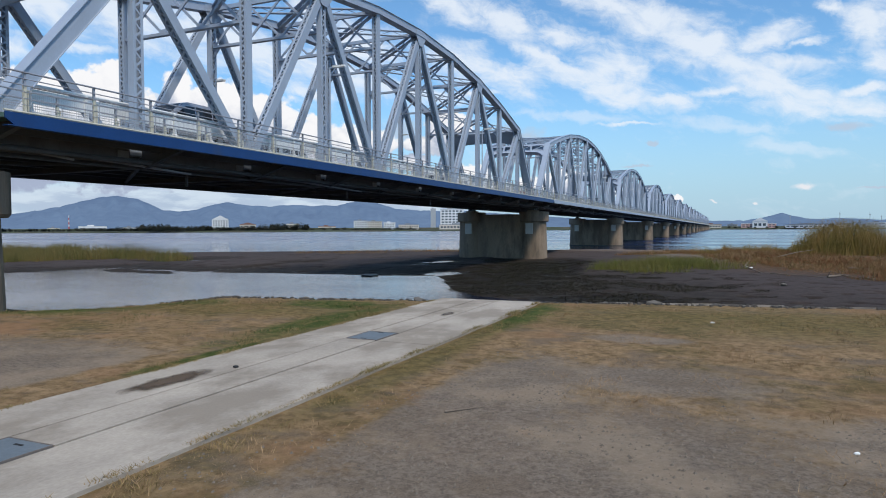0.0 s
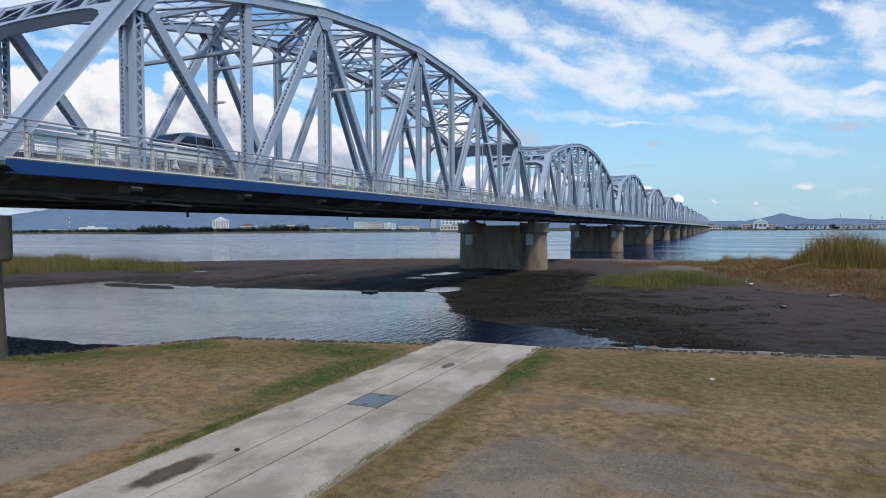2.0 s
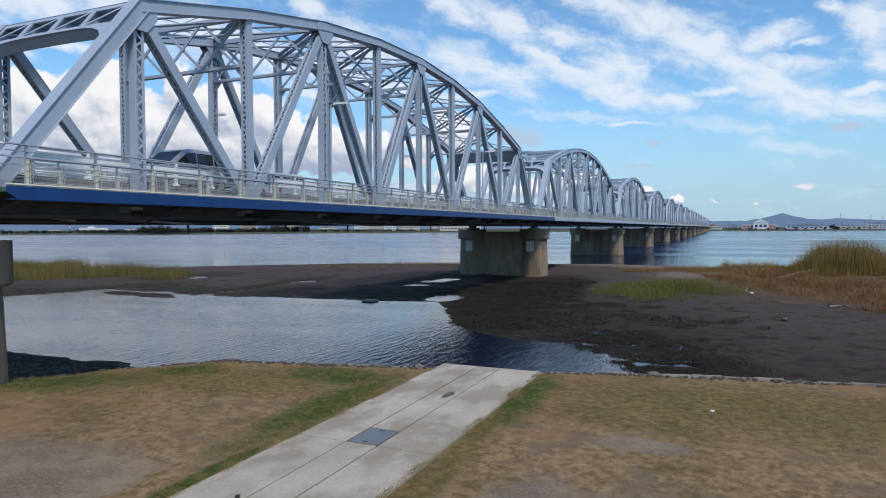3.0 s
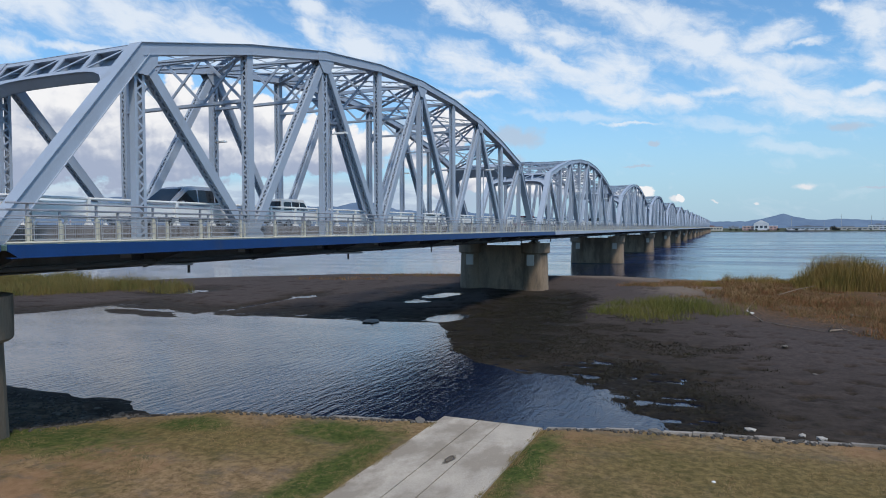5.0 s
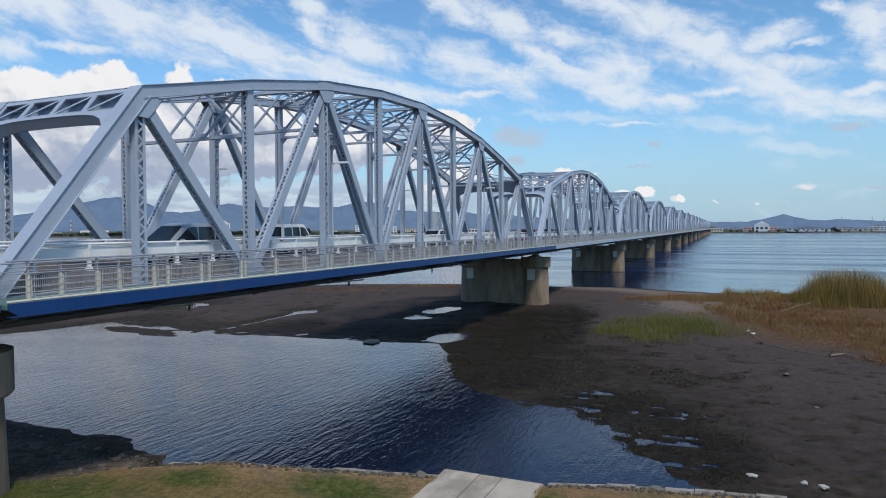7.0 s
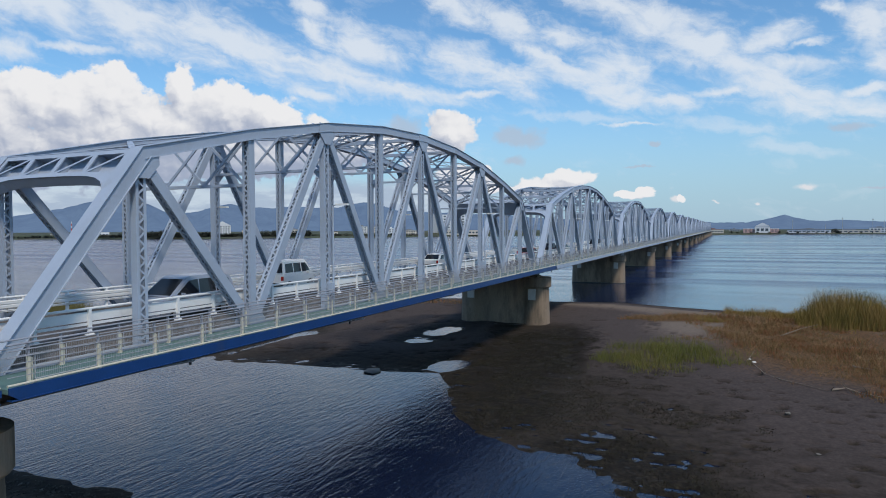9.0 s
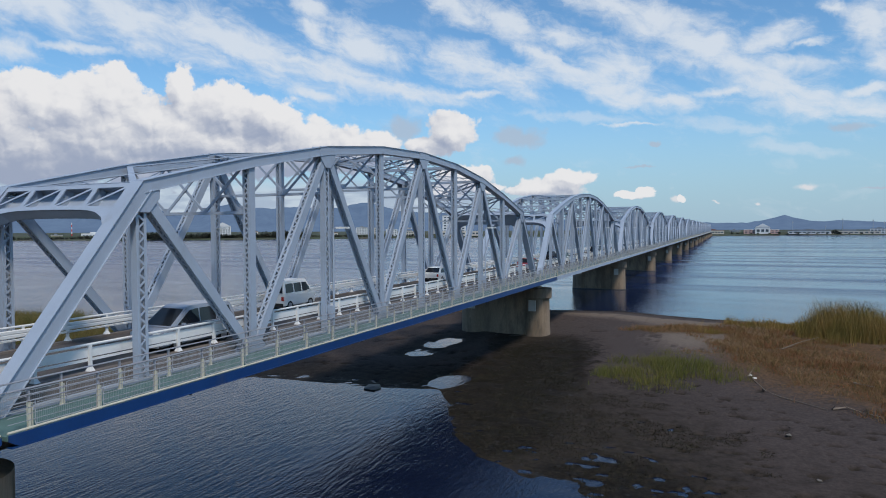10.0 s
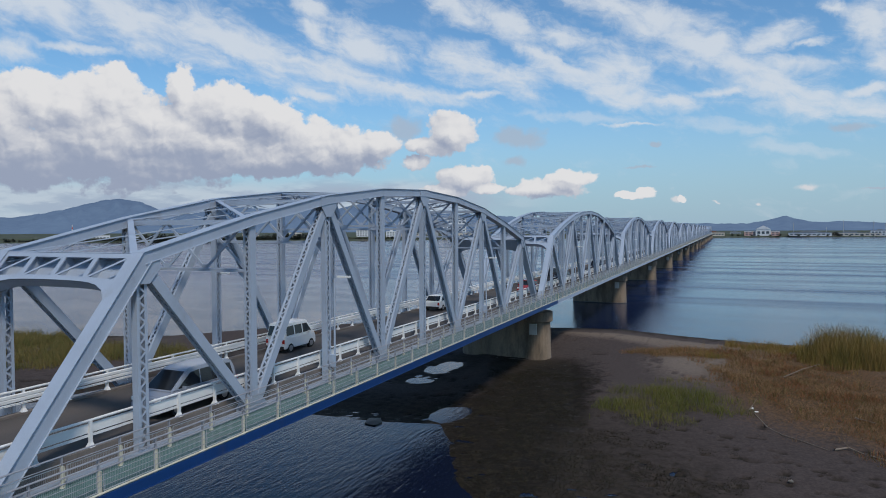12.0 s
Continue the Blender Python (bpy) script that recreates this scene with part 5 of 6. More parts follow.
# ---------------------------------------------------------------- boat ramp on the terrace
def slab_path():
    path = thing("concrete_path", (0, 0, 0), "pale concrete boat ramp slabs with straight joints", "boat ramp", kind="structure")
    rnd = random.Random(5)
    for x0, x1 in ((12.46, 13.60), (13.615, 14.30), (14.315, 15.56)):
        for y, y1 in ((-40.0, -31.0), (-31.0, -22.0), (-22.0, -13.0), (-13.0, -8.76), (-8.76, -1.06), (-1.06, 6.45)):
            cuts = [(y, y1)]
            if x0 == 13.615:                                   # leave room for the covers
                for c0, c1 in ((-8.75, -7.6), (-1.05, -0.12)):
                    nxt = []
                    for a, b_ in cuts:
                        if b_ <= c0 or a >= c1:
                            nxt.append((a, b_))
                        else:
                            nxt += [q for q in ((a, c0 - 0.01), (c1 + 0.01, b_)) if q[1] - q[0] > 0.05]
                    cuts = nxt
            for a, b_ in cuts:
                bm = bmesh.new()
                top = TERRACE + 0.016 + rnd.uniform(-0.004, 0.004)
                j = 0.008
                hexa(bm, [(x0 + j, a + j, 1.2), (x1 - j, a + j, 1.2), (x1 - j, b_ - j, 1.2), (x0 + j, b_ - j, 1.2),
                          (x0 + j, a + j, top), (x1 - j, a + j, top), (x1 - j, b_ - j, top), (x0 + j, b_ - j, top)])
                part("slab", bm, M_RAMP, path)
    # sloping foot into the water
    for x0, x1 in ((12.46, 13.60), (13.615, 14.30), (14.315, 15.56)):
        bm = bmesh.new()
        hexa(bm, [(x0 + .008, 6.46, 0.9), (x1 - .008, 6.46, 0.9), (x1 - .008, 8.6, -0.6), (x0 + .008, 8.6, -0.6),
                  (x0 + .008, 6.46, TERRACE + 0.016), (x1 - .008, 6.46, TERRACE + 0.016), (x1 - .008, 8.6, -0.25), (x0 + .008, 8.6, -0.25)])
        part("slab", bm, M_RAMP, path)
    return path

slab_path()

def drain_cover(y0, y1, label):
    c = thing("drain_cover", (13.96, (y0 + y1) / 2, TERRACE), label, "drain cover", "steel covers in the ramp")
    h = (y1 - y0) / 2 - 0.015
    bm = bmesh.new()
    box(bm, -0.325, 0.325, -h, h, -0.1, 0.022)
    part("plate", bm, M_COVER, c)
    bm = bmesh.new()
    for s in (-1, 1):
        box(bm, s * 0.333 - 0.008, s * 0.333 + 0.008, -h - 0.01, h + 0.01, -0.1, 0.028)
        box(bm, -0.325, 0.325, s * (h + 0.006) - 0.006, s * (h + 0.006) + 0.006, -0.1, 0.028)
    part("frame", bm, M_KERB, c)
    bm = bmesh.new()
    for s in (-1, 1):
        box(bm, -0.06, 0.06, s * h * 0.8 - 0.015, s * h * 0.8 + 0.015, 0.022, 0.027)
    part("lifting_slot", bm, M_TYRE, c)
    return c

drain_cover(-1.05, -0.12, "blue-grey steel cover plate set into the concrete ramp")
drain_cover(-8.75, -7.6, "worn blue-grey steel cover plate set into the ramp")

def blot(name, loc, rx, ry, z, mat, label, seed, rot=0.0):
    """A thin irregular layer lying on the slab."""
    rnd = random.Random(seed)
    bm = bmesh.new()
    n = 30
    ph = [rnd.uniform(0, 6.28) for _ in range(5)]
    out = []
    for i in range(n):
        a = 2 * math.pi * i / n
        r = 1 + sum(0.13 / (k + 1) * math.sin((k + 2) * a + ph[k]) for k in range(5))
        out.append((rx * r * math.cos(a), ry * r * math.sin(a)))
    inner = [(x * 0.8, y * 0.8) for x, y in out]
    prism(bm, out, 0.0, z, inner)
    ob = part(name, bm, mat)
    ob.matrix_world = Matrix.Translation(loc) @ Matrix.Rotation(radians(rot), 4, "Z")
    return tagged(ob, label, "mud", kind="stuff")

def stain_material(name, dark, light, rx, ry):
    """Dried mud that thins out to nothing towards its ragged rim."""
    m = bpy.data.materials.new(name)
    m.use_nodes = True
    nt = m.node_tree
    b = nt.nodes["Principled BSDF"]
    N, L = nt.nodes.new, nt.links.new
    tc = N("ShaderNodeTexCoord")
    mp = N("ShaderNodeMapping")
    mp.vector_type = "TEXTURE"
    mp.inputs["Scale"].default_value = (rx, ry, 100)
    L(tc.outputs["Object"], mp.inputs["Vector"])
    ln = N("ShaderNodeVectorMath")
    ln.operation = "LENGTH"
    L(mp.outputs[0], ln.inputs[0])
    nz = N("ShaderNodeTexNoise")
    nz.inputs["Scale"].default_value, nz.inputs["Detail"].default_value = 3.0, 8
    L(tc.outputs["Object"], nz.inputs["Vector"])
    ad = N("ShaderNodeMath")
    ad.operation = "MULTIPLY_ADD"
    ad.inputs[1].default_value = 0.9
    L(nz.outputs["Fac"], ad.inputs[0])
    L(ln.outputs["Value"], ad.inputs[2])
    mr = N("ShaderNodeMapRange")
    mr.interpolation_type = "SMOOTHSTEP"
    for k, v in (("From Min", 1.42), ("From Max", 0.72), ("To Min", 0.0), ("To Max", 0.92)):
        mr.inputs[k].default_value = v
    L(ad.outputs[0], mr.inputs["Value"])
    L(mr.outputs[0], b.inputs["Alpha"])
    mx = N("ShaderNodeMix")
    mx.data_type = "RGBA"
    mx.inputs["A"].default_value, mx.inputs["B"].default_value = (*dark, 1), (*light, 1)
    L(nz.outputs["Fac"], mx.inputs["Factor"])
    L(mx.outputs["Result"], b.inputs["Base Color"])
    b.inputs["Roughness"].default_value = 0.9
    return m

M_STAIN = stain_material("dried_mud", (0.05, 0.033, 0.020), (0.14, 0.098, 0.062), 0.30, 0.90)
M_STAIN_SMALL = stain_material("thin_dried_mud", (0.07, 0.055, 0.04), (0.16, 0.13, 0.10), 0.14, 0.42)
blot("dried_mud", (13.20, -5.05, TERRACE + 0.021), 0.36, 1.0, 0.003, M_STAIN, "dark brown dried mud on the concrete ramp", 3)
blot("dried_mud", (14.08, 3.0, TERRACE + 0.021), 0.15, 0.45, 0.003, M_STAIN_SMALL, "small dark mud patch on the concrete ramp", 8)
blot("dried_mud", (13.46, -4.0, TERRACE + 0.021), 0.05, 0.05, 0.02, M_TYRE, "small black clod on the concrete ramp", 12)

# ---------------------------------------------------------------- stones, litter, driftwood
def stone_mesh(seed, flat_=0.6):
    rnd = random.Random(seed)
    bm = bmesh.new()
    bmesh.ops.create_icosphere(bm, subdivisions=1, radius=1.0)
    for v in bm.verts:
        v.co *= rnd.uniform(0.72, 1.15)
        v.co.z *= flat_
    me = finish(bm, "stone")
    me.materials.append(M_STONE)
    return me

STONES = [stone_mesh(k, 0.45 + 0.06 * (k % 4)) for k in range(7)]

def shore_stones():
    s = thing("stone_bank", (0, 0, 0), "rough dark stones along the terrace edge", "stone bank", kind="structure")
    rnd = random.Random(11)
    count = 0
    while count < 300:
        x = rnd.uniform(-9, 34)
        if 12.3 < x < 15.7:
            continue
        e = rnd.uniform(-0.05, 1.0) ** 1.0
        y = float(edge_y(x)) + 0.1 + e * (1.25 if x > 4 else float(np.interp(x, SLOPE_X, SLOPE_W)) * 0.9)
        z = float(ground_height(x, y))
        o = part("stone", STONES[count % 7], M_STONE, s)
        r = rnd.uniform(0.05, 0.15) * (1.4 if rnd.random() < 0.12 else 1)
        o.matrix_world = Matrix.Translation((x, y, z + r * 0.12)) @ Euler((rnd.uniform(-.3, .3), rnd.uniform(-.3, .3), rnd.uniform(0, 6.3))).to_matrix().to_4x4() @ Matrix.Diagonal((r * rnd.uniform(0.9, 1.6), r, r, 1))
        count += 1
    # smaller rubble between
    bm = bmesh.new()
    for _ in range(5200):
        x = rnd.uniform(-12, 40)
        if 12.3 < x < 15.7:
            continue
        y = float(edge_y(x)) + rnd.uniform(-0.1, 1.0) * (1.7 if x > 4 else float(np.interp(x, SLOPE_X, SLOPE_W)) * 0.95)
        z = float(ground_height(x, y))
        r = rnd.uniform(0.03, 0.09)
        a = rnd.uniform(0, 3)
        c, t_ = math.cos(a) * r, math.sin(a) * r
        hexa(bm, [(x - c, y - t_, z - r), (x + t_, y - c, z - r), (x + c, y + t_, z - r), (x - t_, y + c, z - r),
                  (x - c * .6, y - t_ * .6, z + r * .6), (x + t_ * .7, y - c * .7, z + r * .5), (x + c * .6, y + t_ * .6, z + r * .7), (x - t_ * .7, y + c * .7, z + r * .5)])
    tagged(part("rubble", bm, M_STONE, s), kind="stuff")

shore_stones()

def shore_kerb():
    """A worn concrete edge between the grass and the stones."""
    k = thing("shore_kerb", (0, 0, 0), "worn grey concrete kerb along the grass edge", "kerb", kind="structure")
    rnd = random.Random(17)
    for a, b_ in ((3.6, 12.4), (15.65, 27.5)):
        n = int(round((b_ - a) / 0.8))
        for i in range(n):
            x0, x1 = a + (b_ - a) * i / n + 0.012, a + (b_ - a) * (i + 1) / n - 0.012
            y0, y1 = float(edge_y(x0)), float(edge_y(x1))
            j, z = rnd.uniform(-0.05, 0.05), 1.56 - 0.5 * min(1.0, max(0.0, (6 - x0) / 5)) + rnd.uniform(-0.05, 0.02)
            bm = bmesh.new()
            hexa(bm, [(x0, y0 + 0.10 + j, 0.9), (x1, y1 + 0.10 + j, 0.9), (x1, y1 + 0.46 + j, 0.9), (x0, y0 + 0.46 + j, 0.9),
                      (x0, y0 + 0.12 + j, z), (x1, y1 + 0.12 + j, z), (x1, y1 + 0.36 + j, z - 0.03), (x0, y0 + 0.36 + j, z - 0.03)])
            part("kerb_stone", bm, M_SHOREKERB, k)
    return k

M_SHOREKERB = material("worn_shore_concrete", (0.27, 0.24, 0.21), 0.9, 0, 0.35, 1.6, 22, 0.4, (0.085, 0.07, 0.052), 0.47, 0.8, rand=0.2)
shore_kerb()

M_PALESTONE = material("pale_stone", (0.36, 0.34, 0.31), 0.85, 0, 0.25, 4, 30, 0.3)
M_LITTER = material("white_plastic_litter", (0.75, 0.75, 0.74), 0.5, 0, 0.06, 8, 30, 0.05)

def lone_stone(x, y, r, mat, label, k, name="stone", cat="stone", low=1.0):
    me = STONES[k % 7].copy()
    me.materials.clear()
    me.materials.append(mat)
    o = new(name, me)
    o.matrix_world = Matrix.Translation((x, y, float(ground_height(x, y)) + r * 0.2)) @ Matrix.Rotation(k * 1.3, 4, "Z") @ Matrix.Diagonal((r * 1.4, r, r * low, 1))
    return tagged(o, label, cat, "loose stones on the mud" if cat == "stone" else "")

for k, (x, y, r) in enumerate(((21.26, 13.6, 0.17), (22.9, 13.5, 0.14), (23.5, 13.35, 0.16), (23.75, 31.3, 0.16), (24.6, 24.8, 0.14), (24.2, 12.2, 0.1), (22.1, 11.6, 0.1))):
    lone_stone(x, y, r, M_PALESTONE if k < 3 else M_STONE, "pale stone lying on the wet mud" if k < 3 else "dark stone lying on the wet mud", k)
rock = lone_stone(-5.2, 33.0, 0.85, M_TIDE, "low dark rock just breaking the pool's surface", 4, low=0.5)
rock.location.z = 0.0
lone_stone(20.2, 4.1, 0.05, M_LITTER, "small white litter scrap on the grass", 2, "litter", "litter")
lone_stone(21.6, -4.7, 0.03, M_LITTER, "small white litter scrap on the gravel", 3, "litter", "litter")
bm = bmesh.new()
box(bm, -0.32, 0.32, -0.14, 0.14, -0.06, 0.06)
bmesh.ops.bevel(bm, geom=bm.edges[:], offset=0.02, segments=1, affect="EDGES")
flag = part("concrete_block", bm, M_PLATE)
flag.location = (23.6, 8.9, float(ground_height(23.6, 8.9)) + 0.08)
tagged(flag, "pale flat concrete block at the shore stones", "concrete block")

def driftwood(pts, r, label, twigs=0, seed=1):
    rnd = random.Random(seed)
    d = thing("driftwood", (pts[0][0], pts[0][1], 0), label, "driftwood", "driftwood on the sand bank")
    bm = bmesh.new()
    P3 = [Vector((x - pts[0][0], y - pts[0][1], float(ground_height(x, y)) + h)) for x, y, h in pts]
    for i in range(len(P3) - 1):
        f0, f1 = 1 - 0.6 * i / (len(P3) - 1), 1 - 0.6 * (i + 1) / (len(P3) - 1)
        tube(bm, P3[i], P3[i + 1], r * f0, 7, r * f1)
    part("trunk", bm, M_WOOD, d)
    for k in range(twigs):
        bm = bmesh.new()
        a = P3[rnd.randrange(len(P3))]
        b_ = a + Vector((rnd.uniform(-.6, .6), rnd.uniform(-.6, .6), rnd.uniform(0.05, .45)))
        tube(bm, a, b_, r * 0.4, 5, r * 0.15)
        part("twig", bm, M_WOOD, d)
    return d

driftwood([(22.3, 45.6, .06), (23.1, 42.5, .07), (24.0, 40.6, .06), (25.2, 39.6, .07), (26.6, 38.2, .05)], 0.05, "long bleached driftwood log at the reed edge", 2, 1)
driftwood([(25.3, 58.6, .15), (27.2, 61.4, .45), (29.0, 63.8, .75)], 0.05, "pale bare branch lying in the marsh grass", 1, 2)
driftwood([(26.9, 38.4, .08), (27.8, 39.0, .15), (28.6, 38.2, .06)], 0.08, "grey forked driftwood branch on the sand", 3, 3)
driftwood([(29.4, 46.7, .1), (30.6, 45.8, .12)], 0.08, "short grey driftwood stick in the grass", 0, 4)
driftwood([(22.0, 46.3, .05), (22.3, 47.2, .3)], 0.06, "small tangle of driftwood twigs", 4, 5)
driftwood([(28.9, 38.0, .05), (30.6, 36.8, .05)], 0.06, "thin driftwood stick on the sand", 1, 6)
lone_stone(22.2, 46.9, 0.16, M_LITTER, "white plastic litter caught in driftwood", 1, "litter", "litter")
lone_stone(22.5, 46.1, 0.12, M_LITTER, "white plastic litter caught in driftwood", 5, "litter", "litter")
driftwood([(17.4, -4.95, .02), (17.75, -4.55, .02)], 0.012, "thin pale straw stalk on the gravel", 0, 7)

# ---------------------------------------------------------------- reeds and grass
def blades(name, spots, hmin, hmax, width, lean, mat, label, cat, seed, seg=2):
    """Many single curved leaves, one mesh: spots are (x, y, height factor)."""
    rnd = np.random.RandomState(seed)
    spots = np.asarray(spots, float)
    n = len(spots)
    on_ramp = (np.abs(spots[:, 0] - 14.01) < 1.56) & (spots[:, 1] < 6.4)
    foot = np.where(on_ramp, TERRACE + 0.012, ground_height(spots[:, 0], spots[:, 1]) - 0.02)
    base = np.stack([spots[:, 0], spots[:, 1], foot], -1)
    h = (hmin + (hmax - hmin) * rnd.rand(n)) * spots[:, 2]
    az = rnd.rand(n) * 2 * np.pi
    face = rnd.rand(n) * 2 * np.pi
    le = lean * (0.3 + rnd.rand(n)) * h
    dirv = np.stack([np.cos(az), np.sin(az), 0 * az], -1)
    side = np.stack([np.cos(face), np.sin(face), 0 * az], -1) * (width * (0.6 + 0.8 * rnd.rand(n)))[:, None] / 2
    verts, faces = [], []
    for k in range(seg + 1):
        s = k / seg
        c = base + dirv * (le * s * s)[:, None]
        c[:, 2] += h * s * (1 - 0.12 * s)
        wv = side * (1 - 0.85 * s)
        verts += [c - wv, c + wv]
    V = np.stack(verts, 1).reshape(-1, 3)
    m = 2 * (seg + 1)
    idx = np.arange(n)[:, None] * m
    F = np.concatenate([np.stack([idx[:, 0] + 2 * k, idx[:, 0] + 2 * k + 1, idx[:, 0] + 2 * k + 3, idx[:, 0] + 2 * k + 2], -1) for k in range(seg)])
    me = bpy.data.meshes.new(name)
    me.from_pydata(V.tolist(), [], F.tolist())
    me.materials.append(mat)
    return tagged(new(name, me), label, cat, kind="stuff")

def scatter(n, fun, x0, x1, y0, y1, seed, hfun=None):
    """Places where fun(x, y), a share from 0 to 1, lets a leaf grow."""
    rnd = np.random.RandomState(seed)
    x, y = x0 + (x1 - x0) * rnd.rand(n), y0 + (y1 - y0) * rnd.rand(n)
    f = fun(x, y)
    keep = rnd.rand(n) < f
    x, y, f = x[keep], y[keep], f[keep]
    return np.stack([x, y, hfun(x, y) if hfun else 0.55 + 0.45 * np.clip(f, 0, 1)], -1)

def ell(x, y, cx, cy, rx, ry, rot=0.0):
    c, s = math.cos(radians(rot)), math.sin(radians(rot))
    dx, dy = x - cx, y - cy
    return 1 - np.sqrt(((dx * c + dy * s) / rx) ** 2 + ((-dx * s + dy * c) / ry) ** 2)

def ragged(x, y, v, scale, amp, seed, soft=0.3):
    return np.clip((v + fbm2(x, y, scale, 4, seed) * amp) / soft, 0, 1)

def green_reeds(x, y):
    v = np.maximum(ell(x, y, 16.2, 46.8, 5.2, 6.6, -15), ell(x, y, 13.4, 43.8, 3.4, 4.2))
    return ragged(x, y, v, 1.8, 1.9, 101, 0.8)

def rust_grass(x, y):
    v = np.maximum(ell(x, y, 27, 57, 8.0, 17, 25), ell(x, y, 33, 47, 8, 12, 20))
    v = np.maximum(v, ell(x, y, 16.5, 69.0, 6.5, 3.5))
    v = np.maximum(v, ell(x, y, 45, 58, 14, 16))
    v = np.where((x < 24) & (y < 49), -1, v)
    return ragged(x, y, v + 0.10, 2.2, 1.9, 111, 0.5)

def rust_height(x, y):
    return np.clip(0.65 + fbm2(x, y, 2.4, 3, 117) * 2.0, 0.25, 1.5)

def mound(x, y):
    return np.maximum(ell(x, y, 32.6, 70.2, 5.2, 6.5), 0.6 * ell(x, y, 43, 69, 9, 8))

def tall_reeds(x, y):
    return ragged(x, y, mound(x, y) + 0.05, 2.0, 0.9, 121, 0.45)

def mound_height(x, y):
    return np.clip(0.18 + 1.05 * np.sqrt(np.clip(mound(x, y), 0, 1)) + fbm2(x, y, 1.3, 3, 127) * 1.3, 0.15, 1.15)

def mid_reeds(x, y):
    return ragged(x, y, np.maximum(np.maximum(ell(x, y, 26.5, 74.5, 7.0, 4.0), ell(x, y, 35, 76, 12, 4)), 1.6 * ell(x, y, 18.6, 67.0, 1.9, 1.5)), 1.6, 1.8, 131, 0.6)

def mid_height(x, y):
    return np.clip(0.6 + fbm2(x, y, 1.8, 3, 137) * 1.8, 0.2, 1.3)

def left_reeds(x, y):
    v = np.maximum(ell(x, y, -52, 39, 16, 6.5, 38), ell(x, y, -70, 42, 18, 9, 15))
    return ragged(x, y, v, 3.0, 1.0, 141)

blades("green_reeds", scatter(30000, green_reeds, 8, 23, 36, 58, 1), 0.30, 1.15, 0.028, 0.5, M_REED_GREEN, "fresh yellow-green reed patch on the dark mud", "reeds", 1)
blades("marsh_grass", scatter(230000, rust_grass, 8, 58, 36, 78, 2, rust_height), 0.18, 0.70, 0.030, 0.7, M_REED_RUST, "rusty autumn marsh grass on the sand bank", "marsh grass", 2)
blades("tall_reeds", scatter(80000, tall_reeds, 26, 53, 61, 80, 3, mound_height), 1.4, 4.0, 0.034, 0.35, M_REED_TALL, "tall yellow-green reed clump on the bank", "reeds", 3, 3)
blades("bank_reeds", scatter(60000, mid_reeds, 16, 50, 64, 82, 4, mid_height), 0.5, 1.7, 0.034, 0.4, M_REED_TALL, "yellow-green reeds along the sand bank", "reeds", 4)

def left_height(x, y):
    return np.clip(0.75 + fbm2(x, y, 2.4, 4, 147) * 1.6, 0.3, 1.3)

blades("far_reeds", scatter(110000, left_reeds, -92, -34, 26, 58, 5, left_height), 0.6, 2.0, 0.036, 0.4, M_REED_TAN, "tan and green reeds on the low bar", "reeds", 5)

def low_weeds(x, y):
    return ragged(x, y, np.maximum(ell(x, y, -20, 77, 15, 2.6, 10), ell(x, y, -30, 66, 7, 1.8, 20)), 1.8, 2.2, 151, 0.5) * 0.8
blades("bar_weeds", scatter(16000, low_weeds, -40, -2, 62, 84, 6), 0.2, 0.75, 0.045, 0.6, M_REED_RUST, "sparse brown weeds on the sand bar", "weeds", 6)

def lawn_common(x, y):
    on = (y < edge_y(x) - 0.05) & ((x < 12.44) | (x > 15.58))
    return on

BARE = [(19.4, -8.2, 3.2, 4.6), (17.7, -4.2, 1.1, 3.0), (9.3, -5.6, 3.6, 2.6), (11.6, -8.5, 2.0, 1.8), (23.5, -11, 4.5, 3.6), (22.6, -4.6, 1.6, 1.3)]

def bare_share(x, y):
    v = ell(x, y, *BARE[0])
    for b_ in BARE[1:]:
        v = np.maximum(v, ell(x, y, *b_))
    return np.clip(0.5 - 1.6 * v + fbm2(x, y, 1.2, 3, 163) * 1.5, 0, 1)

def dry_lawn(x, y):
    return lawn_common(x, y) * bare_share(x, y) * np.clip(0.45 + fbm2(x, y, 0.7, 4, 161) * 3.2, 0.02, 1)

def green_lawn(x, y):
    v = ell(x, y, 11.75, 1.2, 0.75, 4.0)
    for q in ((10.2, 3.9, 1.9, 1.1), (5.6, 2.9, 1.5, 0.8), (15.95, 3.6, 0.6, 3.0), (0.8, 0.6, 5.5, 2.2), (12.25, -3.4, 0.25, 2.2)):
        v = np.maximum(v, ell(x, y, *q))
    return lawn_common(x, y) * ragged(x, y, v, 0.7, 2.2, 171, 0.6)

def olive_lawn(x, y):
    v = np.maximum(ell(x, y, 22, 4.8, 9, 3.0), ell(x, y, 6, 2.4, 8, 1.7))
    return lawn_common(x, y) * ragged(x, y, v, 0.9, 2.6, 175, 0.9) * 0.6

def tuft_height(x, y):
    return np.clip(0.75 + fbm2(x, y, 0.5, 3, 177) * 2.6, 0.25, 1.8)

blades("dry_grass", scatter(280000, dry_lawn, -4, 31, -10, 8.5, 7, tuft_height), 0.025, 0.085, 0.009, 0.9, M_LAWN_DRY, "short straw-coloured mown grass on the terrace", "grass", 7, 1)
blades("green_grass", scatter(90000, green_lawn, -6, 18, -8, 8.5, 8, tuft_height), 0.03, 0.11, 0.011, 0.7, M_LAWN_GREEN, "short green grass beside the ramp and shore", "grass", 8, 1)
blades("olive_grass", scatter(130000, olive_lawn, -2, 31, -1, 8.5, 9, tuft_height), 0.03, 0.09, 0.010, 0.8, M_LAWN_OLIVE, "olive and tan rough grass along the shore", "grass", 9, 1)

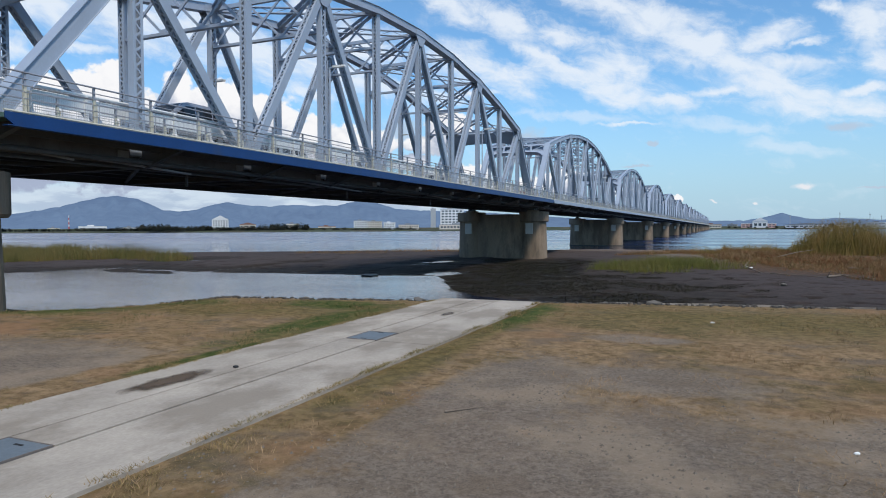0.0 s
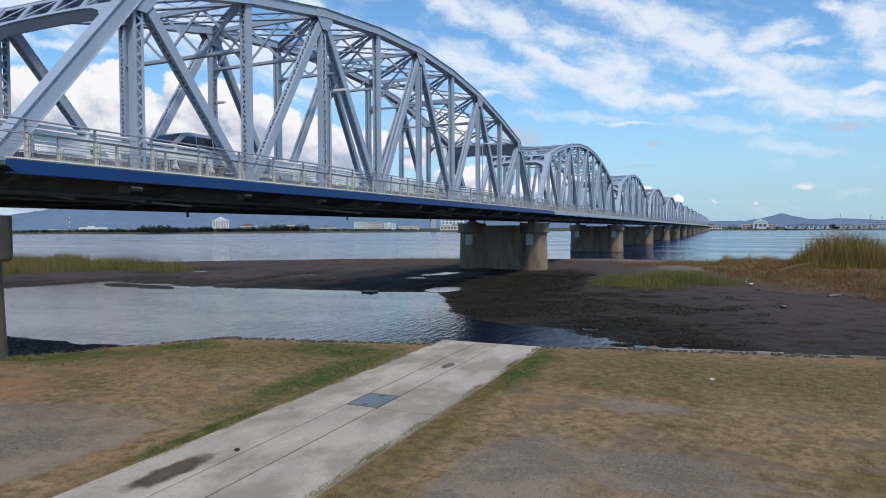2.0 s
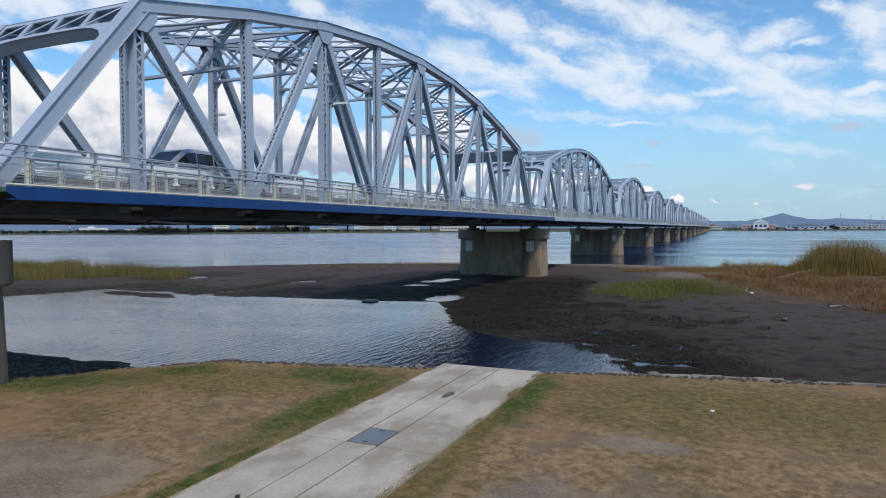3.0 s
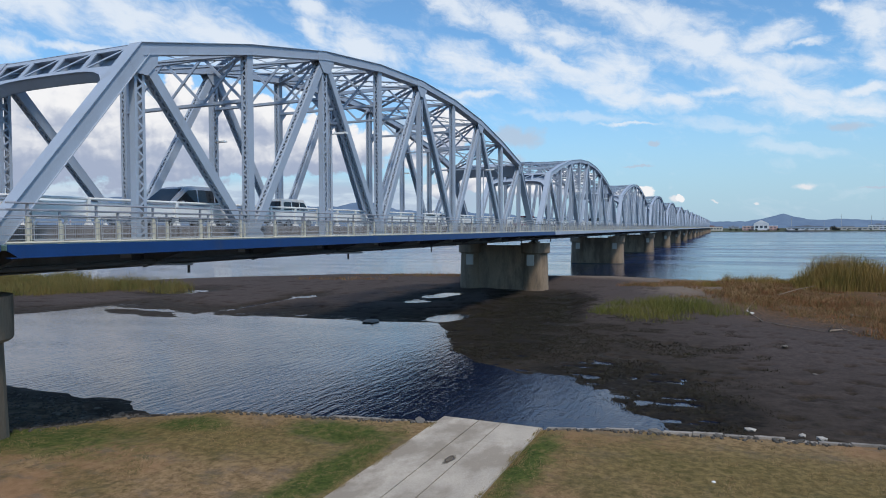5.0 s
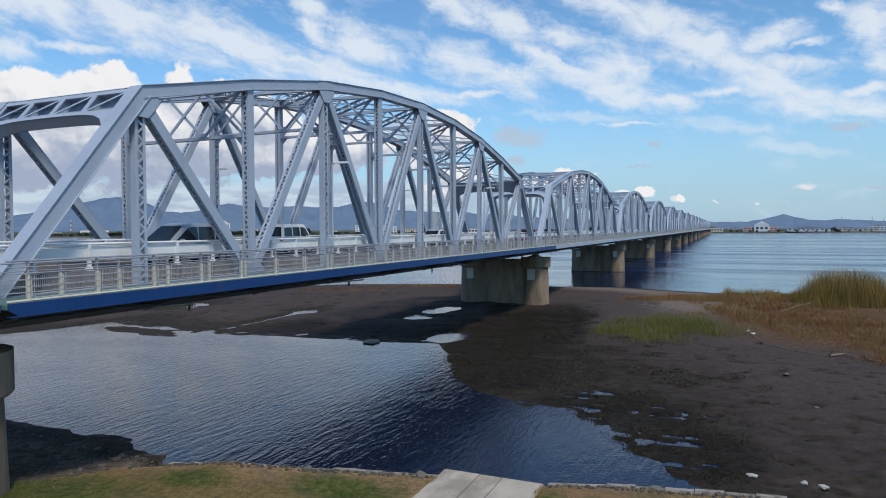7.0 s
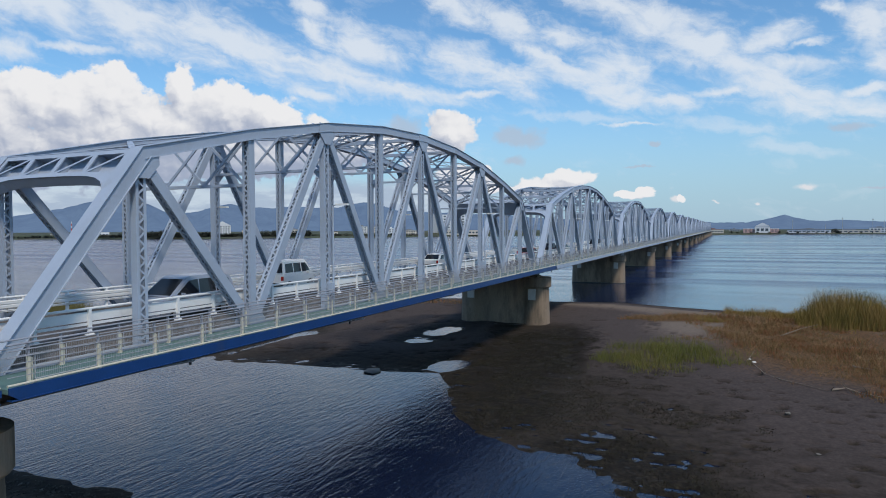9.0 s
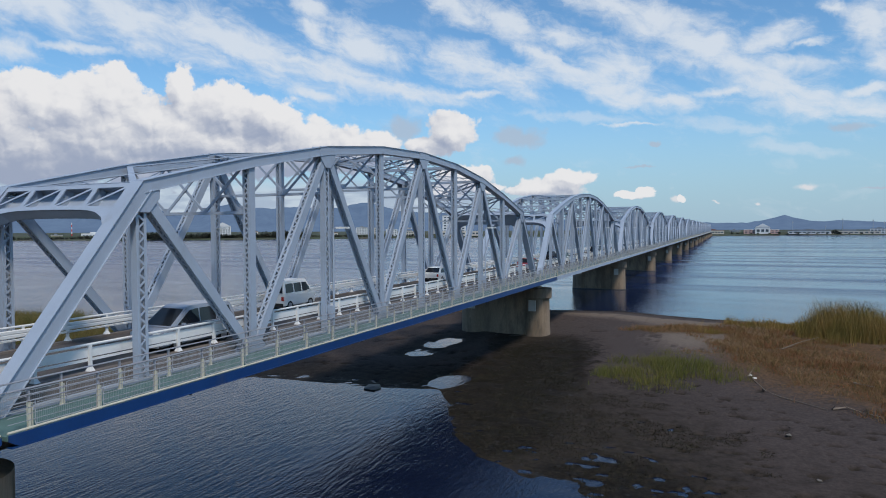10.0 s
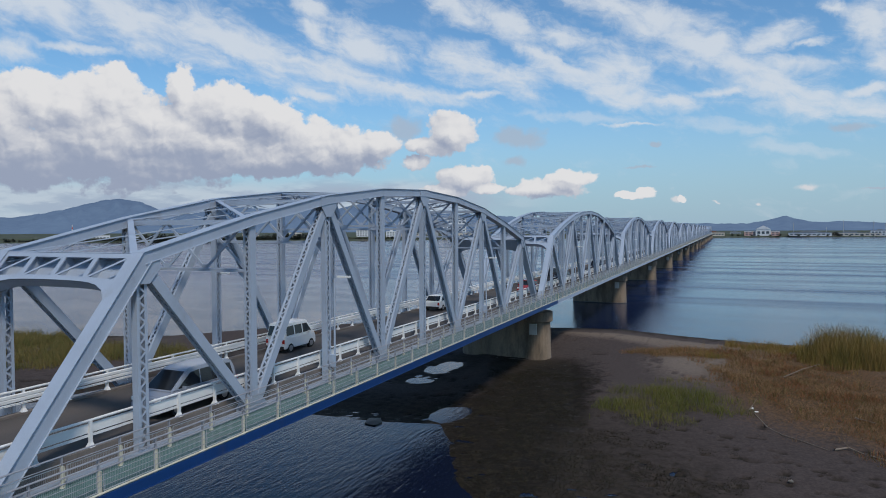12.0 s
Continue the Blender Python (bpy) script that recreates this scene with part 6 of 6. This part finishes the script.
def gravel_bits():
    rnd = np.random.RandomState(9)
    bm_v, bm_f = [], []
    n = 16000
    x = 15.8 + 12 * rnd.rand(n)
    y = -10 + 9 * rnd.rand(n)
    keep = rnd.rand(n) < np.clip(1.1 - bare_share(x, y) * 1.6, 0, 1)
    x, y = x[keep], y[keep]
    z = ground_height(x, y)
    for a, b_, c in zip(x, y, z):
        r = 0.006 + 0.018 * rnd.rand() ** 3
        q = rnd.rand(4) * 0.5 + 0.75
        k = len(bm_v)
        bm_v += [(a - r * q[0], b_, c), (a, b_ - r * q[1], c), (a + r * q[2], b_, c), (a, b_ + r * q[3], c), (a + r * .2, b_ + r * .1, c + r * .9)]
        bm_f += [(k, k + 1, k + 4), (k + 1, k + 2, k + 4), (k + 2, k + 3, k + 4), (k + 3, k, k + 4)]
    me = bpy.data.meshes.new("gravel")
    me.from_pydata(bm_v, [], bm_f)
    me.materials.append(material("loose_gravel", (0.14, 0.115, 0.09), 0.9, 0, 0.5, 6, 60, 0.0))
    return tagged(new("gravel", me), "loose grey gravel trodden into the bare ground", "gravel", kind="stuff")

gravel_bits()

def ramp_sides(x, y):
    d = np.minimum(np.abs(x - 12.34), np.abs(x - 15.68))
    return np.clip(1.15 - d / 0.40, 0, 1) * np.clip(0.62 + fbm2(x, y, 0.6, 4, 181) * 3.0, 0.0, 1) * (y < edge_y(x))

_sides = np.concatenate([scatter(60000, ramp_sides, 11.9, 12.56, -13, 6.2, 21, tuft_height), scatter(60000, ramp_sides, 15.46, 16.15, -13, 6.4, 22, tuft_height)])
blades("ramp_grass", _sides, 0.012, 0.055, 0.009, 1.0, M_LAWN_EDGE, "ragged tan and green grass along the ramp", "grass", 23, 1)

def mud_weed(x, y):
    v = np.maximum(ell(x, y, 11.5, 28, 9.5, 14, 15), ell(x, y, 18, 17, 4.5, 5.5))
    v = np.maximum(v, ell(x, y, 4.5, 44, 5.5, 17, 14))
    return ragged(x, y, v, 1.6, 2.6, 191, 0.5) * (ground_height(x, y) > -0.03) * 0.9

blades("mud_weed", scatter(240000, mud_weed, -4, 24, 12, 60, 24), 0.03, 0.12, 0.05, 1.2, M_MUDWEED, "dark brown weed and debris on the wet mud", "weed", 24, 1)

# ---------------------------------------------------------------- vehicles on the bridge
def vehicle(name, label, paint, length, width, side, roof, belt, wheels, glass, glass_ends, lamps_z, loc, heading):
    """side: outline of the body below the belt (along, up); roof: outline of the cabin above it."""
    v = thing(name, (0, 0, 0), label, "car", "cars on the bridge")

    def extruded(out, half, top_half=None):
        bm = bmesh.new()
        zmin = min(z for _, z in out)
        zmax = max(z for _, z in out)

        def hw(z):
            if top_half is None:
                return half
            return half + (top_half - half) * (z - zmin) / (zmax - zmin)
        lo = [bm.verts.new((-hw(z), y, z)) for y, z in out]
        hi = [bm.verts.new((hw(z), y, z)) for y, z in out]
        n = len(out)
        for i in range(n):
            bm.faces.new((lo[i], lo[(i + 1) % n], hi[(i + 1) % n], hi[i]))
        bm.faces.new(lo[::-1])
        bm.faces.new(hi)
        bmesh.ops.recalc_face_normals(bm, faces=bm.faces)
        return bm
    bm = extruded(side, width / 2)
    bmesh.ops.bevel(bm, geom=bm.edges[:], offset=0.05, segments=2, affect="EDGES", clamp_overlap=True)
    body = part("body", bm, paint, v, smooth=False)
    bm = extruded(roof, width / 2 - 0.03, width / 2 - 0.16)
    bmesh.ops.bevel(bm, geom=bm.edges[:], offset=0.05, segments=2, affect="EDGES", clamp_overlap=True)
    part("cabin", bm, paint, v)
    zb, zt = min(z for _, z in roof), max(z for _, z in roof)

    def half_at(z):
        return width / 2 - 0.03 + (-0.13) * (z - zb) / (zt - zb)
    for s in (-1, 1):
        for pane in glass:
            bm = bmesh.new()
            n = len(pane)
            lo = [bm.verts.new((s * (half_at(z) - 0.02), y, z)) for y, z in pane]
            hi = [bm.verts.new((s * (half_at(z) + 0.008), y, z)) for y, z in pane]
            for i in range(n):
                bm.faces.new((lo[i], lo[(i + 1) % n], hi[(i + 1) % n], hi[i]))
            bm.faces.new(lo[::-1])
            bm.faces.new(hi)
            bmesh.ops.recalc_face_normals(bm, faces=bm.faces)
            part("window", bm, M_GLASS, v, "dark side window")
    for (y0, z0), (y1, z1), nm in glass_ends:
        bm = bmesh.new()
        d = Vector((0, y1 - y0, z1 - z0)).normalized()
        nrm = Vector((0, d.z, -d.y)) * 0.012
        if nrm.y * (y0 + y1) < 0:
            nrm = -nrm
        w0, w1 = half_at(z0) - 0.09, half_at(z1) - 0.09
        c = [Vector((-w0, y0, z0)), Vector((w0, y0, z0)), Vector((w1, y1, z1)), Vector((-w1, y1, z1))]
        hexa(bm, [p - nrm for p in c] + [p + nrm for p in c])
        bmesh.ops.recalc_face_normals(bm, faces=bm.faces)
        part(nm, bm, M_GLASS, v, "dark glass")
    for y in wheels:
        for s in (-1, 1):
            bm = bmesh.new()
            tube(bm, (s * (width / 2 - 0.17), y, 0.29), (s * (width / 2 + 0.005), y, 0.29), 0.29, 18)
            t_ = part("tyre", bm, M_TYRE, v)
            bm = bmesh.new()
            tube(bm, (s * (width / 2 - 0.05), y, 0.29), (s * (width / 2 + 0.015), y, 0.29), 0.18, 14)
            part("rim", bm, M_RIM, t_)
    y_front, y_back = max(y for y, _ in side), min(y for y, _ in side)
    for s in (-1, 1):
        bm = bmesh.new()
        box(bm, s * (width / 2 - 0.22) - 0.15, s * (width / 2 - 0.22) + 0.15, y_front - 0.10, y_front + 0.006, lamps_z - 0.07, lamps_z + 0.07)
        part("headlight", bm, M_LAMPLENS, v)
        bm = bmesh.new()
        box(bm, s * (width / 2 - 0.12) - 0.08, s * (width / 2 - 0.12) + 0.08, y_back - 0.006, y_back + 0.1, lamps_z - 0.1, lamps_z + 0.16)
        part("tail_light", bm, M_REDLAMP, v)
        bm = bmesh.new()
        box(bm, s * (width / 2 + 0.08) - 0.08, s * (width / 2 + 0.08) + 0.08, y_front * 0.45, y_front * 0.45 + 0.1, belt - 0.02, belt + 0.14)
        part("wing_mirror", bm, paint, v)
    for y, nm in ((y_front, "front_bumper"), (y_back, "rear_bumper")):
        bm = bmesh.new()
        box(bm, -width / 2 + 0.06, width / 2 - 0.06, y - 0.02, y + 0.02, 0.26, 0.46)
        part(nm, bm, M_TYRE if nm == "rear_bumper" else paint, v)
    v.matrix_world = Matrix.Translation(loc) @ Matrix.Rotation(radians(heading), 4, "Z")
    return v

def kei_van(loc, heading):
    return vehicle("minivan", "small white box-shaped delivery van on the carriageway", M_CARWHITE, 3.4, 1.48,
                   [(-1.68, 0.28), (-1.68, 1.02), (1.50, 1.02), (1.68, 0.72), (1.68, 0.28)],
                   [(-1.66, 1.0), (-1.50, 1.86), (0.85, 1.88), (1.48, 1.0)], 1.02, (-1.05, 1.15),
                   [[(-1.42, 1.10), (-1.36, 1.66), (-0.62, 1.68), (-0.62, 1.10)], [(-0.52, 1.10), (-0.52, 1.68), (0.22, 1.68), (0.22, 1.10)], [(0.32, 1.10), (0.32, 1.68), (0.80, 1.66), (1.22, 1.10)]],
                   [((-1.65, 1.10), (-1.53, 1.70), "rear_window"), ((1.42, 1.12), (0.93, 1.78), "windscreen")], 0.72, loc, heading)

def people_carrier(name, label, paint, loc, heading):
    return vehicle(name, label, paint, 4.6, 1.70,
                   [(-2.28, 0.30), (-2.30, 0.62), (-2.26, 1.0), (1.62, 1.02), (2.10, 0.88), (2.30, 0.62), (2.32, 0.46), (2.26, 0.28)],
                   [(-2.24, 0.98), (-2.16, 1.45), (-1.98, 1.76), (-1.2, 1.84), (0.35, 1.84), (0.72, 1.76), (1.72, 1.0)], 1.02, (-1.38, 1.42),
                   [[(-2.02, 1.08), (-1.86, 1.62), (-1.04, 1.68), (-1.04, 1.08)], [(-0.97, 1.08), (-0.97, 1.68), (-0.02, 1.68), (-0.02, 1.08)], [(0.05, 1.08), (0.05, 1.68), (0.55, 1.64), (1.34, 1.08)]],
                   [((-2.21, 1.10), (-2.05, 1.66), "rear_window"), ((1.62, 1.08), (0.78, 1.70), "windscreen")], 0.80, loc, heading)

def saloon(name, label, paint, loc, heading):
    return vehicle(name, label, paint, 4.4, 1.70,
                   [(-2.18, 0.28), (-2.2, 0.86), (1.2, 0.92), (2.1, 0.74), (2.2, 0.50), (2.18, 0.28)],
                   [(-2.0, 0.86), (-1.30, 1.42), (-0.05, 1.46), (1.05, 0.88)], 0.92, (-1.3, 1.35),
                   [[(-1.55, 0.95), (-1.16, 1.32), (-0.62, 1.34), (-0.62, 0.95)], [(-0.53, 0.95), (-0.53, 1.34), (-0.08, 1.34), (0.66, 0.95)]],
                   [((-1.88, 0.96), (-1.37, 1.37), "rear_window"), ((0.95, 0.94), (0.05, 1.41), "windscreen")], 0.68, loc, heading)

LANE_A, LANE_B = -5.75, -2.15
kei_van((LANE_A - 0.1, 23.3, ROAD), 0)
people_carrier("people_carrier", "silver-grey people carrier with dark windows on the carriageway", M_CARGREY, (LANE_B + 0.35, 10.3, ROAD), 180)
saloon("estate_car", "white hatchback seen beyond the truss members", M_CARWHITE, (LANE_A + 0.3, 46.6, ROAD), 0)
saloon("hatchback", "red hatchback on the second span of the bridge", M_CARRED, (LANE_B, 66.0, ROAD), 180)
saloon("saloon_car", "dark saloon car on the second span of the bridge", M_CARDARK, (LANE_B, 84.0, ROAD), 180)
saloon("saloon_car", "dark saloon car on the second span of the bridge", M_CARDARK, (LANE_A, 92.0, ROAD), 0)
people_carrier("people_carrier", "black people carrier far along the bridge", M_CARDARK, (LANE_B, 112.0, ROAD), 180)
saloon("saloon_car", "white saloon car far along the bridge", M_CARWHITE, (LANE_B, 146.0, ROAD), 180)

# ---------------------------------------------------------------- buildings and trees of the far shore
M_BWHITE = material("pale_far_wall", (0.62, 0.63, 0.64), 0.8, 0, 0.08, 0.05, 0.8, 0)
M_BCREAM = material("cream_far_wall", (0.55, 0.50, 0.43), 0.8, 0, 0.10, 0.05, 0.8, 0)
M_BGREY = material("grey_far_wall", (0.33, 0.35, 0.37), 0.8, 0, 0.10, 0.05, 0.8, 0)
M_BPINK = material("rose_far_wall", (0.50, 0.33, 0.30), 0.8, 0, 0.10, 0.05, 0.8, 0)
M_ROOFGREY = material("grey_far_roof", (0.20, 0.22, 0.25), 0.7, 0, 0.15, 0.05, 0.8, 0)
M_ROOFBROWN = material("brown_far_roof", (0.20, 0.10, 0.075), 0.7, 0, 0.15, 0.05, 0.8, 0)
M_FARPANE = material("far_window_pane", (0.06, 0.08, 0.10), 0.2, 0, 0.2, 0.3, 2, 0)
M_REDBAND = material("red_mast_band", (0.45, 0.05, 0.04), 0.6, 0, 0.1, 0.5, 2, 0)
EYE = (20.4, -11.9)

def far_place(az, dist):
    a = radians(az - AXIS)
    return EYE[0] + dist * math.sin(a), EYE[1] + dist * math.cos(a)

def far_building(az, dist, w, d, h, floors, cols, wall, roof, label, gable=0.0, turn=0.0):
    x, y = far_place(az, dist)
    b = thing("far_building", (x, y, 2.2), label, "building", "buildings on the far shore")
    b.rotation_euler.z = radians(AXIS - az + turn)
    bm = bmesh.new()
    box(bm, -w / 2, w / 2, 0, d, 0, h)
    part("wall", bm, wall, b)
    bm = bmesh.new()
    if gable:
        o = [(-w / 2 - 0.5, h), (w / 2 + 0.5, h), (0, h + gable)]
        lo = [bm.verts.new((p, -0.5, q)) for p, q in o]
        hi = [bm.verts.new((p, d + 0.5, q)) for p, q in o]
        for i in range(3):
            bm.faces.new((lo[i], lo[(i + 1) % 3], hi[(i + 1) % 3], hi[i]))
        bm.faces.new(lo[::-1])
        bm.faces.new(hi)
    else:
        box(bm, -w / 2 - 0.2, w / 2 + 0.2, -0.2, d + 0.2, h, h + 0.5)
        box(bm, -w * 0.2, w * 0.05, d * 0.3, d * 0.6, h + 0.5, h + 2.2)
    part("roof", bm, roof, b)
    if floors and cols:
        fh, cw = h / (floors + 0.3), w / (cols + 0.4)
        bm = bmesh.new()
        box(bm, -cw * 0.32, cw * 0.32, -0.10, 0.15, -fh * 0.24, fh * 0.24)
        pane = finish(bm, "window")
        for i in range(floors):
            for j in range(cols):
                o = part("window", pane, M_FARPANE, b)
                o.location = ((j - (cols - 1) / 2) * cw, -0.02, fh * (i + 0.65))
    return b

def city():
    F = far_building
    F(0.9, 1010, 36, 16, 31, 7, 6, M_BWHITE, M_BGREY, "tall white hospital block with rows of windows")
    F(-0.75, 1012, 8, 18, 32, 0, 0, M_BGREY, M_BGREY, "grey stair tower of a tall white block")
    F(1.6, 985, 62, 14, 7, 1, 12, M_BCREAM, M_ROOFGREY, "long low cream annex building")
    F(-7.1, 960, 20, 12, 13, 4, 5, M_BWHITE, M_ROOFGREY, "pale apartment block behind the trees")
    F(-5.9, 960, 22, 12, 12, 4, 6, M_BCREAM, M_ROOFGREY, "cream apartment block behind the embankment")
    F(-4.6, 955, 17, 12, 10, 3, 4, M_BWHITE, M_BWHITE, "bright white commercial building")
    F(-2.9, 970, 30, 12, 7, 2, 8, M_BCREAM, M_ROOFGREY, "low cream office building on the shore")
    F(-18.8, 960, 22, 14, 15, 5, 6, M_BWHITE, M_BWHITE, "white hotel with a stepped pyramid roof", 6.0)
    F(-16.6, 960, 22, 14, 8, 2, 5, M_BCREAM, M_ROOFBROWN, "cream building with a small tower roof", 3.0)
    F(-12.9, 970, 18, 14, 9, 2, 4, M_BCREAM, M_ROOFGREY, "cream hall with water tank on the roof")
    F(-28.2, 1000, 34, 14, 6, 1, 8, M_BWHITE, M_BWHITE, "long white works building by a chimney")
    F(-30.8, 1010, 14, 10, 4, 1, 4, M_BCREAM, M_ROOFGREY, "small pale house behind the embankment")
    F(-25.6, 1000, 18, 10, 4.5, 1, 5, M_BWHITE, M_ROOFGREY, "low white shed behind the embankment")
    F(-23.4, 1000, 9, 10, 5, 1, 3, M_BWHITE, M_ROOFGREY, "small white house behind the embankment")
    F(-10.0, 1000, 26, 10, 5, 1, 6, M_BCREAM, M_ROOFBROWN, "low cream house with brown roof")
    # far end of the bridge
    F(22.6, 1150, 28, 12, 6, 1, 6, M_BCREAM, M_ROOFBROWN, "low brown-roofed hall at the bridge end")
    F(21.0, 1160, 20, 12, 8, 2, 5, M_BGREY, M_ROOFBROWN, "grey and brown shop building at the bridge end")
    F(26.0, 1180, 52, 16, 7, 2, 9, M_BPINK, M_BWHITE, "long rose-coloured building with white roofs")
    F(26.1, 1176, 22, 14, 11, 1, 3, M_BWHITE, M_BWHITE, "white gabled hall above a rose-coloured building", 6.0)
    F(29.3, 1180, 60, 18, 5, 1, 9, M_BWHITE, M_ROOFGREY, "long white shed with a dark roof", 3.0)
    F(32.2, 1190, 70, 16, 4.5, 1, 10, M_BCREAM, M_ROOFGREY, "long low warehouse behind the embankment")
    F(33.9, 1230, 30, 16, 8, 2, 6, M_BWHITE, M_ROOFGREY, "pale warehouse on the far shore")
    F(24.1, 1200, 16, 12, 6, 2, 4, M_BGREY, M_ROOFGREY, "small grey building at the far shore")

city()

def chimney(az, dist, h):
    x, y = far_place(az, dist)
    c = thing("chimney", (x, y, 2.2), "red and white banded works chimney", "chimney")
    n = 7
    for i in range(n):
        bm = bmesh.new()
        tube(bm, (0, 0, h * i / n), (0, 0, h * (i + 1) / n), 0.8 - 0.05 * i, 10, 0.8 - 0.05 * (i + 1))
        part("band", bm, M_BWHITE if i % 2 == 0 else M_REDBAND, c)

chimney(-29.8, 1010, 21)

def mast(az, dist, h):
    x, y = far_place(az, dist)
    c = thing("radio_mast", (x, y, 2.2), "slim grey radio mast on the far shore", "mast", "masts on the far shore")
    bm = bmesh.new()
    tube(bm, (0, 0, 0), (0, 0, h), 0.5, 6, 0.2)
    part("pole", bm, M_BGREY, c)
    bm = bmesh.new()
    box(bm, -1.0, 1.0, -0.2, 0.2, h * 0.86, h * 0.9)
    part("crossbar", bm, M_BGREY, c)

for az, h in ((28.2, 22), (31.5, 26), (33.4, 24), (20.2, 14), (34.1, 20), (30.4, 14)):
    mast(az, 1260, h)

def far_tree(az, dist, h, w, seed, name="tree"):
    rnd = random.Random(seed)
    x, y = far_place(az, dist)
    t_ = thing(name, (x, y, 1.8), "dark broad-crowned tree on the far embankment", "tree", "trees on the far shore")
    bm = bmesh.new()
    tube(bm, (0, 0, 0), (0, 0, h * 0.5), 0.28, 6, 0.12)
    for _ in range(4):
        a = rnd.uniform(0, 6.3)
        tube(bm, (0, 0, h * rnd.uniform(0.25, 0.4)), (math.cos(a) * w * 0.3, math.sin(a) * w * 0.3, h * rnd.uniform(0.5, 0.75)), 0.12, 5, 0.04)
    part("trunk", bm, M_WOOD, t_)
    bm = bmesh.new()
    lobes = [(rnd.uniform(-.5, .5) * w * 0.6, rnd.uniform(-.5, .5) * w * 0.6, h * rnd.uniform(0.22, 0.8), w * rnd.uniform(0.22, 0.38)) for _ in range(9)]
    for _ in range(420):
        cx, cy, cz, r = rnd.choice(lobes)
        d = Vector((rnd.gauss(0, 1), rnd.gauss(0, 1), rnd.gauss(0, 0.8))).normalized() * r * rnd.uniform(0.6, 1.05)
        c = Vector((cx, cy, cz)) + d
        c.z = max(0.6, c.z)
        s = rnd.uniform(0.45, 0.95)
        u = Vector((rnd.uniform(-1, 1), rnd.uniform(-1, 1), rnd.uniform(-1, 1))).normalized()
        v = u.orthogonal().normalized()
        bm.faces.new([bm.verts.new(c + u * s), bm.verts.new(c + v * s * 0.7), bm.verts.new(c - u * s), bm.verts.new(c - v * s * 0.7)])
    part("crown", bm, M_TREES, t_)
    return t_

MODELS = [far_tree(-24.6 + k * 0.55, 893, 7.2 + (k % 3) * 0.9, 10 + (k % 2) * 3, 40 + k) for k in range(4)]
_rnd = random.Random(77)

def tree_row(a0, a1, n, dist, lo, hi):
    for i in range(n):
        az = a0 + (a1 - a0) * (i + _rnd.uniform(-.3, .3)) / max(1, n - 1)
        x, y = far_place(az, dist + _rnd.uniform(-6, 10))
        s = _rnd.uniform(lo, hi)
        m = Matrix.Translation((x, y, 1.8)) @ Matrix.Rotation(_rnd.uniform(0, 6.3), 4, "Z") @ Matrix.Diagonal((s, s, s * _rnd.uniform(0.85, 1.1), 1))
        c = copy_thing(_rnd.choice(MODELS), Matrix.Identity(4))
        c.matrix_world = m

tree_row(-25.3, -19.6, 26, 897, 0.6, 0.8)
tree_row(-18.9, -15.6, 14, 897, 0.5, 0.75)
tree_row(-15.2, -13.0, 6, 900, 0.9, 1.2)
tree_row(-12.4, -11.9, 2, 905, 1.1, 1.2)
tree_row(-34, -26, 34, 920, 0.3, 0.6)
tree_row(-11.4, -2, 40, 915, 0.25, 0.5)
tree_row(-27, -18.5, 30, 905, 0.45, 0.7)
tree_row(-19, -12, 24, 910, 0.35, 0.6)
tree_row(23.0, 33.5, 16, 1170, 0.25, 0.45)
tree_row(31.0, 31.3, 2, 1150, 0.6, 0.8)
